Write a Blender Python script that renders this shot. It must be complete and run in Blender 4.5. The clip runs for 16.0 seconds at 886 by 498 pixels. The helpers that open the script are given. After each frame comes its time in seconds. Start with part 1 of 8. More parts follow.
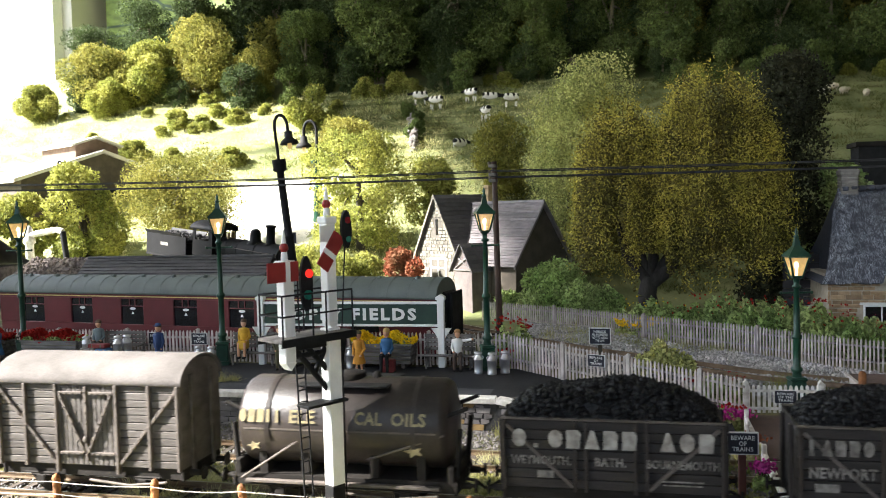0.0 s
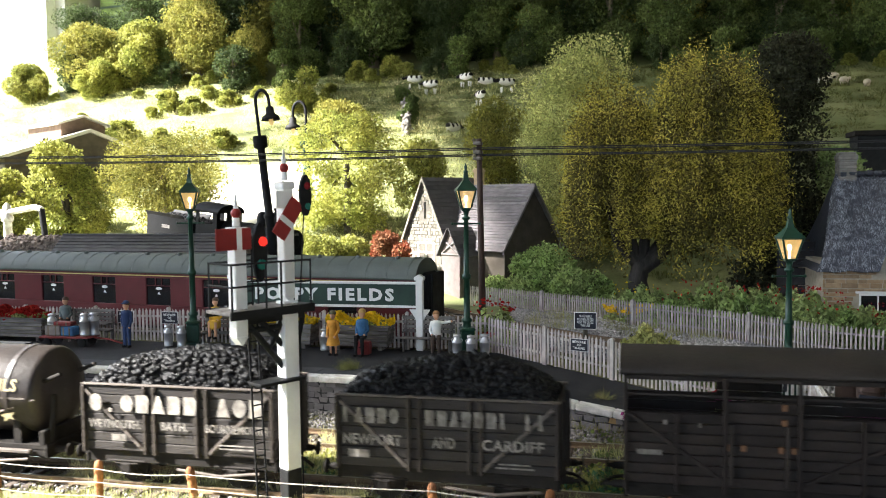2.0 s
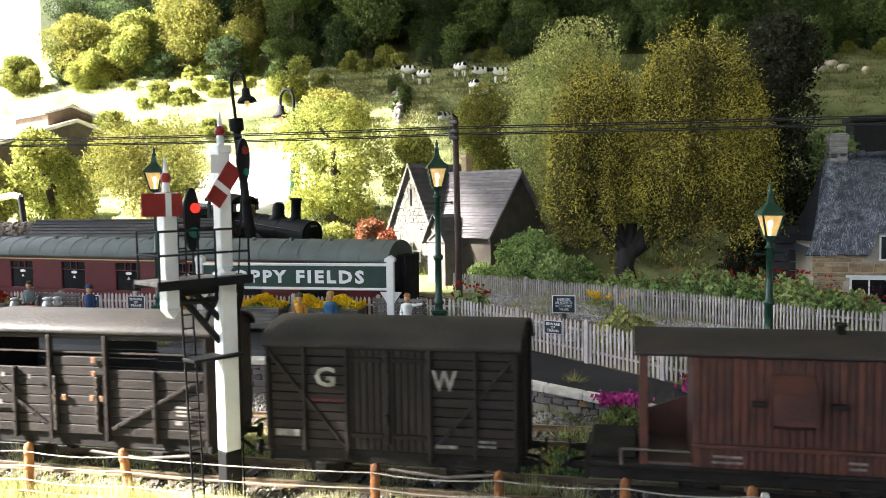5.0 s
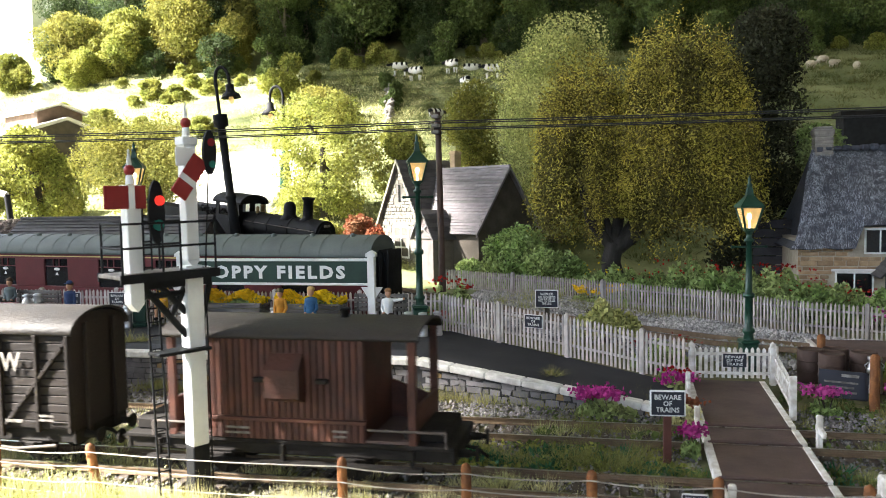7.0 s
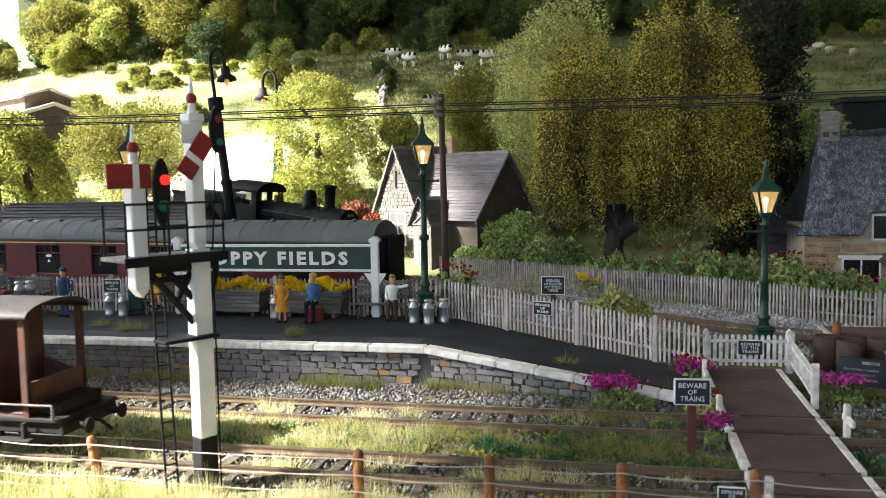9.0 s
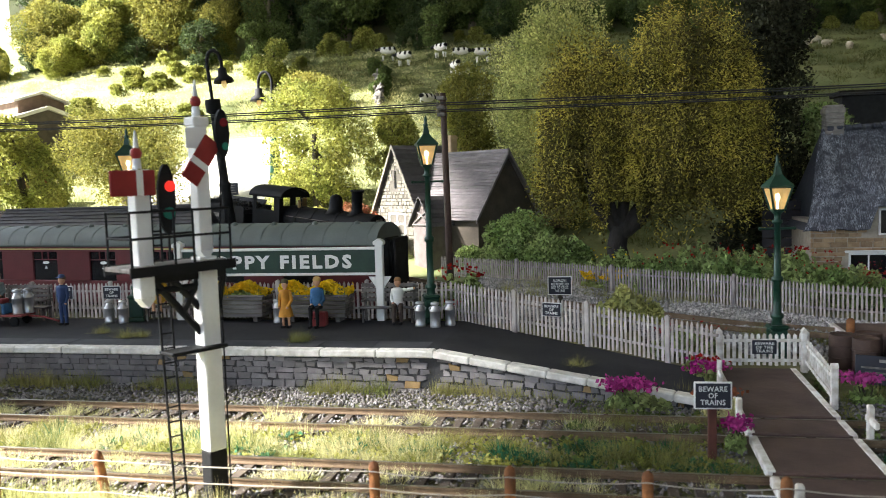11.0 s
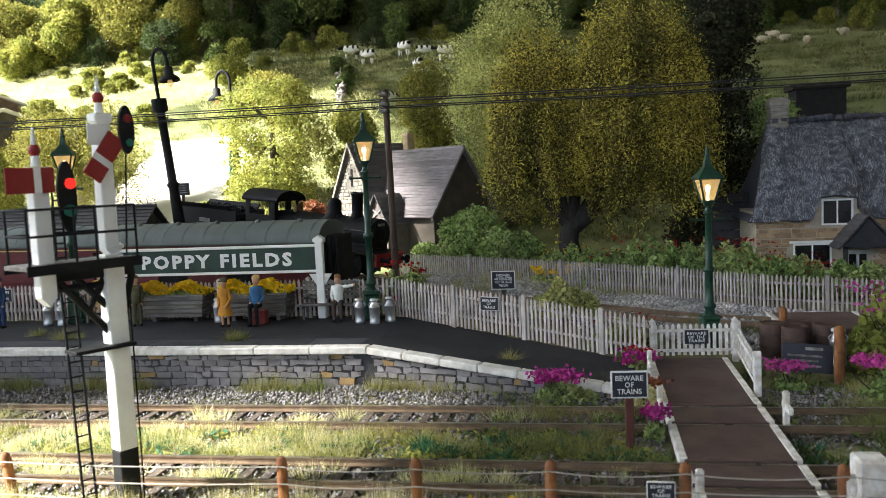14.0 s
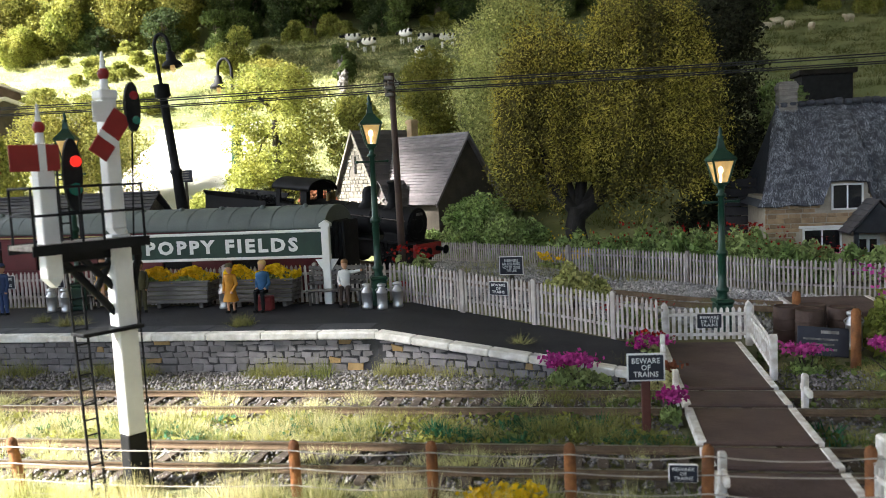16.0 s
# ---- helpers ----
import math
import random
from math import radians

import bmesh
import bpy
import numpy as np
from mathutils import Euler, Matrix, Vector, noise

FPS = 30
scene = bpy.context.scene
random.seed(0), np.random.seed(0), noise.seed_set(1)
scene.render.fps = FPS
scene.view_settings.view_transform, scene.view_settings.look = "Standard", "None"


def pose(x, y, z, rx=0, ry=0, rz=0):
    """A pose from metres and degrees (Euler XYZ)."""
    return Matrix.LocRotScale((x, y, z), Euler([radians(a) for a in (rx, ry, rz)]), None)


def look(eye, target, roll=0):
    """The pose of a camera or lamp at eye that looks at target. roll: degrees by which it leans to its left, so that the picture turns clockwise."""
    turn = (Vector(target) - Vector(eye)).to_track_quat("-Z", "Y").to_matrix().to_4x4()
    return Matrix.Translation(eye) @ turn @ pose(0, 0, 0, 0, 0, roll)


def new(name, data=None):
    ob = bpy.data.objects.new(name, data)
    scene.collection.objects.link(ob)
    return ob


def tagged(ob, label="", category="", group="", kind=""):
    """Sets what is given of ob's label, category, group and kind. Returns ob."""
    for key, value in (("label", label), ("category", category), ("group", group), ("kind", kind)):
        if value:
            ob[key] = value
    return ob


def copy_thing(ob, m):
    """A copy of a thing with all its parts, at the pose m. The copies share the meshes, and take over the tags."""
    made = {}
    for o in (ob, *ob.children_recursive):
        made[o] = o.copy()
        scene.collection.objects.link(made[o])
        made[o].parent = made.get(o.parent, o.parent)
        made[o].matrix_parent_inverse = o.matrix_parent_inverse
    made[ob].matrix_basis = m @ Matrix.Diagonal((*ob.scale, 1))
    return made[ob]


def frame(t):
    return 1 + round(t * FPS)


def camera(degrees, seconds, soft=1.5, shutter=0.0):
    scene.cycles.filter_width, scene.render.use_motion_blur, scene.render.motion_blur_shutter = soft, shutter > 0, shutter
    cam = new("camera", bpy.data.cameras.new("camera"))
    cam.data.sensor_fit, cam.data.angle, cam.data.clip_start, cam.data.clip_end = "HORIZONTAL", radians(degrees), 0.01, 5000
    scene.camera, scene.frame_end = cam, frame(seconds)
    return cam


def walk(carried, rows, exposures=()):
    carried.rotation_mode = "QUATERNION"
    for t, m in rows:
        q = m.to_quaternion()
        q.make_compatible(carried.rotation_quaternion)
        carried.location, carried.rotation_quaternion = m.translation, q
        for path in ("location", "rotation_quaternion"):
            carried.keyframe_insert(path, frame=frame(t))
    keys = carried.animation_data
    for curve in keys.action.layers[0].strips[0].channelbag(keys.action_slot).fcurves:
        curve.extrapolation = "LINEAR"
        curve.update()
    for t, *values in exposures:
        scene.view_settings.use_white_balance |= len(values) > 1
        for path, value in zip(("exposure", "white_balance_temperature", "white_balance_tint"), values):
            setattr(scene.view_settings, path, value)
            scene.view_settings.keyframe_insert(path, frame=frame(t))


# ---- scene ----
S = 0.01  # the plan is in centimetres of a 1:76 model railway
cam = camera(55.5, 16.0, 0.85, 0.4)
cam.data.dof.use_dof, cam.data.dof.focus_distance, cam.data.dof.aperture_fstop = True, 0.46, 44.0
# seconds, x, y, z, yaw, pitch, roll
PATH = [
    (0.0, 0.8, -0.727, 10.717, 12.8, -2.852, -1.467),
    (0.5, 0.796, -0.449, 10.771, 12.68, -2.501, -1.25),
    (1.0, 0.837, 0.025, 10.616, 12.334, -2.738, -1.156),
    (1.5, 0.819, 0.684, 10.336, 12.672, -3.11, -1.19),
    (2.0, 1.366, 1.368, 9.929, 12.676, -3.501, -0.639),
    (2.5, 1.725, 1.861, 9.563, 13.104, -3.776, -0.676),
    (3.0, 1.68, 2.185, 9.394, 13.397, -3.772, -0.717),
    (3.5, 1.866, 2.434, 9.239, 13.515, -3.84, -0.404),
    (4.0, 2.228, 2.702, 9.158, 13.255, -3.648, -0.455),
    (6.5, 3.217, 3.579, 8.748, 12.716, -4.011, -1.003),
    (7.0, 3.495, 3.568, 8.759, 12.717, -3.901, -1.029),
    (7.5, 3.618, 3.73, 8.657, 12.66, -3.978, -1.079),
    (8.0, 3.434, 3.855, 8.582, 12.296, -3.734, -1.209),
    (8.2, 3.051, 4.005, 8.475, 11.978, -4.121, -0.755),
    (10.3, 2.116, 5.067, 8.653, 11.484, -4.771, -1.77),
    (10.5, 2.037, 5.165, 8.666, 11.328, -4.6, -1.81),
    (11.0, 1.747, 5.049, 8.632, 11.645, -4.786, -1.774),
    (11.5, 1.638, 4.501, 8.981, 12.348, -4.121, -1.767),
    (12.0, 1.875, 4.006, 9.034, 12.447, -3.62, -1.682),
    (12.5, 2.296, 4.544, 8.763, 11.375, -4.084, -1.616),
    (13.0, 2.976, 5.146, 8.497, 10.72, -4.674, -2.032),
    (13.5, 3.386, 5.41, 8.48, 10.291, -4.823, -2.531),
    (14.0, 3.578, 5.375, 8.411, 10.056, -4.933, -2.519),
    (14.5, 3.614, 5.589, 8.364, 9.856, -5.125, -2.688),
    (15.0, 3.64, 5.839, 8.227, 9.66, -5.429, -2.818),
    (15.5, 3.353, 5.862, 8.227, 9.797, -5.336, -2.726),
    (16.0, 3.122, 5.794, 8.079, 10.135, -5.564, -2.683),
]


def eye_pose(x, y, z, yaw, pitch, roll):
    return pose(S * x, S * y, S * z, 0, 0, yaw) @ pose(0, 0, 0, 90 + pitch) @ pose(0, 0, 0, 0, 0, roll)


walk(cam, [(t, eye_pose(*row)) for t, *row in PATH], [(0, 2.92), (1, 2.84), (2, 3.02), (3.0, 3.22), (7.5, 3.22), (8, 3.08), (10.5, 2.82), (16, 2.80)])

# ---- light: sun through the unseen side windows, sky light in their openings, added fill from behind the camera
SUN = Vector((-0.74, -0.30, 0.60)).normalized()
world = bpy.data.worlds.new("sky")
scene.world = world
world.use_nodes = True
nt = world.node_tree
sky = nt.nodes.new("ShaderNodeTexSky")
sky.sky_type, sky.sun_disc = "NISHITA", False
sky.sun_elevation, sky.sun_rotation = math.asin(SUN.z), math.atan2(SUN.x, SUN.y)
nt.links.new(sky.outputs[0], nt.nodes["Background"].inputs[0])
nt.nodes["Background"].inputs[1].default_value = 0.07
sun = new("sun", bpy.data.lights.new("sun", "SUN"))
sun.data.energy, sun.data.angle, sun.data.color = 5.0, radians(2.2), (1.0, 0.965, 0.91)
sun.matrix_world = look(SUN * 20, (0, 0, 0))
scene.view_settings.exposure = 2.95


def opening_fill(x, y, z, w, h, towards, watts, color=(0.80, 0.90, 1.0)):
    ob = new("opening_fill", bpy.data.lights.new("opening_fill", "AREA"))
    ob.data.shape, ob.data.size, ob.data.size_y = "RECTANGLE", S * w, S * h
    ob.data.energy, ob.data.color = watts * S * S, color
    ob.matrix_world = look(Vector((S * x, S * y, S * z)), Vector((S * x, S * y, S * z)) + Vector(towards))
    return ob


opening_fill(-157, -78, 75, 120, 108, (1, 0, 0), 4600, (0.90, 0.93, 0.96))
opening_fill(-157, 57, 75, 76, 108, (1, 0, 0), 8000, (0.90, 0.93, 0.96))
opening_fill(-157, 152, 66, 106, 94, (1, 0, 0), 10500, (0.90, 0.93, 0.96))
# added warm fill behind the camera, no known source
opening_fill(-10, -207, 72, 230, 90, (0, 1, 0), 3400, (1.0, 0.90, 0.82))
WIN_TOP = 127.6  # lintel height of the unseen side windows, set for the edge of the sunlight
WIN_FAR = 113.5  # unseen lintel beside the wood, lowered to keep sun off the cow slope

# ---- helpers of the plan (centimetres)


def P(x, y, z, rx=0, ry=0, rz=0):
    return pose(S * x, S * y, S * z, rx, ry, rz)


class Mesh:
    """Collects vertices and faces in centimetres; k is the material slot of what is added."""

    def __init__(self):
        self.v, self.f, self.s, self.m, self.k = [], [], [], [], 0

    def add(self, verts, faces, smooth=False, at=None):
        n = len(self.v)
        for p in verts:
            p = Vector(p)
            self.v.append(tuple(at @ p) if at is not None else tuple(p))
        for f in faces:
            self.f.append(tuple(n + i for i in f))
            self.s.append(smooth)
            self.m.append(self.k)
        return self

    def convex(self, verts, faces, at=None):
        mid = sum((Vector(p) for p in verts), Vector()) / len(verts)
        out = []
        for f in faces:
            a, b, c = (Vector(verts[i]) for i in f[:3])
            out.append(f if (b - a).cross(c - a).dot(a - mid) >= 0 else tuple(reversed(f)))
        return self.add(verts, out, False, at)

    def box(self, x0, y0, z0, x1, y1, z1, c=0.0, at=None):
        lo, hi = (x0, y0, z0), (x1, y1, z1)
        if c <= 0:
            v = [(x, y, z) for x in (x0, x1) for y in (y0, y1) for z in (z0, z1)]
            return self.convex(v, [(0, 1, 3, 2), (4, 6, 7, 5), (0, 4, 5, 1), (2, 3, 7, 6), (0, 2, 6, 4), (1, 5, 7, 3)], at)
        c = min(c, 0.45 * min(x1 - x0, y1 - y0, z1 - z0))
        corners = [(i, j, k) for i in (0, 1) for j in (0, 1) for k in (0, 1)]
        v, index = [], {}
        for q in corners:
            for a in range(3):
                p = [(hi[n] if q[n] else lo[n]) + (0 if n == a else (-c if q[n] else c)) for n in range(3)]
                index[q, a] = len(v)
                v.append(p)
        faces = []
        for a in range(3):
            b, d = [n for n in range(3) if n != a]
            for s in (0, 1):
                ring = []
                for i, j in ((0, 0), (1, 0), (1, 1), (0, 1)):
                    q = [0, 0, 0]
                    q[a], q[b], q[d] = s, i, j
                    ring.append(index[tuple(q), a])
                faces.append(tuple(ring))
            for i in (0, 1):
                for j in (0, 1):
                    q0, q1 = [0, 0, 0], [0, 0, 0]
                    q0[b], q0[d], q1[b], q1[d], q1[a] = i, j, i, j, 1
                    faces.append((index[tuple(q0), b], index[tuple(q1), b], index[tuple(q1), d], index[tuple(q0), d]))
        for q in corners:
            faces.append((index[q, 0], index[q, 1], index[q, 2]))
        return self.convex(v, faces, at)

    def cyl(self, p0, p1, r0, r1=None, n=10, caps=True):
        r1 = r0 if r1 is None else r1
        p0, p1 = Vector(p0), Vector(p1)
        d = (p1 - p0).normalized()
        u = d.orthogonal().normalized()
        w = d.cross(u)
        v = []
        for p, r in ((p0, r0), (p1, r1)):
            v += [p + (u * math.cos(2 * math.pi * i / n) + w * math.sin(2 * math.pi * i / n)) * r for i in range(n)]
        self.add(v, [(i, (i + 1) % n, n + (i + 1) % n, n + i) for i in range(n)], True)
        if caps:
            self.add(v, [tuple(range(n - 1, -1, -1)), tuple(range(n, 2 * n))])
        return self

    def tube(self, points, r, n=6):
        for a, b in zip(points, points[1:]):
            self.cyl(a, b, r, r, n, True)
        return self

    def lathe(self, prof, n=14, at=(0, 0, 0), smooth=True, turn=0.0):
        v = []
        for r, z in prof:
            v += [(at[0] + r * math.cos(2 * math.pi * i / n + turn), at[1] + r * math.sin(2 * math.pi * i / n + turn), at[2] + z) for i in range(n)]
        f = [(k * n + i, k * n + (i + 1) % n, (k + 1) * n + (i + 1) % n, (k + 1) * n + i) for k in range(len(prof) - 1) for i in range(n)]
        self.add(v, f, smooth)
        self.add(v, [tuple(range(n - 1, -1, -1)), tuple(range((len(prof) - 1) * n, len(prof) * n))])
        return self

    def prism(self, poly, axis, lo, hi, smooth=False):
        """poly in the plane across the axis: x -> (y, z), y -> (x, z), z -> (x, y)."""
        def put(a, b, t):
            return {"x": (t, a, b), "y": (a, t, b), "z": (a, b, t)}[axis]
        n = len(poly)
        area = sum(poly[i][0] * poly[(i + 1) % n][1] - poly[(i + 1) % n][0] * poly[i][1] for i in range(n))
        if (area < 0) != (axis == "y"):
            poly = poly[::-1]
        v = [put(a, b, lo) for a, b in poly] + [put(a, b, hi) for a, b in poly]
        self.add(v, [(i, (i + 1) % n, n + (i + 1) % n, n + i) for i in range(n)], smooth)
        self.add(v, [tuple(range(n - 1, -1, -1)), tuple(range(n, 2 * n))])
        return self

    def ball(self, c, rx, ry=None, rz=None, nu=10, nv=6):
        ry, rz = rx if ry is None else ry, rx if rz is None else rz
        prof = [(math.sin(math.pi * (j + 0.02) / (nv + 0.04)), -math.cos(math.pi * (j + 0.02) / (nv + 0.04))) for j in range(nv + 1)]
        v = [(c[0] + rx * r * math.cos(2 * math.pi * i / nu), c[1] + ry * r * math.sin(2 * math.pi * i / nu), c[2] + rz * z) for r, z in prof for i in range(nu)]
        f = [(k * nu + i, k * nu + (i + 1) % nu, (k + 1) * nu + (i + 1) % nu, (k + 1) * nu + i) for k in range(nv) for i in range(nu)]
        return self.add(v, f, True)

    def data(self, name, mats):
        me = bpy.data.meshes.new(name)
        me.from_pydata([(x * S, y * S, z * S) for x, y, z in self.v], [], self.f)
        for m in mats if isinstance(mats, (list, tuple)) else [mats]:
            me.materials.append(m)
        me.polygons.foreach_set("use_smooth", self.s)
        me.polygons.foreach_set("material_index", self.m)
        me.update()
        return me


def part(name, m, material, parent=None, label="", at=None):
    ob = new(name, m if isinstance(m, bpy.types.Mesh) else m.data(name, material))
    if parent is not None:
        ob.parent = parent
    if at is not None:
        ob.matrix_basis = at
    return tagged(ob, label)


def thing(name, label, category, at=None, group="", kind=""):
    ob = new(name)
    ob.empty_display_size = 0.02
    if at is not None:
        ob.matrix_basis = at
    return tagged(ob, label, category, group, kind)


def cloud(name, verts, faces, material):
    """A mesh from arrays: verts (n, 3) in centimetres, faces (m, k)."""
    me = bpy.data.meshes.new(name)
    k = faces.shape[1]
    me.vertices.add(len(verts))
    me.vertices.foreach_set("co", (np.asarray(verts, np.float64) * S).astype(np.float32).ravel())
    me.loops.add(faces.size)
    me.loops.foreach_set("vertex_index", faces.astype(np.int32).ravel())
    me.polygons.add(len(faces))
    me.polygons.foreach_set("loop_start", np.arange(0, faces.size, k, dtype=np.int32))
    for m in material if isinstance(material, (list, tuple)) else [material]:
        me.materials.append(m)
    me.update(calc_edges=True)
    return me


rng = np.random.default_rng(7)


def leaf_mesh(name, pts, nrm, size, material, aspect=0.55, droop=0.0):
    """Small diamond leaves at pts, turned at random about the outward way."""
    n = len(pts)
    d = rng.normal(size=(n, 3)) + nrm * 0.6
    d[:, 2] -= droop
    d /= np.linalg.norm(d, axis=1, keepdims=True)
    e = np.cross(d, rng.normal(size=(n, 3)))
    e /= np.linalg.norm(e, axis=1, keepdims=True) + 1e-9
    s = (size * rng.uniform(0.6, 1.3, n))[:, None]
    v = np.stack([pts - d * s, pts + e * s * aspect, pts + d * s, pts - e * s * aspect], 1).reshape(-1, 3)
    f = np.arange(4 * n).reshape(-1, 4)
    return cloud(name, v, f, material)


def blob_points(blobs, count, shell=0.35, rough=0.16):
    """Points in the outer shell of the joined blobs (centre, radii), uneven and with gaps."""
    out, nrm = [], []
    w = np.array([(b[1][0] * b[1][1] + b[1][1] * b[1][2] + b[1][0] * b[1][2]) for b in blobs])
    for (c, r), share in zip(blobs, w / w.sum()):
        k = max(8, int(count * share))
        d = rng.normal(size=(k, 3))
        d /= np.linalg.norm(d, axis=1, keepdims=True)
        ph = rng.uniform(0, 6.28, 3)
        bump = 1 + rough * (np.sin(5 * d[:, 0] + ph[0]) * np.sin(5 * d[:, 1] + ph[1]) + 0.6 * np.sin(11 * d[:, 2] + ph[2]) * np.sin(9 * d[:, 0] + ph[1]))
        rad = bump * (1 - shell * rng.random(k) ** 1.6)
        out.append(np.array(c) + d * np.array(r) * rad[:, None])
        nrm.append(d)
    return np.concatenate(out), np.concatenate(nrm)


# ---- materials


def mat(name, color, rough=0.7, metal=0.0, var=0.25, scale=1.2, fine=9.0, bump=0.25, color2=None, rand=0.0, island=0.0, emit=0.0, spec=0.4, stretch=(1, 1, 1), through_light=0.0, see_through=0.0):
    m = bpy.data.materials.new(name)
    m.use_nodes = True
    n, l = m.node_tree.nodes, m.node_tree.links
    b = n["Principled BSDF"]
    b.inputs["Roughness"].default_value, b.inputs["Metallic"].default_value = rough, metal
    b.inputs["Specular IOR Level"].default_value = spec
    tc, ob = n.new("ShaderNodeTexCoord"), n.new("ShaderNodeObjectInfo")
    mp = n.new("ShaderNodeMapping")
    mp.inputs["Scale"].default_value = [k / S for k in stretch]
    l.new(tc.outputs["Object"], mp.inputs["Vector"])
    sh = n.new("ShaderNodeVectorMath")
    sh.operation = "MULTIPLY_ADD"
    l.new(ob.outputs["Random"], sh.inputs[0])
    sh.inputs[1].default_value = (37, 53, 71)
    l.new(mp.outputs[0], sh.inputs[2])

    def noise_of(sc, detail):
        t = n.new("ShaderNodeTexNoise")
        t.inputs["Scale"].default_value, t.inputs["Detail"].default_value = sc, detail
        l.new(sh.outputs[0], t.inputs["Vector"])
        return t.outputs["Fac"]

    big, small = noise_of(scale, 5), noise_of(fine, 4)
    mix = n.new("ShaderNodeMix")
    mix.data_type = "RGBA"
    c2 = color2 if color2 else tuple(c * (1 - var) for c in color)
    mix.inputs["A"].default_value, mix.inputs["B"].default_value = (*color, 1), (*c2, 1)
    rg = n.new("ShaderNodeMapRange")
    rg.inputs["From Min"].default_value, rg.inputs["From Max"].default_value = 0.36, 0.64
    l.new(big, rg.inputs["Value"])
    l.new(rg.outputs[0], mix.inputs["Factor"])
    hs = n.new("ShaderNodeHueSaturation")
    l.new(mix.outputs["Result"], hs.inputs["Color"])
    val = n.new("ShaderNodeMath")
    val.operation = "MULTIPLY_ADD"
    l.new(small, val.inputs[0])
    val.inputs[1].default_value, val.inputs[2].default_value = 1.3 * var, 1 - 0.65 * var
    last = val.outputs[0]
    for src, amount in ((ob.outputs["Random"], rand), (n.new("ShaderNodeNewGeometry").outputs["Random Per Island"], island)):
        if amount:
            k = n.new("ShaderNodeMath")
            k.operation = "MULTIPLY_ADD"
            l.new(src, k.inputs[0])
            k.inputs[1].default_value, k.inputs[2].default_value = 2 * amount, 1 - amount
            p = n.new("ShaderNodeMath")
            p.operation = "MULTIPLY"
            l.new(k.outputs[0], p.inputs[0])
            l.new(last, p.inputs[1])
            last = p.outputs[0]
    l.new(last, hs.inputs["Value"])
    l.new(hs.outputs[0], b.inputs["Base Color"])
    if bump:
        bp = n.new("ShaderNodeBump")
        bp.inputs["Strength"].default_value, bp.inputs["Distance"].default_value = bump, 0.06 * S
        l.new(small, bp.inputs["Height"])
        l.new(bp.outputs[0], b.inputs["Normal"])
    rr = n.new("ShaderNodeMapRange")
    rr.inputs["To Min"].default_value, rr.inputs["To Max"].default_value = max(0.02, rough - 0.12), min(1, rough + 0.12)
    l.new(big, rr.inputs["Value"])
    l.new(rr.outputs[0], b.inputs["Roughness"])
    if emit:
        b.inputs["Emission Color"].default_value = (*color, 1)
        b.inputs["Emission Strength"].default_value = emit
    if see_through:
        b.inputs["Alpha"].default_value = 1 - see_through
    if through_light:
        tr, ad = n.new("ShaderNodeBsdfTranslucent"), n.new("ShaderNodeMixShader")
        l.new(hs.outputs[0], tr.inputs["Color"])
        ad.inputs[0].default_value = through_light
        l.new(b.outputs[0], ad.inputs[1])
        l.new(tr.outputs[0], ad.inputs[2])
        l.new(ad.outputs[0], n["Material Output"].inputs["Surface"])
    return m


def leaf(name, c, c2, island=0.35, th=0.3):
    return mat(name, c, 0.75, 0, 0.25, 0.25, 3.0, 0, c2, 0.12, island, spec=0.2, through_light=th)


RAIL = mat("rusty_rail", (0.20, 0.14, 0.09), 0.55, 0.3, 0.3, 2, 14, 0.3)
RAILTOP = mat("polished_rail_top", (0.36, 0.33, 0.27), 0.3, 0.85, 0.2, 2, 14, 0.1)
SLEEPER = mat("sleeper_wood", (0.085, 0.065, 0.05), 0.85, 0, 0.4, 2, 12, 0.5, rand=0.2)
STONES = mat("ballast_stone", (0.25, 0.235, 0.235), 0.85, 0, 0.3, 0.5, 9, 0.3, (0.16, 0.15, 0.148), 0, 0.6)
SOIL = mat("earth_and_scatter", (0.20, 0.18, 0.10), 0.95, 0, 0.5, 0.8, 6, 0.8, (0.13, 0.14, 0.06))
TURF = mat("hill_turf", (0.14, 0.165, 0.06), 0.95, 0, 0.45, 0.12, 3.5, 1.0, (0.25, 0.265, 0.12))
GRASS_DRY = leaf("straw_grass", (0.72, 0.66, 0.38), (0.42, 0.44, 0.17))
GRASS = leaf("green_grass", (0.17, 0.195, 0.055), (0.34, 0.315, 0.12))
GRASS_DARK = leaf("dark_weeds", (0.03, 0.14, 0.075), (0.05, 0.11, 0.04))
ASPHALT = mat("painted_asphalt", (0.022, 0.023, 0.027), 0.85, 0, 0.35, 0.6, 12, 0.5, (0.038, 0.038, 0.042), spec=0.2)
SLAB = mat("grey_edge_slab", (0.055, 0.058, 0.066), 0.8, 0, 0.3, 0.8, 12, 0.5, rand=0.2, spec=0.25)
COPING = mat("white_painted_edge", (0.82, 0.80, 0.77), 0.7, 0, 0.15, 2.5, 12, 0.4, (0.58, 0.56, 0.52), 0.06)
WALLSTONE = mat("grey_wall_stone", (0.24, 0.225, 0.235), 0.85, 0, 0.25, 2, 12, 0.4, (0.18, 0.17, 0.178), 0.25, 0.2)
WALLSTONE_TAN = mat("tan_wall_stone", (0.36, 0.24, 0.11), 0.85, 0, 0.25, 2, 12, 0.4, None, 0.25)
MORTAR = mat("dark_mortar", (0.06, 0.06, 0.065), 0.95, 0, 0.3, 2, 12, 0.4)
PICKET = mat("weathered_white_paint", (0.61, 0.56, 0.525), 0.8, 0, 0.25, 1.5, 12, 0.4, (0.38, 0.34, 0.31), 0.12)
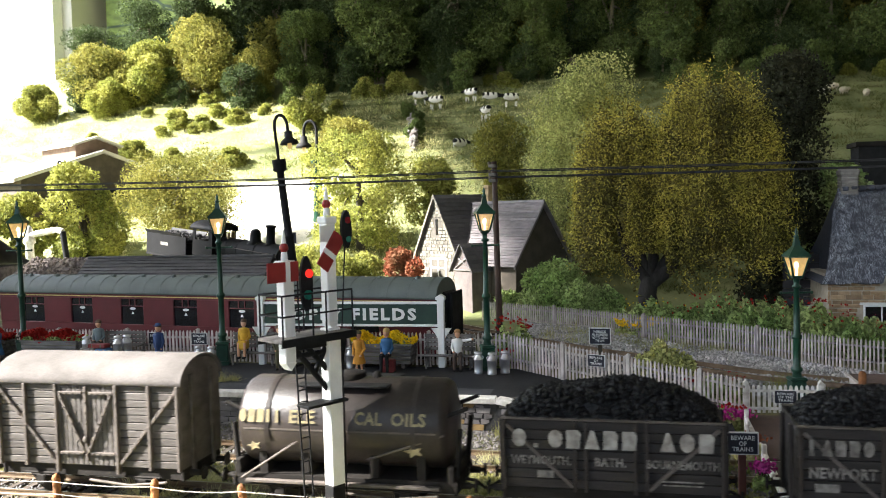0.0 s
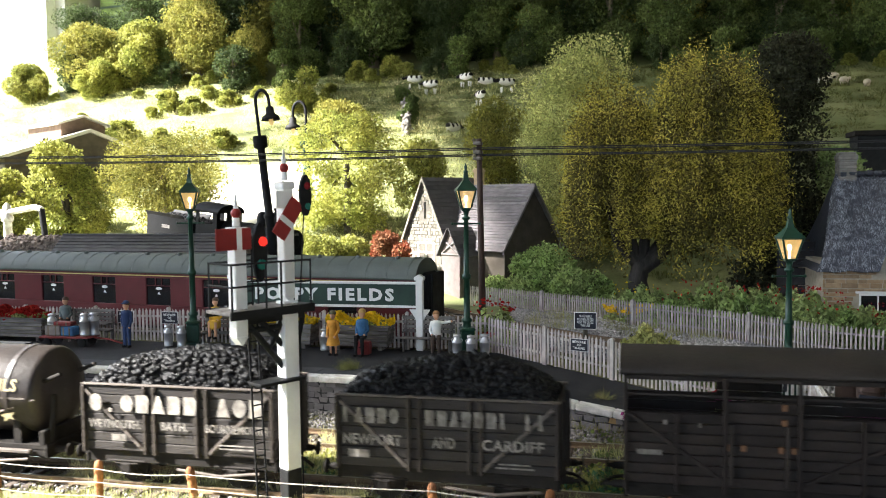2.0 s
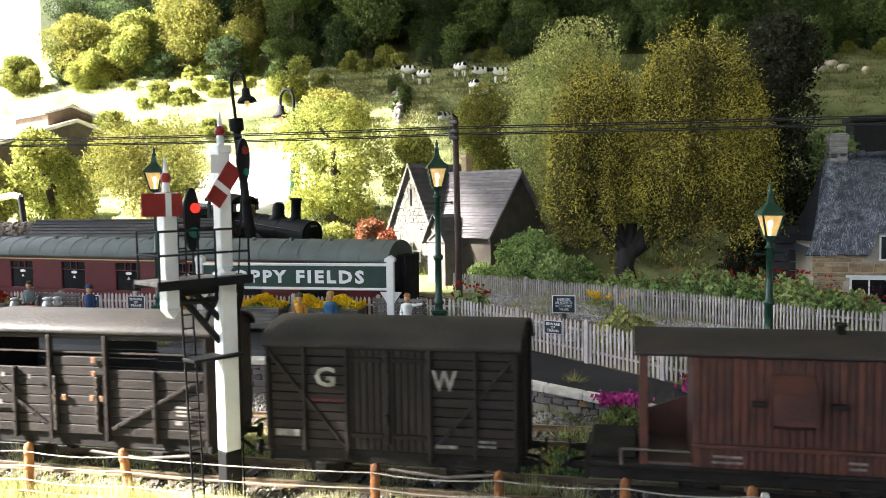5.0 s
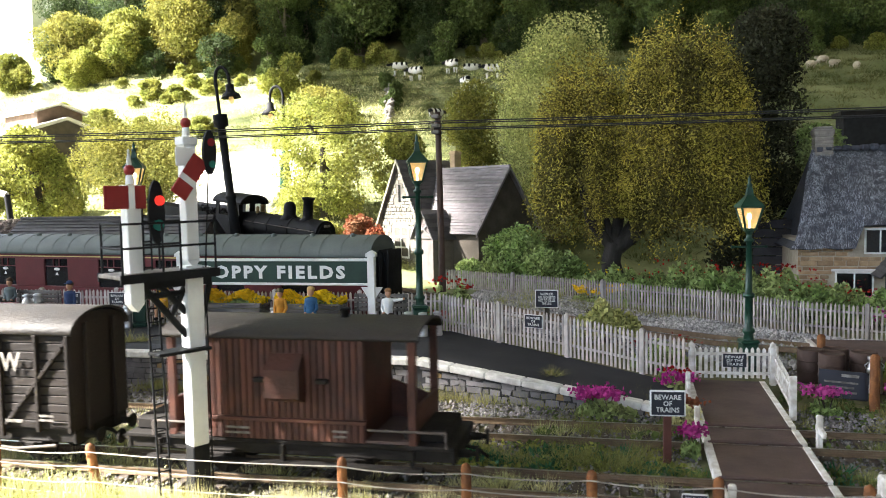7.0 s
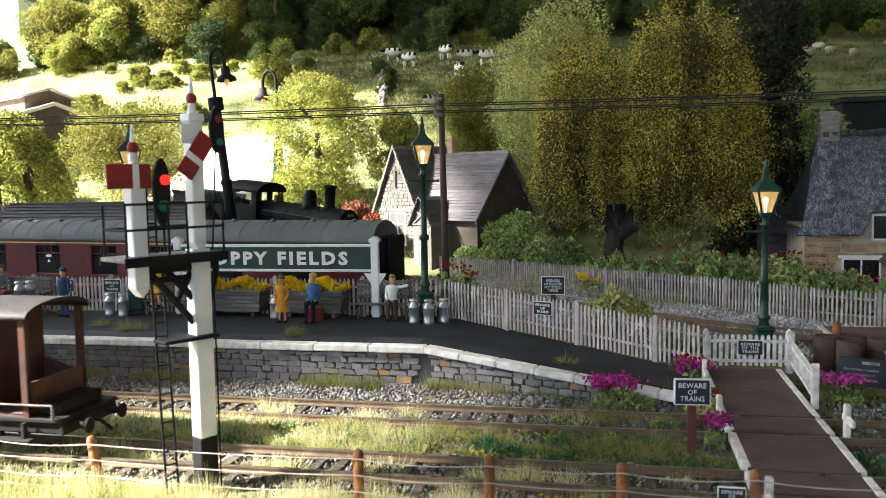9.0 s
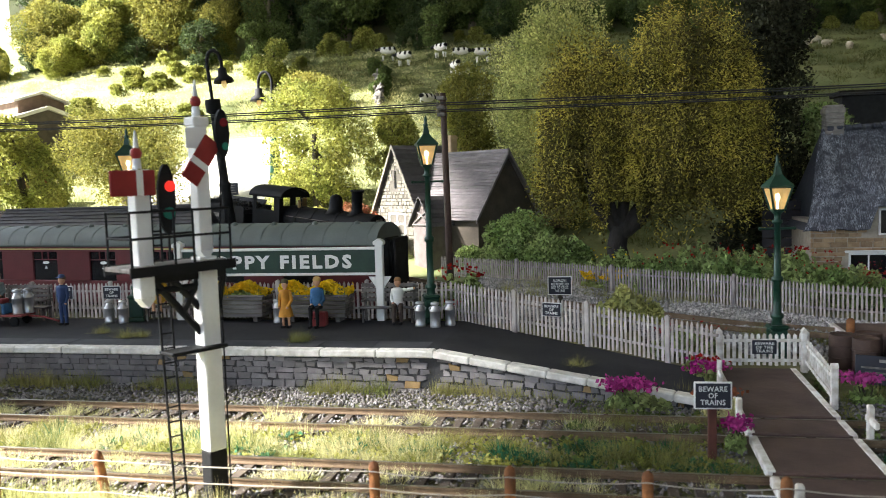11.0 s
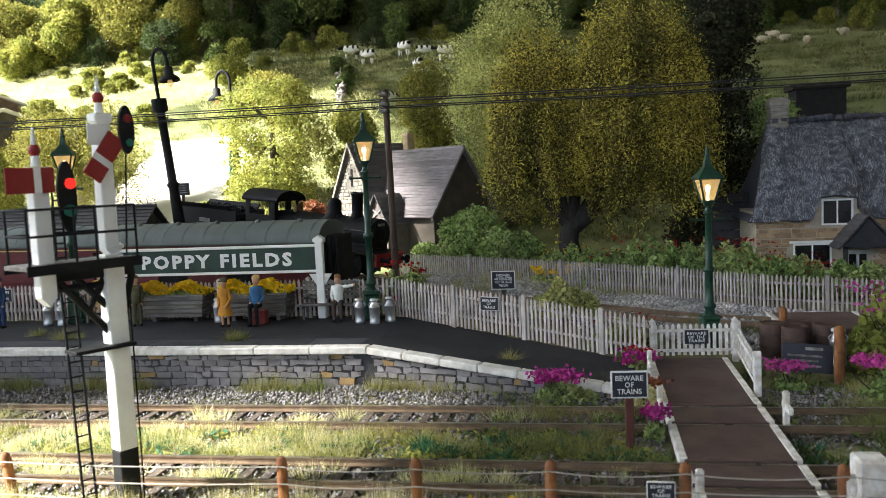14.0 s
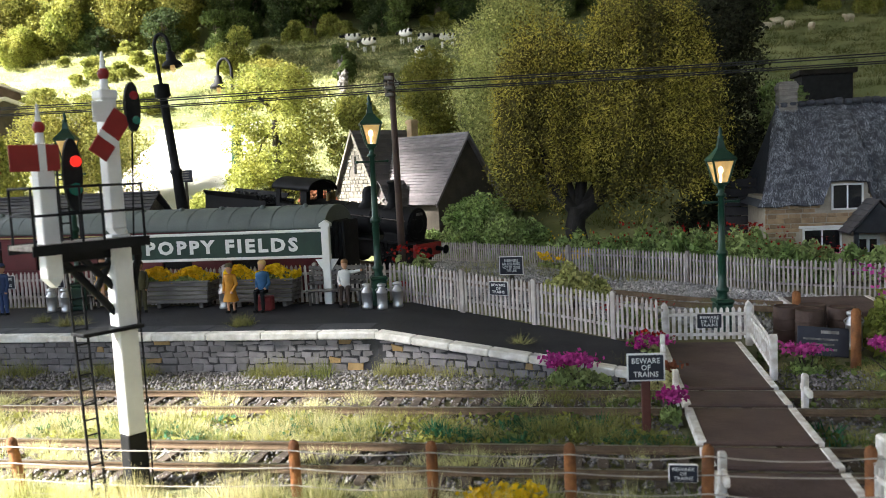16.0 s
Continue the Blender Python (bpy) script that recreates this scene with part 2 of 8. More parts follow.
PICKET_GREY = mat("greyed_white_paint", (0.40, 0.36, 0.34), 0.85, 0, 0.3, 1.5, 12, 0.4, (0.25, 0.22, 0.205), 0.15)
PICKET_WHITE = mat("fresh_white_paint", (0.84, 0.82, 0.79), 0.65, 0, 0.15, 3, 14, 0.4, (0.56, 0.51, 0.45), 0.06)
GREY_WOOD = mat("grey_weathered_wood", (0.20, 0.185, 0.175), 0.85, 0, 0.4, 1.5, 14, 0.5, (0.10, 0.09, 0.085), 0.15, stretch=(0.4, 2, 2))
SIGN_GREEN = mat("dark_green_board", (0.016, 0.045, 0.032), 0.5, 0, 0.25, 1.2, 9, 0.1)
WHITE = mat("white_enamel", (0.80, 0.80, 0.78), 0.5, 0, 0.08, 1.5, 9, 0.1)
BLUEBLACK = mat("dark_blue_enamel", (0.02, 0.022, 0.035), 0.45, 0, 0.2, 2, 10, 0.1)
RED = mat("signal_red_paint", (0.27, 0.018, 0.016), 0.5, 0, 0.15, 2, 10, 0.1)
BLACK = mat("black_paint", (0.010, 0.010, 0.011), 0.7, 0, 0.3, 2, 12, 0.2, spec=0.25)
LAMP_GREEN = mat("dark_green_gloss", (0.010, 0.050, 0.030), 0.38, 0, 0.25, 2, 9, 0.1)
LAMP_GLOW = mat("lit_lantern_glass", (0.85, 0.58, 0.24), 0.25, 0, 0.2, 3, 9, 0, emit=0.07, see_through=0.5)
BULB = mat("glowing_mantle", (1.0, 0.82, 0.5), 0.4, 0, 0, 3, 9, 0, emit=1.2)
RED_GLOW = mat("lit_red_lens", (1.0, 0.03, 0.02), 0.3, 0, 0, 3, 9, 0, emit=0.13)
GREEN_LENS = mat("green_lens", (0.02, 0.16, 0.12), 0.2, 0, 0.1, 3, 9, 0)
RED_LENS = mat("dark_red_lens", (0.22, 0.01, 0.015), 0.2, 0, 0.1, 3, 9, 0)
MAROON = mat("maroon_coach_paint", (0.11, 0.012, 0.016), 0.4, 0, 0.2, 0.8, 9, 0.08)
COACH_ROOF = mat("grey_green_coach_roof", (0.105, 0.125, 0.115), 0.6, 0, 0.2, 0.5, 9, 0.15)
GLAZE = mat("dark_window_glazing", (0.012, 0.013, 0.016), 0.12, 0, 0.2, 1, 6, 0, spec=0.6)
CREAM = mat("cream_lining", (0.55, 0.42, 0.15), 0.5, 0, 0.1, 2, 9, 0)
COAL = mat("coal_lump", (0.009, 0.009, 0.010), 0.5, 0, 0.4, 3, 12, 0.6, None, 0, 0.6, spec=0.22)
WAGON_BROWN = mat("dusty_dark_wagon_planks", (0.016, 0.0125, 0.0115), 0.75, 0, 0.35, 1.2, 10, 0.4, (0.03, 0.025, 0.022), 0.1, stretch=(0.5, 1, 2))
VAN_GREY = mat("dusty_grey_van_planks", (0.098, 0.087, 0.080), 0.8, 0, 0.35, 1.0, 10, 0.4, (0.058, 0.050, 0.045), 0.1, stretch=(0.5, 1, 2))
VAN_ROOF = mat("dusty_brown_roof", (0.115, 0.102, 0.096), 0.85, 0, 0.3, 0.6, 9, 0.4, (0.07, 0.062, 0.057))
DARK_VAN = mat("dark_brown_van_planks", (0.0155, 0.0115, 0.0100), 0.7, 0, 0.4, 1.0, 10, 0.4, (0.026, 0.0195, 0.0165), 0.15, spec=0.25)
DARK_ROOF = mat("dark_dusty_roof", (0.019, 0.0155, 0.0135), 0.62, 0, 0.35, 0.6, 9, 0.5, (0.036, 0.029, 0.024), spec=0.3)
TANK = mat("weathered_tank_paint", (0.040, 0.031, 0.028), 0.42, 0, 0.35, 0.7, 8, 0.25, (0.02, 0.016, 0.0145))
BRAKE = mat("bauxite_brown_planks", (0.085, 0.027, 0.016), 0.7, 0, 0.4, 1.2, 10, 0.3, (0.045, 0.018, 0.013), 0.2)
FRAME = mat("grimy_underframe", (0.017, 0.014, 0.012), 0.85, 0, 0.35, 1.5, 10, 0.3, spec=0.25)
IRON = mat("rusty_iron_strap", (0.045, 0.035, 0.029), 0.7, 0.2, 0.35, 2, 12, 0.3)
PALE_IRON = mat("dusty_pale_strap", (0.12, 0.10, 0.088), 0.75, 0.1, 0.3, 2, 12, 0.3)
LETTER = mat("worn_cream_lettering", (0.36, 0.335, 0.30), 0.75, 0, 0.35, 3, 16, 0.1, (0.17, 0.15, 0.135))
LETTER_DIM = mat("faint_lettering", (0.24, 0.22, 0.20), 0.75, 0, 0.35, 4, 18, 0.1, (0.10, 0.09, 0.08))
LETTER_WORN = mat("rubbed_grey_lettering", (0.24, 0.22, 0.20), 0.75, 0, 0.4, 3, 14, 0.1, (0.09, 0.08, 0.07))
LETTER_YELLOW = mat("worn_yellow_lettering", (0.30, 0.25, 0.13), 0.75, 0, 0.3, 4, 18, 0.1, (0.18, 0.15, 0.09))
POST = mat("orange_brown_post", (0.32, 0.125, 0.04), 0.8, 0, 0.4, 2, 14, 0.6, (0.16, 0.065, 0.028), 0.2)
WIRE = mat("pale_thread_wire", (0.46, 0.42, 0.37), 0.7, 0, 0.2, 2, 9, 0)
CABLE = mat("black_thread_cable", (0.03, 0.03, 0.033), 0.6, 0, 0.2, 2, 9, 0)
BOARDS = mat("brown_crossing_boards", (0.105, 0.068, 0.058), 0.7, 0, 0.3, 0.8, 10, 0.4, (0.075, 0.050, 0.045), 0.1)
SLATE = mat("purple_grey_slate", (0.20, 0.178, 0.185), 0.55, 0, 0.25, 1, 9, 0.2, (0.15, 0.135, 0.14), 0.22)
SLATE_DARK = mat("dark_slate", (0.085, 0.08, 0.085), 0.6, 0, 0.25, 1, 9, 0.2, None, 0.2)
LIMESTONE = mat("pale_limestone_block", (0.20, 0.185, 0.15), 0.9, 0, 0.2, 2, 12, 0.4, (0.105, 0.095, 0.075), 0.3)
SANDSTONE = mat("honey_sandstone_block", (0.40, 0.28, 0.17), 0.85, 0, 0.25, 2, 12, 0.4, (0.30, 0.20, 0.12), 0.22)
STONE_MORTAR = mat("pale_mortar", (0.46, 0.40, 0.32), 0.95, 0, 0.2, 2, 12, 0.3)
THATCH = mat("grey_combed_thatch", (0.06, 0.065, 0.085), 0.85, 0, 0.6, 1.2, 9, 1.0, (0.075, 0.08, 0.10), stretch=(2.5, 1, 0.8))
THATCH_STRAW = mat("pale_thatch_straw", (0.36, 0.38, 0.44), 0.8, 0, 0.3, 2, 9, 0, (0.07, 0.075, 0.095), 0, 0.6)
BARK = mat("bark", (0.075, 0.06, 0.045), 0.9, 0, 0.4, 1.2, 8, 0.8, (0.05, 0.045, 0.03), stretch=(2, 2, 0.5))
PALE_BARK = mat("pale_bark", (0.20, 0.17, 0.12), 0.9, 0, 0.4, 1.2, 8, 0.8, stretch=(2, 2, 0.5))
L_WOOD = leaf("woodland_foliage", (0.092, 0.132, 0.040), (0.13, 0.165, 0.05), 0.45)
L_WOOD_DARK = leaf("deep_green_foliage", (0.044, 0.066, 0.025), (0.062, 0.088, 0.031), 0.45)
L_OLIVE = leaf("olive_foliage", (0.27, 0.25, 0.06), (0.17, 0.175, 0.04), 0.45, 0.4)
L_LIGHT = leaf("light_green_foliage", (0.34, 0.335, 0.085), (0.21, 0.235, 0.055), 0.5, 0.4)
L_WILLOW = leaf("yellowing_willow_leaves", (0.74, 0.63, 0.13), (0.36, 0.32, 0.07), 0.6, 0.4)
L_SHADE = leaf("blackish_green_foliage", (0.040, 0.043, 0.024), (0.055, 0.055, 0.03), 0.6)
# darker copy of green_grass, with the slope's shade in its colour
GRASS_SHADE = leaf("shaded_pasture_grass", (0.12, 0.135, 0.045), (0.19, 0.185, 0.07))
L_WILLOW_SHADE = leaf("shaded_willow_leaves", (0.175, 0.148, 0.045), (0.095, 0.088, 0.028), 0.6, 0.3)
# pale earth, lightened further to carry the sun's glare on the bank
PALE_EARTH = mat("pale_sunlit_yard", (0.62, 0.60, 0.52), 0.95, 0, 0.2, 0.15, 3, 0.5, (0.50, 0.48, 0.40))
PALE_STONES = mat("pale_gravel_stone", (0.42, 0.40, 0.40), 0.85, 0, 0.3, 0.5, 9, 0.3, (0.26, 0.25, 0.25), 0, 0.45)
L_GREY = leaf("grey_green_foliage", (0.52, 0.51, 0.20), (0.31, 0.33, 0.12), 0.5, 0.4)
L_GARDEN = leaf("garden_leaves", (0.20, 0.29, 0.09), (0.32, 0.37, 0.15), 0.55)
F_RED = leaf("red_petals", (0.42, 0.022, 0.015), (0.28, 0.012, 0.012), 0.35)
F_YELLOW = leaf("yellow_petals", (0.80, 0.58, 0.02), (0.70, 0.45, 0.02), 0.25)
F_PINK = leaf("magenta_petals", (0.60, 0.10, 0.38), (0.40, 0.03, 0.22), 0.45)
F_ORANGE = leaf("rust_red_leaves", (0.24, 0.06, 0.03), (0.20, 0.10, 0.05), 0.4)
SKIN = mat("painted_flesh", (0.55, 0.30, 0.18), 0.6, 0, 0.1, 4, 12, 0.1)
HAIR = mat("painted_brown_hair", (0.10, 0.055, 0.03), 0.7, 0, 0.2, 4, 12, 0.1)
C_BLUE = mat("blue_painted_cloth", (0.04, 0.14, 0.30), 0.7, 0, 0.2, 4, 12, 0.2)
C_NAVY = mat("navy_painted_cloth", (0.03, 0.06, 0.16), 0.7, 0, 0.2, 4, 12, 0.2)
C_YELLOW = mat("mustard_painted_cloth", (0.62, 0.36, 0.03), 0.7, 0, 0.2, 4, 12, 0.2)
C_ORANGE = mat("orange_painted_cloth", (0.60, 0.27, 0.03), 0.7, 0, 0.2, 4, 12, 0.2)
C_GREY = mat("grey_painted_cloth", (0.16, 0.20, 0.21), 0.7, 0, 0.2, 4, 12, 0.2)
C_GREEN = mat("olive_painted_cloth", (0.10, 0.09, 0.045), 0.7, 0, 0.2, 4, 12, 0.2)
C_BROWN = mat("brown_painted_cloth", (0.075, 0.05, 0.038), 0.7, 0, 0.2, 4, 12, 0.2)
C_RED = mat("red_painted_case", (0.22, 0.03, 0.03), 0.6, 0, 0.2, 4, 12, 0.2)
CHURN = mat("aluminium_churn", (0.55, 0.55, 0.56), 0.36, 0.85, 0.2, 2, 9, 0.1)
ROOM = mat("white_room_wall", (0.60, 0.59, 0.56), 0.9, 0, 0.05, 0.02, 0.6, 0.05)
FLOOR = mat("grey_carpet_floor", (0.22, 0.21, 0.20), 0.95, 0, 0.2, 0.05, 1.5, 0.2)
FASCIA = mat("board_fascia", (0.10, 0.09, 0.08), 0.7, 0, 0.2, 0.2, 3, 0.1)
COW_WHITE = mat("white_hide", (0.78, 0.76, 0.72), 0.8, 0, 0.1, 4, 12, 0.1)
SHEEP = mat("fleece", (0.50, 0.44, 0.34), 0.95, 0, 0.2, 4, 9, 0.6)
CHIMNEY = mat("tan_chimney", (0.50, 0.36, 0.22), 0.8, 0, 0.2, 2, 9, 0.3)
GREY_STONE = mat("grey_chimney_stone", (0.26, 0.24, 0.22), 0.85, 0, 0.3, 2, 9, 0.4)
SHED_ROOF = mat("pale_shed_roof", (0.68, 0.65, 0.58), 0.7, 0, 0.2, 0.6, 6, 0.2)
GRAVEL_ROOF = mat("brown_rubble", (0.20, 0.16, 0.14), 0.9, 0, 0.4, 1, 6, 0.6, None, 0, 0.3)

DARK_BARK = mat("dark_furrowed_bark", (0.035, 0.03, 0.027), 0.9, 0, 0.4, 1.2, 8, 0.9, stretch=(2, 2, 0.5))

# ---- the room


def wall_with_windows(name, axis, at, lo, hi, z0, z1, holes):
    """A 12 cm thick wall across x or y with openings (a0, a1, b0, b1)."""
    m = Mesh()

    def slab(a0, a1, b0, b1):
        if a1 - a0 > 0.01 and b1 - b0 > 0.01:
            if axis == "x":
                m.box(at - 12, a0, b0, at, a1, b1)
            else:
                m.box(a0, at - 12, b0, a1, at, b1)
    edge = lo
    for a0, a1, b0, b1 in holes:
        slab(edge, a0, z0, z1)
        slab(a0, a1, z0, b0)
        slab(a0, a1, b1, z1)
        edge = a1
    slab(edge, hi, z0, z1)
    return tagged(part(name, m, ROOM), "plain white painted room wall", "wall", kind="structure")


wall_with_windows("wall_west", "x", -150, -200, 230, -100, 150, [(-140, -17, 18, WIN_TOP), (17, 97, 18, WIN_TOP), (97, 207, 18, WIN_FAR)])
# unseen opening, added for the fill lamp behind the camera
wall_with_windows("wall_south", "y", -200, -150, 220, -100, 150, [(-125, 105, 25, 118)])
tagged(part("wall_east", Mesh().box(220, -200, -100, 232, 230, 150), ROOM), "plain white painted room wall", "wall", kind="structure")
tagged(part("wall_north", Mesh().box(-162, 230, -100, 232, 242, 150), ROOM), "plain white painted room wall", "wall", kind="structure")
tagged(part("ceiling", Mesh().box(-162, -212, 150, 232, 242, 160), ROOM), "plain white ceiling", "ceiling", kind="structure")
tagged(part("floor", Mesh().box(-162, -212, -110, 232, 242, -100), FLOOR), "grey carpeted floor", "floor", kind="structure")
# the third, lower opening is added only to shape the sun on the hill
for n, (y0, y1, zt, a, b) in enumerate(((-140, -17, WIN_TOP, 4, 4), (17, 97, WIN_TOP, 4, 0.4), (97, 207, WIN_FAR, 0.4, 4))):
    w = thing(f"window_{n + 1}", "unseen white framed window of the room", "window", P(-156, (y0 + y1) / 2, 18), kind="structure")
    hh, ww = zt - 18, (y1 - y0) / 2
    part("window_frame", Mesh().box(-3, -ww, 0, 3, ww, 4, 0.5).box(-3, -ww, hh - 4, 3, ww, hh, 0.5).box(-3, -ww, 4, 3, -ww + a, hh - 4).box(-3, ww - b, 4, 3, ww, hh - 4), WHITE, w)

# ---- ground


def hill(x, y):
    t = max(0.0, y - 76.0)
    z = -0.4 + 0.42 * t * t / (t + 9.0)
    if x > 5:
        z -= 0.02 * t * min(1.0, (x - 5) / 25)
    if t > 0:
        z += min(1.0, t / 12) * 1.1 * noise.noise((x * 0.045, y * 0.05, 0)) + 0.35 * min(1.0, t / 8) * noise.noise((x * 0.2, y * 0.2, 3))
    if y < 76:
        z += 0.06 * noise.noise((x * 0.5, y * 0.5, 9))
    if x > -6 and 47 < y <= 90:
        z += 0.7 * min(1.0, (y - 47) / 3) * min(1.0, (x + 6) / 5)
    if y > 47:
        k = min(1.0, max(0.0, (2 - x) / 12))
        z += k * min(1.75, 0.19 * (y - 47)) * (1 if y < 66 else max(0.0, 1 - (y - 66) / 14))
        z += 1.7 * min(1.0, max(0.0, (-20 - x) / 10)) * min(1.0, max(0.0, (y - 57) / 8)) * (1 if y < 74 else max(0.0, 1 - (y - 74) / 20))
    return z


def yard(x, y):
    """The bare pale yard between the two spreading trees on the bank; its near-white includes the glare of the sun."""
    return 68 < y < 122 and abs(x + 47 - 0.14 * (y - 80) * -0.6 + 2.0 * noise.noise((x * 0.15, y * 0.15, 2))) < 8.5 + 2.5 * noise.noise((x * 0.3, y * 0.3, 7))


xs = np.concatenate([np.arange(-149, -60, 2.5), np.arange(-60, 40, 1.0), np.arange(40, 150, 4.0)])
ys = np.concatenate([np.arange(20, 80, 1.0), np.arange(80, 216, 2.0)])
gv = np.array([(x, y, hill(x, y)) for y in ys for x in xs])
nx = len(xs)
gf = np.array([(j * nx + i, j * nx + i + 1, (j + 1) * nx + i + 1, (j + 1) * nx + i) for j in range(len(ys) - 1) for i in range(nx - 1)])
gme = cloud("ground", gv, gf, [SOIL, TURF, PALE_EARTH])
gme.polygons.foreach_set("use_smooth", [True] * len(gf))
gme.polygons.foreach_set("material_index", [2 if yard(*gv[f[0]][:2]) else 1 if gv[f[0]][1] > 63 else 0 for f in gf])
tagged(new("ground", gme), "modelled ground of earth, scatter and hillside turf", "ground", kind="structure")
tagged(part("trim", Mesh().box(-150, 18.5, -14, 150, 19.96, 0.2, 0.3), FASCIA), "dark painted front edge of the layout board", "trim", kind="structure")

# printed distance behind the wood
bd = bpy.data.materials.new("printed_fields")
bd.use_nodes = True
n_, l_ = bd.node_tree.nodes, bd.node_tree.links
tc_, vo_, no_, mx_ = n_.new("ShaderNodeTexCoord"), n_.new("ShaderNodeTexVoronoi"), n_.new("ShaderNodeTexNoise"), n_.new("ShaderNodeMix")
mp_ = n_.new("ShaderNodeMapping")
mp_.inputs["Scale"].default_value = (6, 6, 15)
l_.new(tc_.outputs["Object"], mp_.inputs[0])
for k_ in (vo_, no_):
    l_.new(mp_.outputs[0], k_.inputs["Vector"])
vo_.inputs["Scale"].default_value, no_.inputs["Scale"].default_value = 1.0, 5.0
vo_.feature = "DISTANCE_TO_EDGE"
rm_ = n_.new("ShaderNodeMapRange")
rm_.inputs["From Min"].default_value, rm_.inputs["From Max"].default_value = 0.02, 0.05
l_.new(vo_.outputs["Distance"], rm_.inputs["Value"])
mx_.data_type = "RGBA"
mx_.inputs["A"].default_value, mx_.inputs["B"].default_value = (0.08, 0.14, 0.07, 1), (0.30, 0.42, 0.09, 1)
l_.new(rm_.outputs[0], mx_.inputs["Factor"])
hs_ = n_.new("ShaderNodeHueSaturation")
l_.new(mx_.outputs["Result"], hs_.inputs["Color"])
l_.new(no_.outputs["Fac"], hs_.inputs["Value"])
hs_.inputs["Value"].default_value = 1.0
l_.new(hs_.outputs[0], n_["Principled BSDF"].inputs["Base Color"])
n_["Principled BSDF"].inputs["Roughness"].default_value = 0.6
tagged(part("backdrop", Mesh().box(-146, 217, -20, 160, 218, 110), bd), "printed green field landscape behind the wood", "backdrop", kind="structure")

# ---- tracks


def rail_mesh(x0, x1, y):
    m = Mesh()
    m.prism([(y - 0.14, -0.22), (y + 0.14, -0.22), (y + 0.14, -0.19), (y + 0.035, -0.16), (y + 0.035, -0.07), (y + 0.06, -0.05), (y + 0.06, -0.004), (y - 0.06, -0.004), (y - 0.06, -0.05), (y - 0.035, -0.07), (y - 0.035, -0.16), (y - 0.14, -0.19)], "x", x0, x1)
    m.k = 1
    m.box(x0, y - 0.05, -0.004, x1, y + 0.05, 0.003)
    return m


def track(label, y, gauge, x0, x1, pieces=True, step=0.72):
    t = thing("railway_track", label, "railway track", P(0, 0, 0), "tracks", "structure")
    for s in (-1, 1):
        part("rail", rail_mesh(x0, x1, y + s * gauge / 2), [RAIL, RAILTOP], t)
    if not pieces:
        m = Mesh()
        for i in range(int((x1 - x0) / step)):
            m.box(x0 + i * step, y - 1.55, -0.34, x0 + i * step + 0.3, y + 1.55, -0.225, 0.02)
        part("sleepers", m, SLEEPER, t)
        return t
    me = Mesh().box(-0.16, -1.55, -0.36, 0.16, 1.55, -0.225, 0.025).data("sleeper", SLEEPER)
    for i in range(int((x1 - x0) / step)):
        part("sleeper", me, None, t, "", P(x0 + i * step, y + rng.normal() * 0.03, 0, 0, 0, rng.normal() * 0.8))
    return t


TRACK_Y, PLAT_Y = 28.5, 34.2
track("near rusty railway track in weedy ballast", TRACK_Y, 1.9, -45, 60)
track("platform railway track in grey ballast", PLAT_Y, 2.1, -45, 60)
bt = track("railway track behind the platform fence", 51.5, 1.65, -70, -6, False)
bt.matrix_basis = P(-10.9, 51.0, 1.15, 0, 0, -8.5) @ P(10.9, -51.5, 0)
lt = thing("railway_track", "sloping railway track behind the coach", "railway track", P(-6.0, 56.2, 1.49, 0, 5.4, -24), "tracks", "structure")
for s in (-0.82, 0.82):
    part("rail", rail_mesh(-52, 0, s), [RAIL, RAILTOP], lt)
sm = Mesh()
for i in range(70):
    sm.box(-52 + 0.74 * i, -1.5, -0.36, -51.7 + 0.74 * i, 1.5, -0.225, 0.02)
part("sleepers", sm, SLEEPER, lt)
part("ballast_bed", Mesh().prism([(-1.9, -0.3), (1.9, -0.3), (2.6, -4.5), (-2.6, -4.5)], "x", -52, 0), STONES, lt)
curve = [(-6.0, 56.2, 1.49), (-2, 54.3, 1.2), (3, 52.2, 0.95), (8, 50.3, 0.65), (14, 48.3, 0.55), (22, 45.2, 0.5), (30, 41.5, 0.4)]
ct = thing("railway_track", "curved rusty railway track in pale gravel", "railway track", P(0, 0, 0), "tracks", "structure")
for s in (-0.82, 0.82):
    rm = Mesh()
    pts = []
    for (ax, ay, az), (bx, by, bz) in zip(curve, curve[1:]):
        d = Vector((bx - ax, by - ay, 0)).normalized()
        pts.append((Vector((ax - d.y * s, ay + d.x * s, az)), Vector((bx - d.y * s, by + d.x * s, bz))))
    for a, b in pts:
        at = Matrix.Translation(a) @ (b - a).to_track_quat("X", "Z").to_matrix().to_4x4()
        rm.box(-0.05, -0.06, -0.25, (b - a).length + 0.05, 0.06, 0.02, 0.015, at)
    part("rail", rm, RAIL, ct)


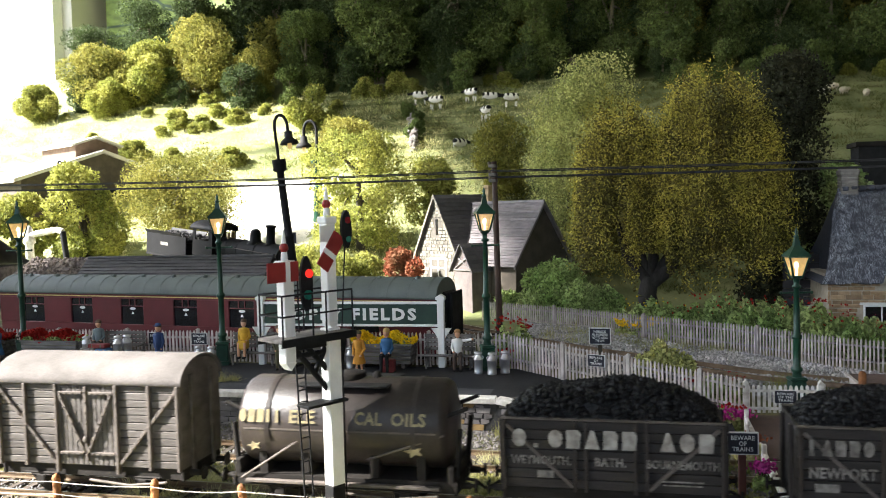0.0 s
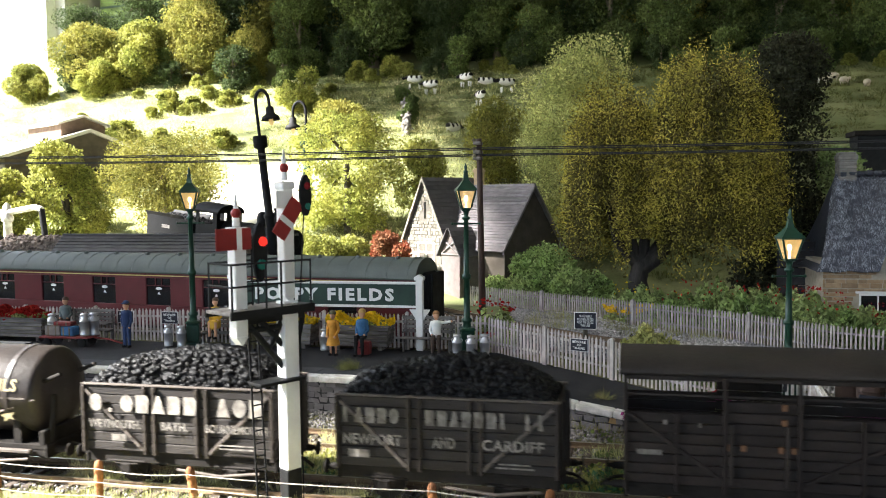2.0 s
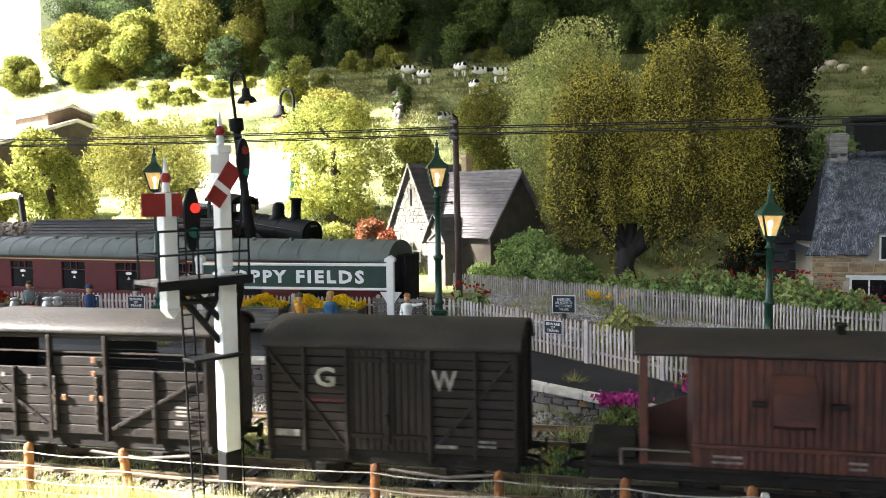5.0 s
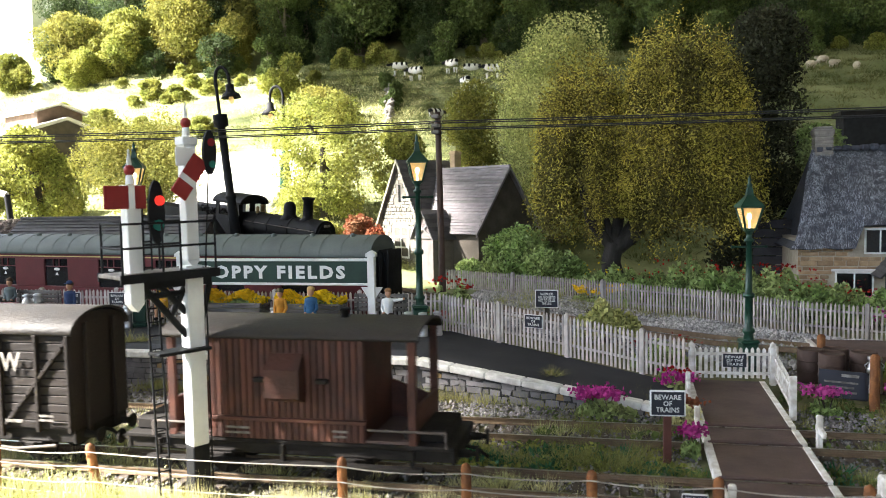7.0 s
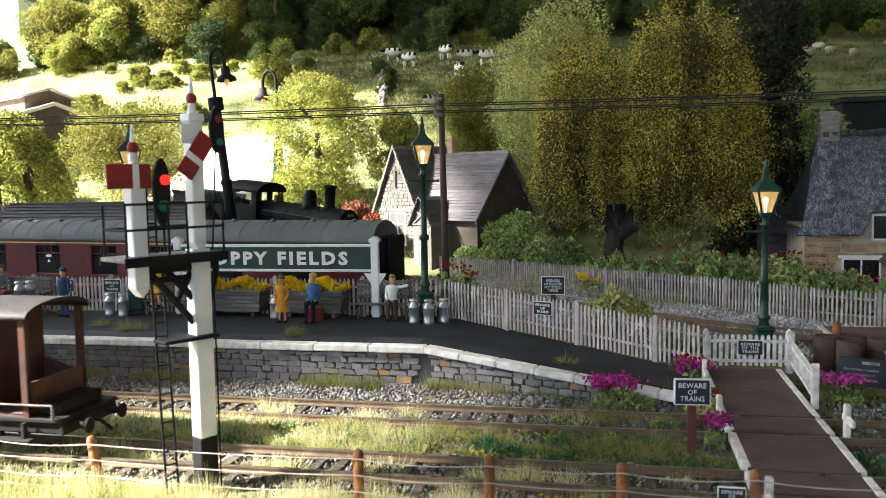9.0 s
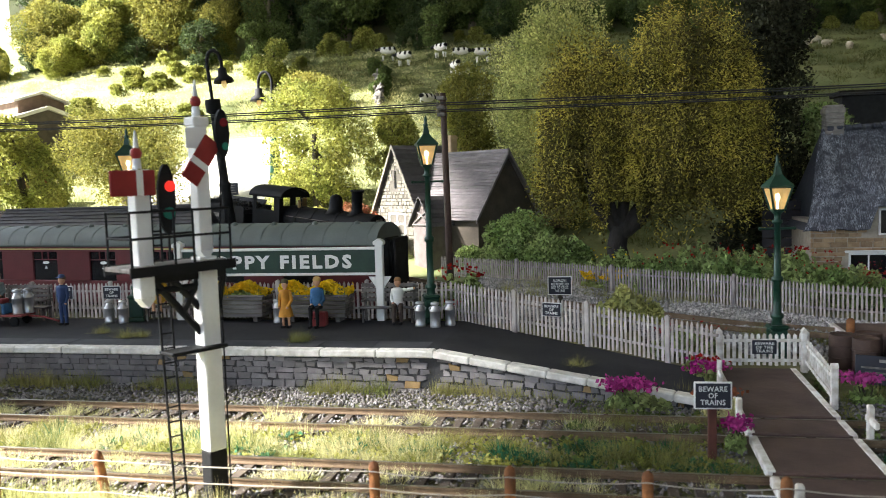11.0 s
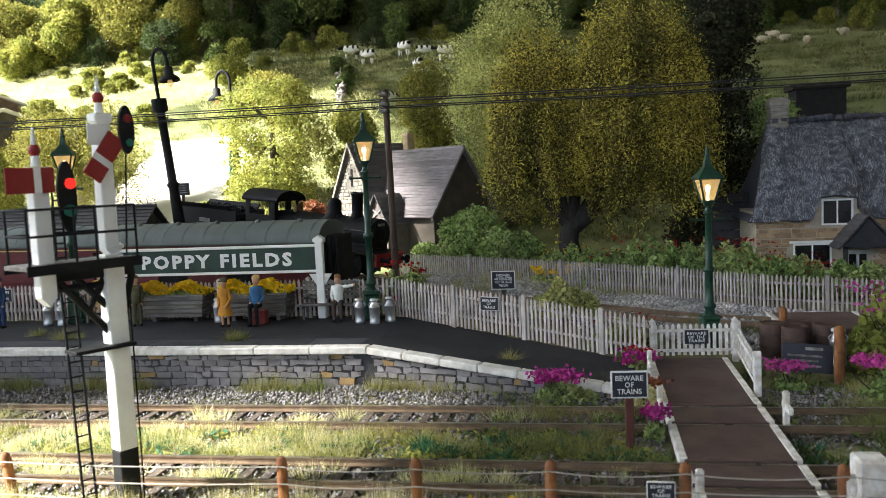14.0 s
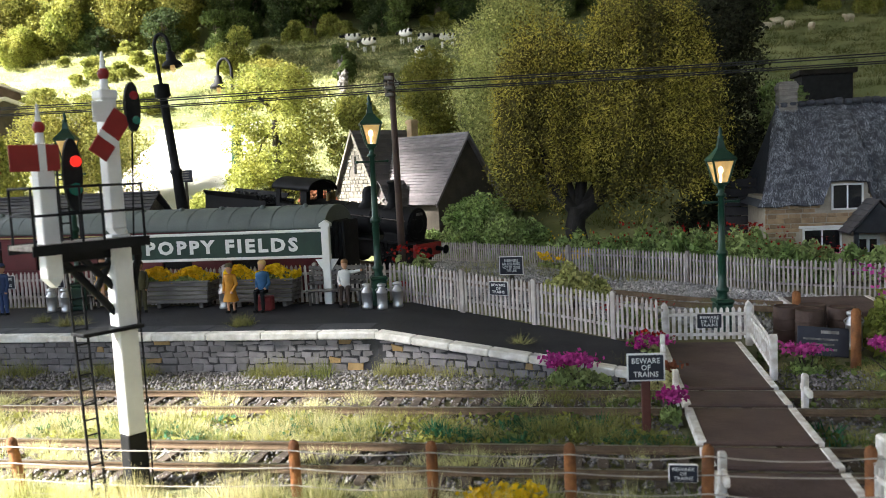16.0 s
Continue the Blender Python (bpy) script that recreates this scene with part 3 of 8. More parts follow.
def scatter(name, label, category, pts, size, material, kind="stuff"):
    """Uneven low stones, one mesh."""
    base = np.array([(1, 0, -0.3), (-0.4, 0.8, -0.2), (-0.5, -0.8, -0.3), (0.1, 0.2, 0.8), (0.5, -0.5, 0.4), (0.4, 0.7, 0.3)])
    tri = np.array([(0, 1, 5), (0, 5, 4), (5, 3, 4), (5, 1, 3), (1, 2, 3), (2, 4, 3), (2, 0, 4), (0, 2, 1)])
    n = len(pts)
    a = rng.uniform(0, 6.28, n)
    c, s = np.cos(a), np.sin(a)
    rot = np.stack([np.stack([c, -s, 0 * c], 1), np.stack([s, c, 0 * c], 1), np.stack([0 * c, 0 * c, 1 + 0 * c], 1)], 1)
    sh = base[None] * rng.uniform(0.6, 1.25, (n, 6, 3))
    v = np.einsum("nij,nkj->nki", rot, sh) * (size * rng.uniform(0.55, 1.3, n))[:, None, None] + pts[:, None]
    f = (tri[None] + 6 * np.arange(n)[:, None, None]).reshape(-1, 3)
    return tagged(new(name, cloud(name, v.reshape(-1, 3), f, material)), label, category, kind=kind)


def strip(n, x0, x1, y0, y1, z):
    p = np.stack([rng.uniform(x0, x1, n), rng.uniform(y0, y1, n), np.full(n, z)], 1)
    p[:, 2] += rng.uniform(-0.05, 0.05, n)
    return p


bl = [strip(10500, -32, 30, PLAT_Y - 1.9, PLAT_Y + 2.3, -0.30), strip(9000, -32, 30, 36.3, 38.9, -0.22), strip(8000, -32, 30, TRACK_Y - 1.9, TRACK_Y + 1.9, -0.30), strip(2600, -32, 30, 30.2, 32.6, -0.33)]
bl = np.concatenate(bl)
bl = bl[~((bl[:, 0] > 5.7) & (bl[:, 0] < 9.5))]
scatter("ballast", "grey crushed stone ballast along the tracks", "ballast", bl, 0.088, STONES)
gp = np.concatenate([*[strip(900, a[0], b[0], min(a[1], b[1]) - 2.2, max(a[1], b[1]) + 2.0, 0.38) for a, b in zip(curve, curve[1:])]])
gp[:, 2] = [hill(x, y) + 0.03 for x, y, _ in gp]
scatter("gravel", "pale loose gravel beside the rear track", "gravel", gp, 0.15, STONES)

g2 = np.stack([rng.uniform(-8, 24, 34000), rng.uniform(45, 70, 34000), np.zeros(34000)], 1)
mid = np.interp(g2[:, 0], [c[0] for c in curve], [c[1] for c in curve])
garden = np.interp(g2[:, 0], (-13, -4.6, 1.9, 7.3, 13, 18.4, 27), (75.5, 68.8, 63.6, 59.5, 53.9, 50.9, 47.5))
g2 = g2[(g2[:, 1] > mid - 2.6 + 0.7 * np.sin(g2[:, 0] * 1.3)) & (g2[:, 1] < garden - 0.4)]
g2[:, 2] = [hill(x, y) + 0.10 for x, y, _ in g2]
scatter("gravel", "pale loose gravel between the two picket fences", "gravel", g2, 0.15, PALE_STONES)

# ---- grass
def tuft_mesh(name, spots, material, blades=26, height=0.7, spread=0.32, width=0.018):
    spots = np.asarray(spots, float)
    blades, width = int(1.9 * blades), 0.62 * width
    n = len(spots) * blades
    c = np.repeat(spots, blades, 0)
    k = rng.normal(size=(n, 2)) * spread
    h = height * rng.uniform(0.8, 1.65, n) * np.repeat(rng.uniform(0.6, 1.2, len(spots)), blades) * np.exp(-0.28 * (k ** 2).sum(1) / spread ** 2)
    base = np.stack([c[:, 0] + k[:, 0], c[:, 1] + k[:, 1], c[:, 2]], 1)
    top = base + np.stack([k[:, 0] * 0.7 + rng.normal(size=n) * 0.16, k[:, 1] * 0.7 + rng.normal(size=n) * 0.16, h], 1)
    a = rng.uniform(0, 6.28, n)
    w = np.stack([np.cos(a), np.sin(a), 0 * a], 1) * width
    v = np.stack([base - w, base + w, top], 1).reshape(-1, 3)
    return cloud(name, v, np.arange(3 * n).reshape(-1, 3), material)


def tufts(label, spots, material, **kw):
    return tagged(new("grass", tuft_mesh("grass", spots, material, **kw)), label, "grass", kind="stuff")


def ground_spots(n, x0, x1, y0, y1, dz=0.0, clump=0.0):
    out = []
    while len(out) < n:
        x, y = rng.uniform(x0, x1), rng.uniform(y0, y1)
        if 5.5 < x < 9.7 and y < 44 or yard(x, y):
            continue
        if noise.noise((x * 0.5, y * 0.9, 5)) > clump:
            out.append((x, y, hill(x, y) + dz))
    return out


tufts("tall dry and green grass along the wire fence", ground_spots(380, -34, 4, 20.3, 26.0, 0, -0.3), GRASS_DRY, blades=70, height=0.8)
tufts("straggling green grass along the wire fence", ground_spots(260, -34, 34, 20.3, 26.2, 0, -0.2), GRASS, blades=55, height=0.72)
tufts("weedy grass between the two tracks", ground_spots(240, -34, 5, 30.0, 32.7, 0, 0.0), GRASS, blades=60, height=0.46)
# straw grass kept to the left, its paleness also standing for the sun there
tufts("straw coloured grass between the two tracks", ground_spots(300, -34, -4, 29.8, 32.9, 0, -0.2), GRASS_DRY, blades=70, height=0.45)
tufts("green grass around the crossing", ground_spots(270, 1, 34, 30.0, 40, 0, 0.05), GRASS, blades=80, height=0.5)
tufts("grass tufts growing between the rails", ground_spots(46, -30, 30, TRACK_Y - 0.7, TRACK_Y + 0.7, 0, 0.12), GRASS_DRY, blades=90, height=0.5)
tufts("grass tufts growing in the platform track", ground_spots(26, -30, 4, PLAT_Y - 0.6, PLAT_Y + 0.6, 0, 0.15), GRASS_DRY, blades=90, height=0.5)
tufts("dark green low weeds between the tracks", ground_spots(70, -20, 30, 30.2, 32.5, 0, 0.05), GRASS_DARK, blades=30, height=0.35, width=0.07)
tufts("green grass tufts at the foot of the platform wall", [(x, 38.4 + rng.normal() * 0.25, -0.3) for a, b in ((-26, -21), (-19, -15.5), (-11.2, -7.6), (-5.6, -2.2), (-1.6, 1.6), (2, 4.4)) for x in np.arange(a, b, 0.16)], GRASS, blades=34, height=0.62, spread=0.25)
# pale straw for the sunlit slope, darkened green for the shaded one
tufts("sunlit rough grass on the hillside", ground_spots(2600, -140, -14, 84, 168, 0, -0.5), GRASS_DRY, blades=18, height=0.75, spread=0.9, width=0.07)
tufts("green rough grass on the hillside", ground_spots(4200, -60, 70, 84, 168, 0, -0.5), GRASS_SHADE, blades=18, height=0.7, spread=0.9, width=0.07)
tufts("garden and verge grass behind the fence", ground_spots(420, -6, 40, 58.5, 66, 0, -0.2), GRASS, blades=20, height=0.7)
tufts("mounded grass tufts beside the rear track", ground_spots(34, -4, 40, 47.5, 51, 0.1, 0.15), GRASS, blades=60, height=0.55, spread=0.4)


def moss(label, n, x0, x1, y0, y1, material, size=0.11, clump=0.0):
    sp = np.array(ground_spots(n, x0, x1, y0, y1, 0, clump))
    k = 34
    c = np.repeat(sp, k, 0)
    r_ = rng.normal(size=(len(c), 3)) * np.array([0.35, 0.3, 0.06])
    c = c + r_
    c[:, 2] = c[:, 2] + 0.06 + 0.16 * rng.random(len(c)) * np.exp(-4 * (r_[:, 0] ** 2 + r_[:, 1] ** 2))
    return tagged(new("ground_cover", leaf_mesh("ground_cover", c, np.tile((0, 0, 1.0), (len(c), 1)), size, material, 0.7)), label, "ground cover", kind="stuff")


moss("mossy yellow-green ground cover between the tracks", 330, -34, 5, 29.9, 32.9, L_LIGHT, 0.10, -0.2)
moss("dark blue-green ground cover between the tracks", 80, -18, 5, 30.2, 32.5, GRASS_DARK, 0.13, 0.1)
moss("mossy green ground cover around the crossing", 260, 0, 34, 29.9, 42, L_WOOD, 0.13, -0.15)
moss("mossy ground cover along the wire fence", 300, -34, 34, 20.3, 26.3, L_LIGHT, 0.13, -0.1)

# ---- platform
plat = thing("platform", "station platform with dark surface, white edge and stone wall", "platform", P(0, 0, 0), kind="structure")
BEND, END = -5.8, 5.2  # the level part ends at BEND, the ramp runs down to END


def edge_at(x):
    """Front edge y and top z of the platform at x."""
    if x <= BEND:
        return 39.1, 1.4
    k = (x - BEND) / (END - BEND)
    return 39.1 - 2.3 * k, 1.4 - 1.25 * k


def back_at(x):
    if x <= -6.4:
        return 47.6
    return 46.4 - 4.6 * (x + 6.4) / 12.0


m = Mesh()
px = [-60.0, BEND, END]
for a, b in zip(px, px[1:]):
    (ya, za), (yb, zb) = edge_at(a), edge_at(b)
    ba, bb = (47.6 if a < -7 else 46.6), (47.6 if b < -7 else (46.6 if b < 0 else 41.9))
    v = [(a, ya + 0.25, -0.5), (b, yb + 0.25, -0.5), (b, bb, -0.5), (a, ba, -0.5), (a, ya + 0.25, za), (b, yb + 0.25, zb), (b, bb, zb), (a, ba, za)]
    m.convex(v, [(0, 3, 2, 1), (4, 5, 6, 7), (0, 1, 5, 4), (1, 2, 6, 5), (2, 3, 7, 6), (3, 0, 4, 7)])
part("platform_surface", m, ASPHALT, plat, "dark grey painted surface")
sl = Mesh().box(0, 0, 0, 2.46, 1.5, 0.02, 0.01).data("edge_slab", SLAB)
for i in range(21):
    part("edge_slab", sl, None, plat, "", P(-57.5 + 2.5 * i - 1.2 + 0.0, 39.62, 1.4))
cs = Mesh().box(0, -0.16, -0.26, 2.49, 0.5, 0.05, 0.05).data("coping_stone", COPING)
for i in range(21):
    part("coping_stone", cs, None, plat, "", P(-58.3 + 2.5 * i, 39.1, 1.4, rng.normal() * 0.6, rng.normal() * 0.2, rng.normal() * 0.25))
dx = END - BEND
ang, slope = math.degrees(math.atan2(-2.3, dx)), math.degrees(math.atan2(1.25, dx))
L = math.hypot(dx, 2.3)
cr = Mesh().box(0, -0.16, -0.26, 1.635, 0.5, 0.05, 0.05).data("ramp_coping_stone", COPING)
for i in range(7):
    x = BEND + dx * (i * 1.64) / L
    y, z = edge_at(x)
    part("coping_stone", cr, None, plat, "", P(x, y, z, rng.normal() * 0.3, slope, ang))

# rubble face of the platform wall
part("wall_backing", Mesh().box(-60, 39.22, -0.5, BEND, 39.4, 1.12), MORTAR, plat)
v = []
for x in (BEND, END):
    y, z = edge_at(x)
    v += [(x, y + 0.12, -0.5), (x, y + 0.3, -0.5), (x, y + 0.3, z - 0.28), (x, y + 0.12, z - 0.28)]
part("wall_backing", Mesh().convex(v, [(0, 1, 2, 3), (4, 7, 6, 5), (0, 4, 5, 1), (1, 5, 6, 2), (2, 6, 7, 3), (3, 7, 4, 0)]), MORTAR, plat)


def stone(w, h, material):
    j = lambda: rng.uniform(-0.06, 0.06)
    m = Mesh()
    f = [(j(), 0, j()), (w + j(), 0, j()), (w + j(), 0, h + j()), (j(), 0, h + j())]
    g = [(x * 0.94 + 0.03 * w, -0.05, z * 0.9 + 0.05 * h) for x, _, z in f]
    m.convex(f + g, [(3, 2, 1, 0), (4, 5, 6, 7), (0, 1, 5, 4), (1, 2, 6, 5), (2, 3, 7, 6), (3, 0, 4, 7)])
    return m.data("wall_stone", material)


kinds = [(w, h, [stone(w, h, WALLSTONE) for _ in range(3)] + [stone(w, h, WALLSTONE_TAN)]) for w in (0.3, 0.44, 0.58, 0.74) for h in (0.17, 0.23, 0.29)]
far_stones, built = Mesh(), 0
z = -0.42
while z < 1.08:
    h = float(rng.choice([0.17, 0.23, 0.29]))
    if z + h > 1.14:
        h = 0.17
    x = -44.0
    while x < END - 0.6:
        w = float(rng.choice([0.3, 0.44, 0.58, 0.74]))
        y, top = edge_at(x)
        if z + h < top - 0.2:
            if x > (-24 if z < 0.1 else -19) and built < 300:
                opts = [k for k in kinds if k[0] == w and k[1] == h][0][2]
                pick = opts[3] if rng.random() < 0.07 else opts[rng.integers(3)]
                if not (x < BEND < x + w):
                    part("wall_stone", pick, None, plat, "", P(x, y + 0.12 if x < BEND else y + 0.10, z, 0, 0, 0 if x < BEND else ang))
                    built += 1
            else:
                far_stones.convex([(x + rng.uniform(-0.04, 0.04) + a * w, y + (0.13 if b else 0.07), z + rng.uniform(-0.03, 0.03) + c * h) for b in (0, 1) for a, c in ((0, 0), (1, 0), (1, 1), (0, 1))], [(0, 1, 2, 3), (4, 7, 6, 5), (0, 4, 5, 1), (1, 5, 6, 2), (2, 6, 7, 3), (3, 7, 4, 0)])
        x += w + 0.035
    z += h + 0.035
tagged(part("wall_stones", far_stones, WALLSTONE, plat), kind="stuff")
tufts("small grass tufts growing on the platform edge", [(-12.6, 40.9, 1.42), (-12.3, 41.0, 1.42), (-21.6, 41.5, 1.42), (-21.0, 41.8, 1.42), (-23.6, 42.6, 1.42), (0.1, 39.7, 0.76)], GRASS, blades=70, height=0.5, spread=0.2)

# ---- barrow crossing
cross = thing("barrow_crossing", "brown boarded barrow crossing with white edges over the tracks", "crossing", P(0, 0, 0), kind="structure")
BY = [(22.0, 25.6), (25.72, 27.35), (27.75, 29.25), (29.65, 33.0), (33.35, 35.05), (35.45, 42.8)]
for a, b in BY:
    part("board", Mesh().box(6.0, a, -0.2, 9.1, b, 0.06, 0.04), BOARDS, cross)
    for x in (5.86, 8.98):
        part("white_edge", Mesh().box(x, a + 0.02, -0.18, x + 0.26, b - 0.02, 0.085, 0.03), PICKET_WHITE, cross)
cross2 = thing("boarded_crossing", "grey brown boarded crossing with pale edges over the rear track", "crossing", P(0, 0, 0.2), kind="structure")
part("board", Mesh().box(12.6, 46.4, -0.2, 16.6, 50.9, 0.42, 0.05), BOARDS, cross2)
for x in (12.4, 16.5):
    part("white_edge", Mesh().box(x, 46.5, -0.2, x + 0.25, 50.8, 0.45, 0.03), PICKET, cross2)

# ---- trees


def tree(name, label, blobs, leaves, size, material, trunk, bark, category="tree", limbs=5, aspect=0.55, droop=0.0, shell=0.35, rough=0.16):
    """trunk: (height, radius, lean x). One trunk with limbs, one crown of many small leaves."""
    t = thing(name, label, category)
    h, r, lean = trunk
    m = Mesh()
    pts = [Vector((lean * k * k, 0.1 * math.sin(3 * k) * h * 0.2, h * k)) for k in (0, 0.2, 0.45, 0.7, 1.0)]
    for i, (a, b) in enumerate(zip(pts, pts[1:])):
        m.cyl(a, b, r * (1.25 - 0.22 * i), r * (1.25 - 0.22 * (i + 1)), 9)
    for i in range(limbs):
        c, rr = blobs[i % len(blobs)]
        a = pts[2] + (pts[4] - pts[2]) * (i / max(1, limbs))
        q = Vector(c) + Vector((rng.normal() * rr[0] * 0.3, rng.normal() * rr[1] * 0.3, rr[2] * 0.2))
        k = a.lerp(q, 0.5) + Vector((0, 0, 0.08 * h))
        m.cyl(a, k, r * 0.45, r * 0.3, 6).cyl(k, q, r * 0.3, r * 0.08, 6)
    part("trunk", m, bark, t)
    p, nn = blob_points(blobs, leaves, shell, rough)
    tagged(part("crown", leaf_mesh("crown", p, nn, size, material, aspect, droop), None, t), kind="stuff")
    return t


def round_blobs(h, w, count, base=0.35, puff=1.0):
    out = []
    for i in range(count):
        a, k = rng.uniform(0, 6.28), rng.random()
        z = h * (base + (0.93 - base) * k)
        rad = w * 0.5 * math.sqrt(max(0.05, 1 - (2 * k - 0.85) ** 2 * 0.6)) * rng.uniform(0.2, 0.72)
        s = w * rng.uniform(0.17, 0.30) * puff
        out.append(((rad * math.cos(a), rad * math.sin(a), z - s * 0.4), (s, s, s * 0.85)))
    return out


# the wood on the ridge: a few kinds, many trees; those of the far rows have fewer, larger leaves
WOOD, WOOD_FAR = [], []
for label, mt, h, w, n in (("rounded mid-green woodland tree", L_WOOD, 15, 11, 17), ("tall dark green woodland tree", L_WOOD_DARK, 19, 12, 19), ("broad olive green woodland tree", L_OLIVE, 13, 12, 16), ("light green bushy woodland tree", L_LIGHT, 9, 9, 12), ("deep green pointed woodland tree", L_WOOD_DARK, 21, 9, 18)):
    bl_ = round_blobs(h, w, n, 0.2)
    for store, count, size in ((WOOD, 25000, 0.19), (WOOD_FAR, 6500, 0.40)):
        store.append(tree("tree", label, bl_, count, size, mt, (h * 0.75, h * 0.03, 0.3), PALE_BARK, droop=0.2))


def plant(kind, x, y, turn=0.0, scale=1.0, dz=-0.2, group="trees of the wood", store=WOOD):
    o = copy_thing(store[kind], P(x, y, hill(x, y) + dz, 0, 0, turn))
    o.scale = (scale, scale, scale)
    return tagged(o, group=group)


# trees the sun reaches get the lighter leaf kinds 2 and 3
first = [  # the trees that stand out along the front of the wood: px of the plan, row, kind, scale
    (-125, 160, 3, 0.75), (-114, 166, 2, 0.95), (-120, 172, 1, 0.75), (-108, 160, 3, 0.72), (-103, 168, 3, 1.25), (-109, 178, 1, 0.95), (-98, 180, 4, 0.9),
    (-90, 170, 2, 1.15), (-80, 184, 1, 1.0), (-78, 168, 2, 0.75), (-67, 170, 0, 0.92), (-63, 186, 1, 1.05), (-52, 174, 0, 1.35), (-45, 190, 4, 1.2), (-40, 178, 0, 1.0), (-34, 172, 1, 0.8),
    (-26, 176, 0, 1.0), (-18, 171, 0, 0.8), (-12, 180, 1, 1.1), (-3, 174, 0, 0.95), (5, 182, 1, 1.1), (8, 172, 0, 0.85), (18, 176, 0, 1.0), (28, 173, 1, 0.85), (38, 174, 0, 1.0), (48, 170, 0, 0.9), (56, 176, 1, 1.0)]
for i, (x, y, k, s) in enumerate(first):
    plant(k, x, y, i * 77 % 360, s * (1.3 if x < -60 else 1.6))
for row, (y0, ks, sc) in enumerate(((184, (0, 1, 2), 1.3), (194, (1, 4, 0), 1.5), (205, (1, 0, 4), 1.75))):
    x = -96 + 8 * row
    while x < 120:
        plant(ks[rng.integers(3)], x + rng.normal(), y0 + rng.normal() * 1.5, rng.uniform(0, 360), sc * rng.uniform(0.8, 1.1), store=WOOD_FAR)
        x += rng.uniform(7, 11)
for x in np.arange(-120, 66, 3.4):  # low bushes along the edge of the wood
    plant(int(rng.choice([0, 3, 1])), x + rng.normal(), 166 + rng.normal() * 2.5, rng.uniform(0, 360), rng.uniform(0.22, 0.6), -0.8, store=WOOD_FAR)
for i, o in enumerate(WOOD + WOOD_FAR):
    o.matrix_basis = P(-70 + 14 * i, 199, hill(-70 + 14 * i, 199) - 0.3)
    tagged(o, group="trees of the wood")

# trees and bushes on the slope


def bush(label, x, y, h, w, mt, leaves=7000, size=0.3, blobs=10, base=0.12, trunk=True, z=None, depth=None, name="bush", category="bush", bark=BARK, aspect=0.55, puff=1.0):
    bl_ = round_blobs(h, w, blobs, base, puff)
    if depth:
        bl_ = [((c[0], c[1] * depth, c[2]), r) for c, r in bl_]
    o = tree(name, label, bl_, int(leaves * 2.1), size * 0.68, mt, (h * 0.7, h * (0.035 if trunk else 0.02), 0.1), bark, category, 4, aspect)
    o.matrix_basis = P(x, y, (hill(x, y) if z is None else z) - 0.15, 0, 0, rng.uniform(0, 360))
    return o


bush("broad olive and light green spreading tree", -53.5, 93, 15.5, 19, L_OLIVE, 19000, 0.21, 60, 0.3, name="tree", category="tree", bark=PALE_BARK, puff=0.55)
bush("upright yellow-green sunlit bush", -66, 92, 14, 10, L_LIGHT, 10000, 0.3, 14, 0.08)
bush("light green sunlit tree beside the cottage", -31.2, 96, 15.5, 17.5, L_LIGHT, 13000, 0.25, 90, 0.12, name="tree", category="tree", puff=0.36)
bush("small light green bush on the slope", -23, 102, 9.5, 9, L_LIGHT, 6000, 0.3, 9)
bush("rounded green bush below the cows", -17, 112, 12, 10, L_OLIVE, 7000, 0.3, 11)
bush("low rounded sunlit bush on the upper slope", -56, 145, 8.5, 9, L_LIGHT, 6000, 0.33, 9)
bush("low olive bush on the upper slope", -44, 132, 5, 13, L_OLIVE, 6000, 0.33, 10)
bush("yellow-green bush beside the water crane", -73, 88, 12, 9, L_LIGHT, 7000, 0.3, 10)
bush("bright yellow flowering bush", -77, 86, 9, 6, F_YELLOW, 3500, 0.25, 7)
bush("rust red shrub by the shed", -68.5, 97, 7.5, 4.5, F_ORANGE, 3500, 0.25, 7)
bush("rust red shrub beside the cottage wall", -22.6, 83.5, 5.2, 4.2, F_ORANGE, 3600, 0.22, 7, z=1.6)
bush("low light green shrub in front of the bank", -29, 84, 5.0, 8, L_LIGHT, 6000, 0.24, 9)
bush("low green shrub in front of the bank", -36, 86, 4.5, 8, L_LIGHT, 5000, 0.24, 9)
bush("leafy green shrub in front of the cottage", -6.5, 75.5, 5.6, 8, L_GARDEN, 6500, 0.26, 10, 0.05)
bush("leafy green shrub under the willow", -2.2, 71.5, 3.6, 6, L_GARDEN, 4500, 0.24, 8, 0.05)
bush("leafy green shrub beside the cottage porch", -11.0, 79.5, 2.6, 4.5, L_GARDEN, 3000, 0.22, 7, 0.05)
bush("green bush behind the thatched house", 19.5, 80, 17, 8, L_GARDEN, 8000, 0.34, 12)
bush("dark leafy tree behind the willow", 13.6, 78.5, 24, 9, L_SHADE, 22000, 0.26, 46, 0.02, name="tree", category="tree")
bush("tall grey-green willow tree", -4.6, 92, 25, 15, L_GREY, 32000, 0.24, 36, 0.06, name="tree", category="tree", bark=PALE_BARK)

for i in range(24):  # low scrub on the meadow
    x, y = -104 + 56 * rng.random(), rng.uniform(126, 161)
    o = plant(3, x, y, rng.uniform(0, 360), 0.3, -0.3, "scrub on the meadow", WOOD_FAR)
    k = rng.uniform(0.22, 0.5)
    o.scale = (k * 1.3, k * 1.2, k * 1.05)
    tagged(o, "low light green scrub on the meadow", "bush")

# the weeping tree: hanging curtains of small yellowing leaves
wl = thing("tree", "large weeping tree with small yellowing leaves", "tree", P(2.0, 71.5, 0.9))
m = Mesh()
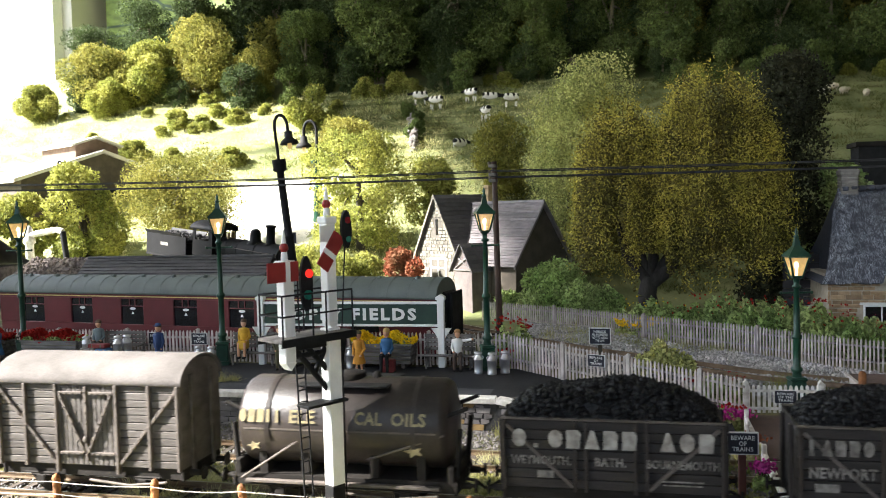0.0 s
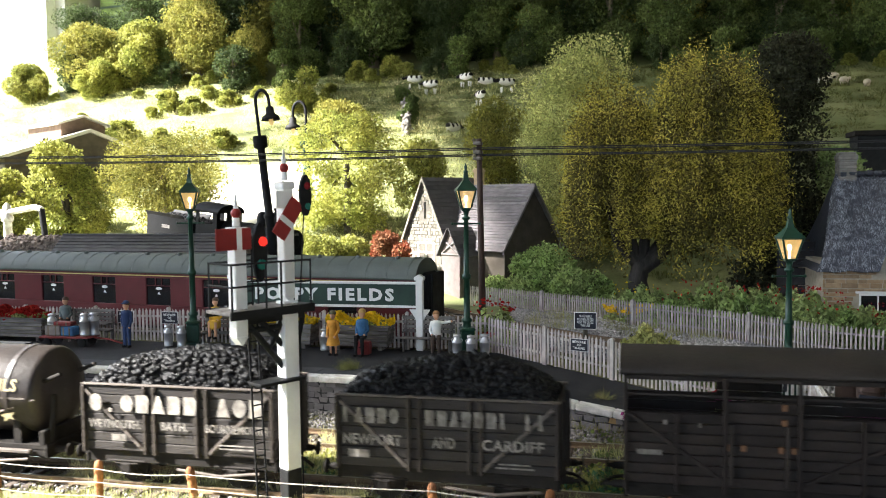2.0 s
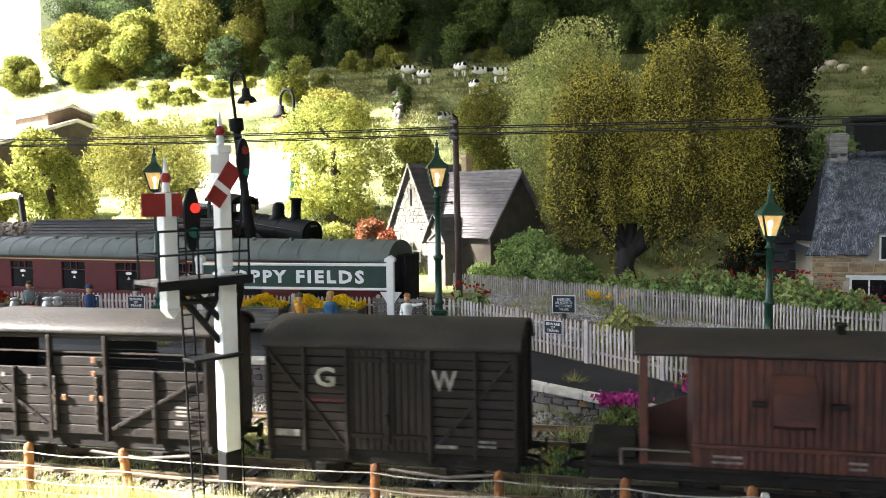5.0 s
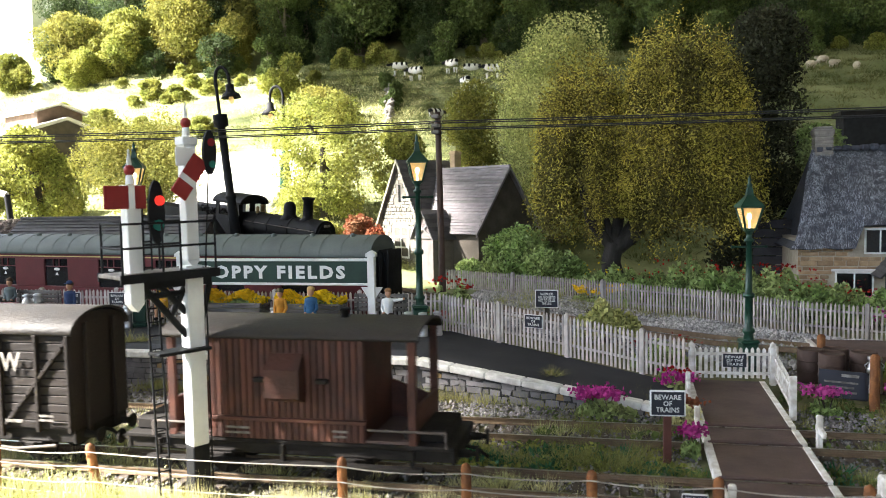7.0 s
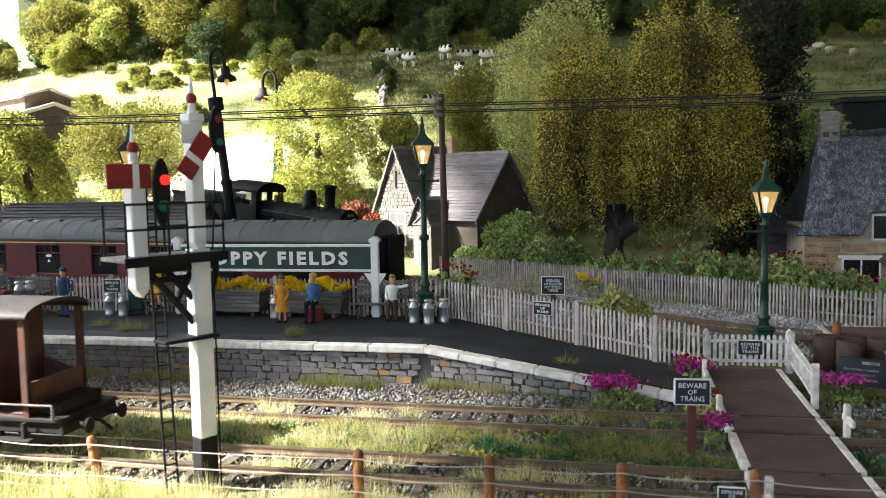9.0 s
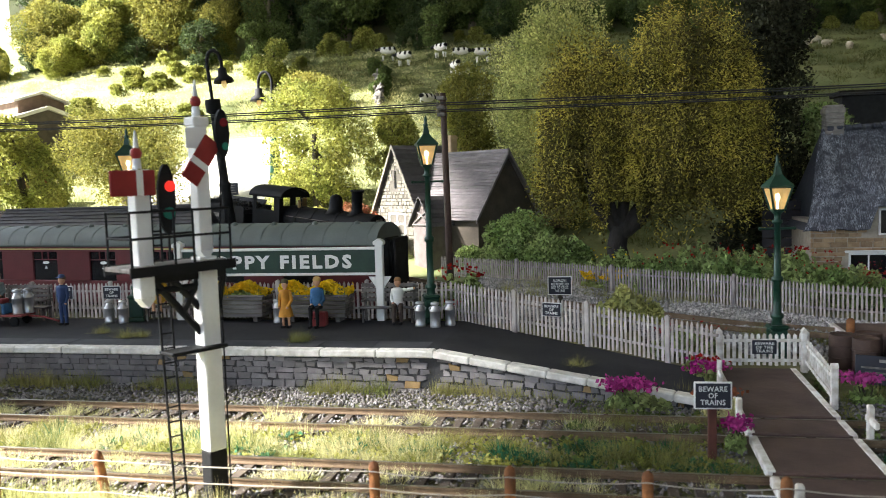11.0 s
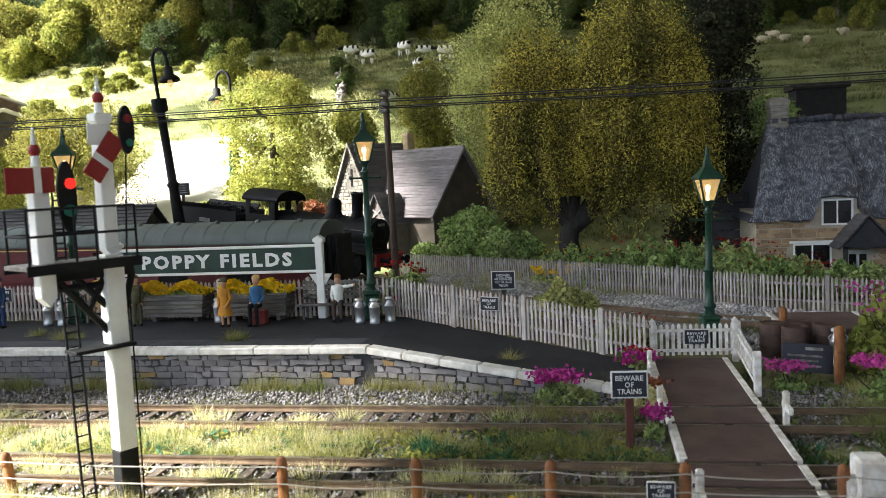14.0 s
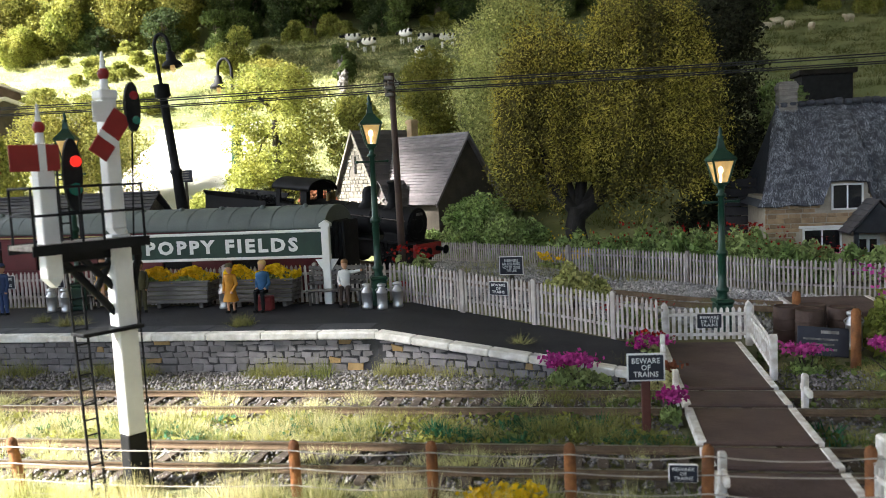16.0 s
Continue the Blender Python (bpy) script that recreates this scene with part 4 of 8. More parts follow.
tp = [(0.2, 0, -0.3), (-0.2, 0.1, 2.0), (0.1, 0, 3.6)]
for (a, b), (r0, r1) in zip(zip(tp, tp[1:]), ((1.0, 0.78), (0.78, 0.7))):
    m.cyl(a, b, r0, r1, 12)
for q, r in (((-2.6, 0.4, 8.5), 0.55), ((2.6, -0.3, 6.8), 0.7), ((4.4, 0.2, 11.5), 0.45), ((0.4, 0.8, 11.5), 0.5), ((-4, 0.5, 14), 0.3), ((2.5, 0, 16.5), 0.35)):
    st = Vector(tp[2]) - Vector((0, 0, 0.5))
    mid = st.lerp(Vector(q), 0.5) + Vector((0.4 * rng.normal(), 0, -0.6))
    m.cyl(st, mid, r, r * 0.8, 8).cyl(mid, q, r * 0.8, r * 0.35, 8)
part("trunk", m, DARK_BARK, wl)
# shade inside the crown is coloured in: dark inner leaves, bright outer ones
for inner, density, mt, size, aspect in ((True, 15.0, L_WILLOW_SHADE, 0.17, 0.45), (False, 12.0, L_WILLOW, 0.14, 0.30)):
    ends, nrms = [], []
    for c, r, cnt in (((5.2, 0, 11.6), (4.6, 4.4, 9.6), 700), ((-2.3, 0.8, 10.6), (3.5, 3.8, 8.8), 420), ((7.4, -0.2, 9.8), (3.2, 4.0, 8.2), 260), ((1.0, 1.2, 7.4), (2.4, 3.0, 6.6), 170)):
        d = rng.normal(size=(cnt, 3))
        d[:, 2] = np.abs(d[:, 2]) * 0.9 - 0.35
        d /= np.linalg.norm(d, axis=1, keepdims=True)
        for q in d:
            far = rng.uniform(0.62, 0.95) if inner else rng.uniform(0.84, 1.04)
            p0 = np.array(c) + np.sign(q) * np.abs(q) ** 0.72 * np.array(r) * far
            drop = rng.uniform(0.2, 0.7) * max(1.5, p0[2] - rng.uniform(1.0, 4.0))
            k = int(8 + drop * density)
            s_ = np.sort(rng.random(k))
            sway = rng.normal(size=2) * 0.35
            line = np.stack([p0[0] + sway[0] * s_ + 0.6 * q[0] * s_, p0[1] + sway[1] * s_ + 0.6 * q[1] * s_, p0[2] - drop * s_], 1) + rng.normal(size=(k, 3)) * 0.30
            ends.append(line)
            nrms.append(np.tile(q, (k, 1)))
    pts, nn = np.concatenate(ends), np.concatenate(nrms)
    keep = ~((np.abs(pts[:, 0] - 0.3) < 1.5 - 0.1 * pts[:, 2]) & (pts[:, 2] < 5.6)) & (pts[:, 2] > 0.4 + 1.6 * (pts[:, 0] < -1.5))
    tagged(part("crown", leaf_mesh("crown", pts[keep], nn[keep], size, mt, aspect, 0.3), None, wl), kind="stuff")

# ---- lettering


def text_mesh(name, words, height, material, bold=0.0, width=None, spacing=1.0):
    """Words as a mesh in the x-z plane, facing -y, centred on their origin; height and width in centimetres."""
    cu = bpy.data.curves.new(name, "FONT")
    cu.body, cu.size, cu.align_x, cu.align_y = words, 1.0, "CENTER", "CENTER"
    cu.offset, cu.resolution_u, cu.space_line = bold, 2, 0.9
    cu.space_character = spacing
    tmp = bpy.data.objects.new(name, cu)
    scene.collection.objects.link(tmp)
    me = bpy.data.meshes.new_from_object(tmp.evaluated_get(bpy.context.evaluated_depsgraph_get()))
    bpy.data.objects.remove(tmp)
    co = np.array([v.co[:] for v in me.vertices])
    lo, hi = co.min(0), co.max(0)
    kz = height / (hi[1] - lo[1])
    kx = kz if width is None else width / (hi[0] - lo[0])
    mid = (lo + hi) / 2
    out = np.stack([(co[:, 0] - mid[0]) * kx, np.zeros(len(co)), (co[:, 1] - mid[1]) * kz], 1) * S
    me.vertices.foreach_set("co", out.astype(np.float32).ravel())
    me.name = name
    me.materials.clear()
    me.materials.append(material)
    me.update()
    return me


def lettering(words, height, material, parent, x, y, z, bold=0.02, width=None, rz=0, rx=0, label=""):
    return part("lettering", text_mesh("lettering", words, height, material, bold, width, 1.3 if words == "POPPY FIELDS" else 1.05), None, parent, label, P(x, y, z, rx, 0, rz))


def bars(parent, x, y, z, w, rows, step, material, h=0.06, label=""):
    """Writing too small to read, as plain bars."""
    m = Mesh()
    for i in range(rows):
        k = w * rng.uniform(0.7, 1.0)
        m.box(x - k / 2, y - 0.012, z - i * step - h / 2, x + k / 2, y, z - i * step + h / 2)
    return part("lettering", m, material, parent, label)


# ---- coach
co = thing("railway_coach", "maroon passenger coach with grey ribbed roof behind the fence", "coach", P(-10.9, 51.0, 0, 0, 0, -8.5) @ P(10.9, 0, 0))
X0, X1, W = -47.0, -10.9, 1.75
arc = [(W * math.cos(a), 5.15 + 1.15 * math.sin(a)) for a in np.linspace(0, math.pi, 15)]
roof = Mesh().prism(arc + [(-W, 5.05), (W, 5.05)], "x", X0 - 0.1, X1 + 0.1, True)
rf = part("roof", roof, COACH_ROOF, co, "grey-green arched roof")
rib = Mesh().prism([(W * 1.01 * math.cos(a), 5.15 + 1.18 * math.sin(a)) for a in np.linspace(0.02, math.pi - 0.02, 15)] + [(-W, 5.12), (W, 5.12)], "x", -0.035, 0.035).data("rib", COACH_ROOF)
for i in range(27):
    part("rib", rib, None, rf, "", P(X1 - 0.5 - 1.36 * i, 0, 0))
vent = Mesh().lathe([(0.17, 0), (0.17, 0.1), (0.1, 0.2), (0.02, 0.22)], 10).data("roof_vent", COACH_ROOF)
for i in range(13):
    part("roof_vent", vent, None, rf, "", P(X1 - 1.6 - 2.7 * i, -0.55, 6.19))
body = Mesh().box(X0, -W + 0.12, 1.5, X1, W - 0.12, 2.9, 0.05)
body.box(X0, -W + 0.1, 4.72, X1, W - 0.1, 5.06, 0.02)
body.box(X0, -W + 0.45, 2.9, X1, -W + 0.5, 4.72).box(X0, W - 0.3, 2.9, X1, W - 0.1, 4.72)
wx = [X1 - 4.9 - 4.63 * i for i in range(7)]
edges = [X1] + [e for x in wx for e in (x + 1.0, x - 1.0)] + [X0]
for a, b in zip(edges[::2], edges[1::2]):
    body.box(b, -W + 0.1, 2.88, a, -W + 0.45, 4.74, 0.02)
part("body", body, MAROON, co, "maroon painted side")
part("lining", Mesh().box(X0, -W + 0.09, 4.86, X1, -W + 0.1, 4.93), CREAM, co, "cream lining stripe")
part("underframe", Mesh().box(X0 + 0.3, -1.2, 1.25, X1 - 0.3, 1.2, 1.5, 0.1), FRAME, co)
win = Mesh().box(-1.0, -W + 0.2, 2.9, 1.0, -W + 0.24, 4.72).data("window", GLAZE)
bar = Mesh().box(-1.0, -W + 0.13, 4.18, 1.0, -W + 0.19, 4.24, 0.01).box(-0.28, -W + 0.13, 4.24, -0.22, -W + 0.19, 4.72).box(0.22, -W + 0.13, 4.24, 0.28, -W + 0.19, 4.72).data("glazing_bar", MAROON)
tri = Mesh().prism([(-0.13, -0.1), (0.13, -0.1), (0.0, 0.1)], "y", -0.01, 0.0).data("window_label", WHITE)
for x in wx:
    w = part("window", win, None, co, "dark glazed window", P(x, 0, 0))
    part("glazing_bar", bar, None, w)
    part("window_label", Mesh().prism([(0.26 * math.cos(a), 0.1 * math.sin(a)) for a in np.linspace(0, 6.0, 14)], "y", -0.01, 0.0).data("window_label", WHITE), None, w, "", P(0, -W + 0.19, 4.02))
    part("window_label", tri, None, w, "", P(0, -W + 0.19, 3.72))
part("corridor_connector", Mesh().box(X1 + 0.1, -0.95, 1.3, X1 + 0.4, 0.95, 5.45, 0.12).box(X1 + 0.4, -0.85, 1.4, X1 + 0.7, 0.85, 5.35, 0.12).box(X1 + 0.7, -0.95, 1.3, X1 + 0.85, 0.95, 5.45, 0.05), BLACK, co, "black corridor bellows")
part("end_panel", Mesh().box(X1, -W + 0.12, 1.5, X1 + 0.08, W - 0.12, 5.1), BLACK, co, "black coach end")

# ---- station name board
sb = thing("station_sign", "green station name board with white frame and raised letters", "sign", P(0, 46.65, 1.4))
part("board", Mesh().box(-21.2, -0.05, 2.5, -10.3, 0.05, 3.72), SIGN_GREEN, sb)
for z0, z1 in ((2.38, 2.52), (3.70, 3.84)):
    part("frame_bar", Mesh().box(-21.25, -0.13, z0, -10.3, 0.13, z1, 0.03), WHITE, sb)
for x in (-21.45, -10.18):
    p_ = part("post", Mesh().box(x - 0.2, -0.17, 0, x + 0.2, 0.17, 3.97, 0.03).prism([(x - 0.27, 3.95), (x + 0.27, 3.95), (x + 0.27, 4.12), (x, 4.28), (x - 0.27, 4.12)], "y", -0.22, 0.22).prism([(x - 0.6, 2.3), (x + 0.6, 2.3), (x, 1.4)], "y", -0.06, 0.06), WHITE, sb)
lettering("POPPY FIELDS", 0.74, WHITE, sb, -15.85, -0.08, 3.10, 0.045, 8.4, label="raised white letters")

# ---- fences


def picket_fence(label, line, height, step, material, post_every=4.4, group="", pw=0.125, tilt=1.0):
    """line: (x, y, z) of the foot. Pickets, rails and posts are parts."""
    f = thing("picket_fence", label, "fence", P(0, 0, 0), group)
    pk = Mesh().prism([(-pw / 2, 0), (pw / 2, 0), (pw / 2, height - 0.12), (0.0, height), (-pw / 2, height - 0.12)], "y", -0.03, 0.03).data("picket", material)
    po = Mesh().box(-0.11, -0.09, -0.3, 0.11, 0.09, height + 0.04, 0.03).prism([(-0.13, height + 0.03), (0.13, height + 0.03), (0, height + 0.13)], "y", -0.11, 0.11).data("post", material)
    run = 0.0
    for a, b in zip(line, line[1:]):
        a, b = Vector(a), Vector(b)
        d = b - a
        n = max(1, int(d.length / step))
        rz = math.degrees(math.atan2(d.y, d.x))
        for i in range(n):
            q = a + d * ((i + 0.5) / n)
            run += step
            if run > post_every:
                run = 0.0
                part("post", po, None, f, "", P(q.x, q.y, q.z, 0, 0, rz))
            part("picket", pk, None, f, "", P(q.x, q.y, q.z + rng.normal() * 0.015, rng.normal() * tilt, rng.normal() * tilt, rz + rng.normal()))
        at = Matrix.Translation(a) @ d.to_track_quat("X", "Z").to_matrix().to_4x4()
        for z in (0.28 * height, 0.76 * height):
            part("rail", Mesh().box(0, 0.035, z - 0.06, d.length, 0.1, z + 0.06, 0.01, at), material, f)
    return f


picket_fence("weathered white picket fence along the back of the platform", [(-46, 47.35, 1.4), (-6.5, 47.35, 1.4)], 1.95, 0.25, PICKET, 4.9, "station fences", tilt=0.5)
ramp_line = [(-6.4, 46.9, 1.4), (-3.2, 45.3, 1.15), (0.5, 43.9, 0.75), (3.2, 42.8, 0.42), (5.8, 41.9, 0.15)]
picket_fence("weathered white picket fence down the platform ramp", ramp_line, 1.95, 0.205, PICKET, 3.6, "station fences", 0.105, 0.5)
picket_fence("weathered picket fence around the cottage garden", [(-13.0, 75.5, 0.1), (-4.6, 68.8, 0.3), (1.9, 63.6, 0.35), (7.3, 59.5, 0.35), (13.0, 53.9, 0.35), (18.4, 50.9, 0.35), (27, 47.5, 0.3)], 1.9, 0.235, PICKET_GREY, 9.0, "station fences", 0.115, 0.5)

# crossing gate: low white palings and handrails


def palings(label, x, y, z, length, height, rz, n, name="crossing_gate", material=PICKET_WHITE):
    g = thing(name, label, "gate", P(x, y, z, 0, 0, rz), "white crossing gates")
    pk = Mesh().prism([(-0.07, 0.1), (0.07, 0.1), (0.07, height - 0.08), (0.0, height), (-0.07, height - 0.08)], "y", -0.03, 0.03).data("paling", material)
    for i in range(n):
        part("paling", pk, None, g, "", P(length * (i + 0.5) / n, 0, rng.normal() * 0.015))
    for k in (0.22, 0.8):
        part("rail", Mesh().box(0, -0.09, height * k - 0.07, length, -0.03, height * k + 0.07, 0.015), material, g)
    for u in (0, length):
        part("post", Mesh().box(u - 0.13, -0.13, -0.2, u + 0.13, 0.13, height + 0.1, 0.03).prism([(u - 0.13, height + 0.1), (u + 0.13, height + 0.1), (u, height + 0.25)], "y", -0.13, 0.13), material, g)
    return g


gt = palings("white paling gate with a warning board at the crossing", 6.1, 42.9, 0.05, 3.5, 1.5, 2, 14)
part("notice", Mesh().box(1.35, -0.16, 0.62, 2.35, -0.1, 1.22, 0.02), BLUEBLACK, gt)
lettering("BEWARE\nOF THE\nTRAINS", 0.46, WHITE, gt, 1.85, -0.165, 0.92, 0.01, 0.8)
palings("white paling handrail beside the crossing boards", 9.75, 43.4, 0.05, 6.2, 1.25, -93, 18)
palings("white paling wing fence at the near end of the crossing", 9.3, 25.6, -0.2, 4.5, 1.1, -82, 15)
for x, y in ((5.75, 39.8), (5.7, 34.0), (9.6, 33.4), (6.0, 26.0)):
    g = thing("crossing_post", "short white post beside the crossing boards", "post", P(x, y, -0.3, 0, 0, 90), "white crossing posts")
    part("post", Mesh().box(-0.12, -0.1, 0, 0.12, 0.1, 1.35, 0.04), PICKET_WHITE, g)
    part("arm", Mesh().box(-0.75, -0.07, 0.75, 0.35, 0.07, 0.98, 0.03), PICKET_WHITE, g)

# wire fence along the front
wf = thing("wire_fence", "orange-brown wooden posts strung with slack pale wires", "fence", P(0, 25.6, -0.35))
posts = [(-23.4, 2), (-19.8, -3), (-15.9, 1), (-12.3, -9), (-4.5, 0), (-0.95, 0), (2.43, 0), (5.6, 1), (9.2, -1), (13.0, 0), (16.5, 1)]
pm = Mesh().lathe([(0.145, 0), (0.145, 1.55), (0.12, 1.66), (0.04, 1.72)], 10).data("post", POST)
for x, ry in posts:
    part("post", pm, None, wf, "", P(x, 0, 0, rng.normal() * 1.5, ry, 0))
for z in (1.5, 1.05, 0.6, 0.25):
    m = Mesh()
    for (a, ra), (b, rb) in zip(posts, posts[1:]):
        sag = rng.uniform(0.02, 0.12)
        pts = [(a + (b - a) * k + 0.0, -0.2, z - sag * 4 * k * (1 - k) + math.radians(0) * z) for k in np.linspace(0, 1, 6)]
        pts = [(p[0] + z * math.sin(math.radians(ra)) * (1 - k) + z * math.sin(math.radians(rb)) * k, p[1], p[2]) for p, k in zip(pts, np.linspace(0, 1, 6))]
        m.tube(pts, 0.017, 5)
    part("wire", m, WIRE, wf)

# ---- lamps


def station_lamp(x, y, z, h, turn=20):
    t = thing("station_lamp", "dark green gas lamp post with a lit square lantern", "lamp post", P(x, y, z, 0, 0, turn), "station lamps")
    w = 0.86
    part("base", Mesh().box(-0.42, -0.42, 0, 0.42, 0.42, 0.25, 0.05).box(-0.36, -0.36, 0.25, 0.36, 0.36, 1.25, 0.05).box(-0.42, -0.42, 1.25, 0.42, 0.42, 1.45, 0.08), LAMP_GREEN, t)
    c = [(0.24, 1.45), (0.2, 1.7), (0.28, 1.78), (0.28, 1.9), (0.18, 2.0), (0.17, h * 0.52), (0.25, h * 0.525), (0.25, h * 0.55), (0.16, h * 0.56), (0.13, h - 0.55), (0.22, h - 0.5), (0.22, h - 0.4), (0.13, h - 0.35), (0.15, h - 0.1), (0.28, h)]
    part("column", Mesh().lathe(c, 14), LAMP_GREEN, t)
    part("ladder_bar", Mesh().cyl((-0.75, 0, h - 0.75), (0.75, 0, h - 0.75), 0.05, 0.05, 8).ball((-0.75, 0, h - 0.75), 0.08).ball((0.75, 0, h - 0.75), 0.08), LAMP_GREEN, t)
    ln = part("lantern", Mesh().lathe([(0.36 * w, h), (0.40 * w, h + 0.06), (0.40 * w, h + 0.1)], 4, smooth=False, turn=math.pi / 4).lathe([(0.80 * w, h + 1.02), (0.90 * w, h + 1.06), (0.86 * w, h + 1.14), (0.42, h + 1.4), (0.22, h + 1.6), (0.14, h + 1.95), (0.1, h + 2.0)], 4, smooth=False, turn=math.pi / 4), LAMP_GREEN, t)
    part("finial", Mesh().lathe([(0.09, h + 1.95), (0.15, h + 2.05), (0.06, h + 2.15), (0.09, h + 2.3), (0.02, h + 2.5)], 10), LAMP_GREEN, ln)
    part("pane", Mesh().lathe([(0.36 * w, h + 0.1), (0.74 * w, h + 1.0)], 4, smooth=False, turn=math.pi / 4), LAMP_GLOW, ln, "warm lit glass")
    part("mantle", Mesh().ball((0, 0, h + 0.62), 0.12, 0.12, 0.17).cyl((0, 0, h + 0.05), (0, 0, h + 0.5), 0.05, 0.05, 6), BULB, ln)
    for i in range(4):
        a = math.pi / 4 + i * math.pi / 2
        part("glazing_bar", Mesh().cyl((0.39 * w * math.cos(a), 0.39 * w * math.sin(a), h + 0.08), (0.77 * w * math.cos(a), 0.77 * w * math.sin(a), h + 1.04), 0.05, 0.05, 6), LAMP_GREEN, ln)
    return t


station_lamp(-7.4, 46.1, 1.4, 7.85)
station_lamp(-23.9, 46.3, 1.4, 7.95)
station_lamp(-38.0, 46.3, 1.4, 7.95)
station_lamp(8.68, 44.0, 0.3, 6.45, 10)


def yard_lamp(label, x, y, z, h, way, r, mt):
    t = thing("yard_lamp", label, "lamp post", P(x, y, z), "yard lamps")
    part("column", Mesh().lathe([(r * 1.7, 0), (r * 1.1, h * 0.55), (r * 1.35, h * 0.56), (r * 1.35, h * 0.575), (r, h * 0.58), (r * 0.9, h * 0.93), (r * 1.7, h * 0.94), (r * 1.7, h)], 12), mt, t)
    pts = [(0, 0, h)] + [(way * (1.0 - 1.0 * math.cos(a)) * 0.55, 0, h + 2.6 + 0.9 * math.sin(a)) for a in np.linspace(0, math.pi * 0.98, 9)] + [(way * 1.1, 0, h + 2.1)]
    part("swan_neck", Mesh().tube(pts, 0.13, 8), BLACK, t)
    sh = part("shade", Mesh().lathe([(0.22, 0.75), (0.3, 0.7), (0.34, 0.2), (0.62, 0.0), (0.75, -0.3), (0.70, -0.3), (0.3, 0.1)], 14, (way * 1.1, 0, h + 1.4)), BLACK, t)
    part("bulb", Mesh().ball((way * 1.1, 0, h + 1.0), 0.2, 0.2, 0.32), LAMP_GLOW, sh)
    return t


yard_lamp("tall dark swan-neck yard lamp behind the coach", -25.3, 66.5, 0, 14.3, 1, 0.32, BLACK).matrix_basis = P(-25.3, 62.3, 0.6, 0, -6, 0)
yard_lamp("green swan-neck yard lamp on the bank", -40.4, 106, hill(-40.4, 106) - 0.3, 5.6, -1.1, 0.34, LAMP_GREEN).scale = (1.5, 1.5, 1.5)
yard_lamp("small dark yard lamp by the goods shed", -78.6, 104, hill(-78.6, 104), 7.0, 0.6, 0.3, BLACK)

# telegraph pole and wires
tp_ = thing("telegraph_pole", "brown telegraph pole with crossarms and insulators", "telegraph pole", P(-8.0, 53.9, 0))
part("pole", Mesh().cyl((0.1, 0, 0.4), (-0.05, 0, 13.6), 0.23, 0.17, 12), mat("dark_brown_pole", (0.07, 0.04, 0.03), 0.7), tp_)
for z in (13.3, 12.75, 12.35):
    part("crossarm", Mesh().box(-0.35, -0.5, z - 0.1, 0.1, 0.5, z + 0.1, 0.03), GREY_WOOD, tp_)
    for y in (-0.42, 0.42):
        part("insulator", Mesh().lathe([(0.06, 0), (0.12, 0.04), (0.1, 0.16), (0.03, 0.2)], 8, (-0.3, y, z + 0.1)), PALE_BARK, tp_)
cb = thing("telegraph_wires", "dark sagging telegraph wires from pole to pole", "wire", P(0, 0, 0))
for y, z in ((53.5, 13.0), (54.3, 12.95), (53.6, 12.6), (54.2, 12.55)):
    for xa, xb, za in ((-70, -8.1, z + 0.9), (-8.1, 60, z + 0.3)):
        pts = [(xa + (xb - xa) * k, y, (za if xa == -70 else z) * (1 - k) + (z if xa == -70 else za) * k - (1.4 if xa == -70 else 1.0) * k * (1 - k)) for k in np.linspace(0, 1, 14)]
        part("wire", Mesh().tube(pts, 0.036, 5), CABLE, cb)

# ---- platform furniture


def bench(x, y, z, rz=0, w=3.0):
    t = thing("bench", "grey weathered slatted platform bench", "bench", P(x, y, z, 0, 0, rz), "platform benches")
    for i in range(3):
        part("seat_slat", Mesh().box(-w / 2, -0.62 + 0.22 * i, 0.72, w / 2, -0.44 + 0.22 * i, 0.79, 0.02), GREY_WOOD, t)
    for k in (1.0, 1.25, 1.5, 1.75):
        part("back_slat", Mesh().box(-w / 2, 0.05, k, w / 2, 0.11, k + 0.2, 0.02), GREY_WOOD, t)
    for u in (-w / 2 + 0.2, w / 2 - 0.2):
        part("end_frame", Mesh().box(u - 0.05, -0.6, 0, u + 0.05, -0.48, 0.72).box(u - 0.05, 0.0, 0, u + 0.05, 0.12, 1.9).box(u - 0.06, -0.64, 1.08, u + 0.06, 0.05, 1.15).box(u - 0.05, -0.6, 0.62, u + 0.05, 0.05, 0.72), GREY_WOOD, t)
    return t


bench(-9.7, 46.6, 1.4)
bench(-21.9, 46.7, 1.4)
bench(-30.9, 46.7, 1.4)


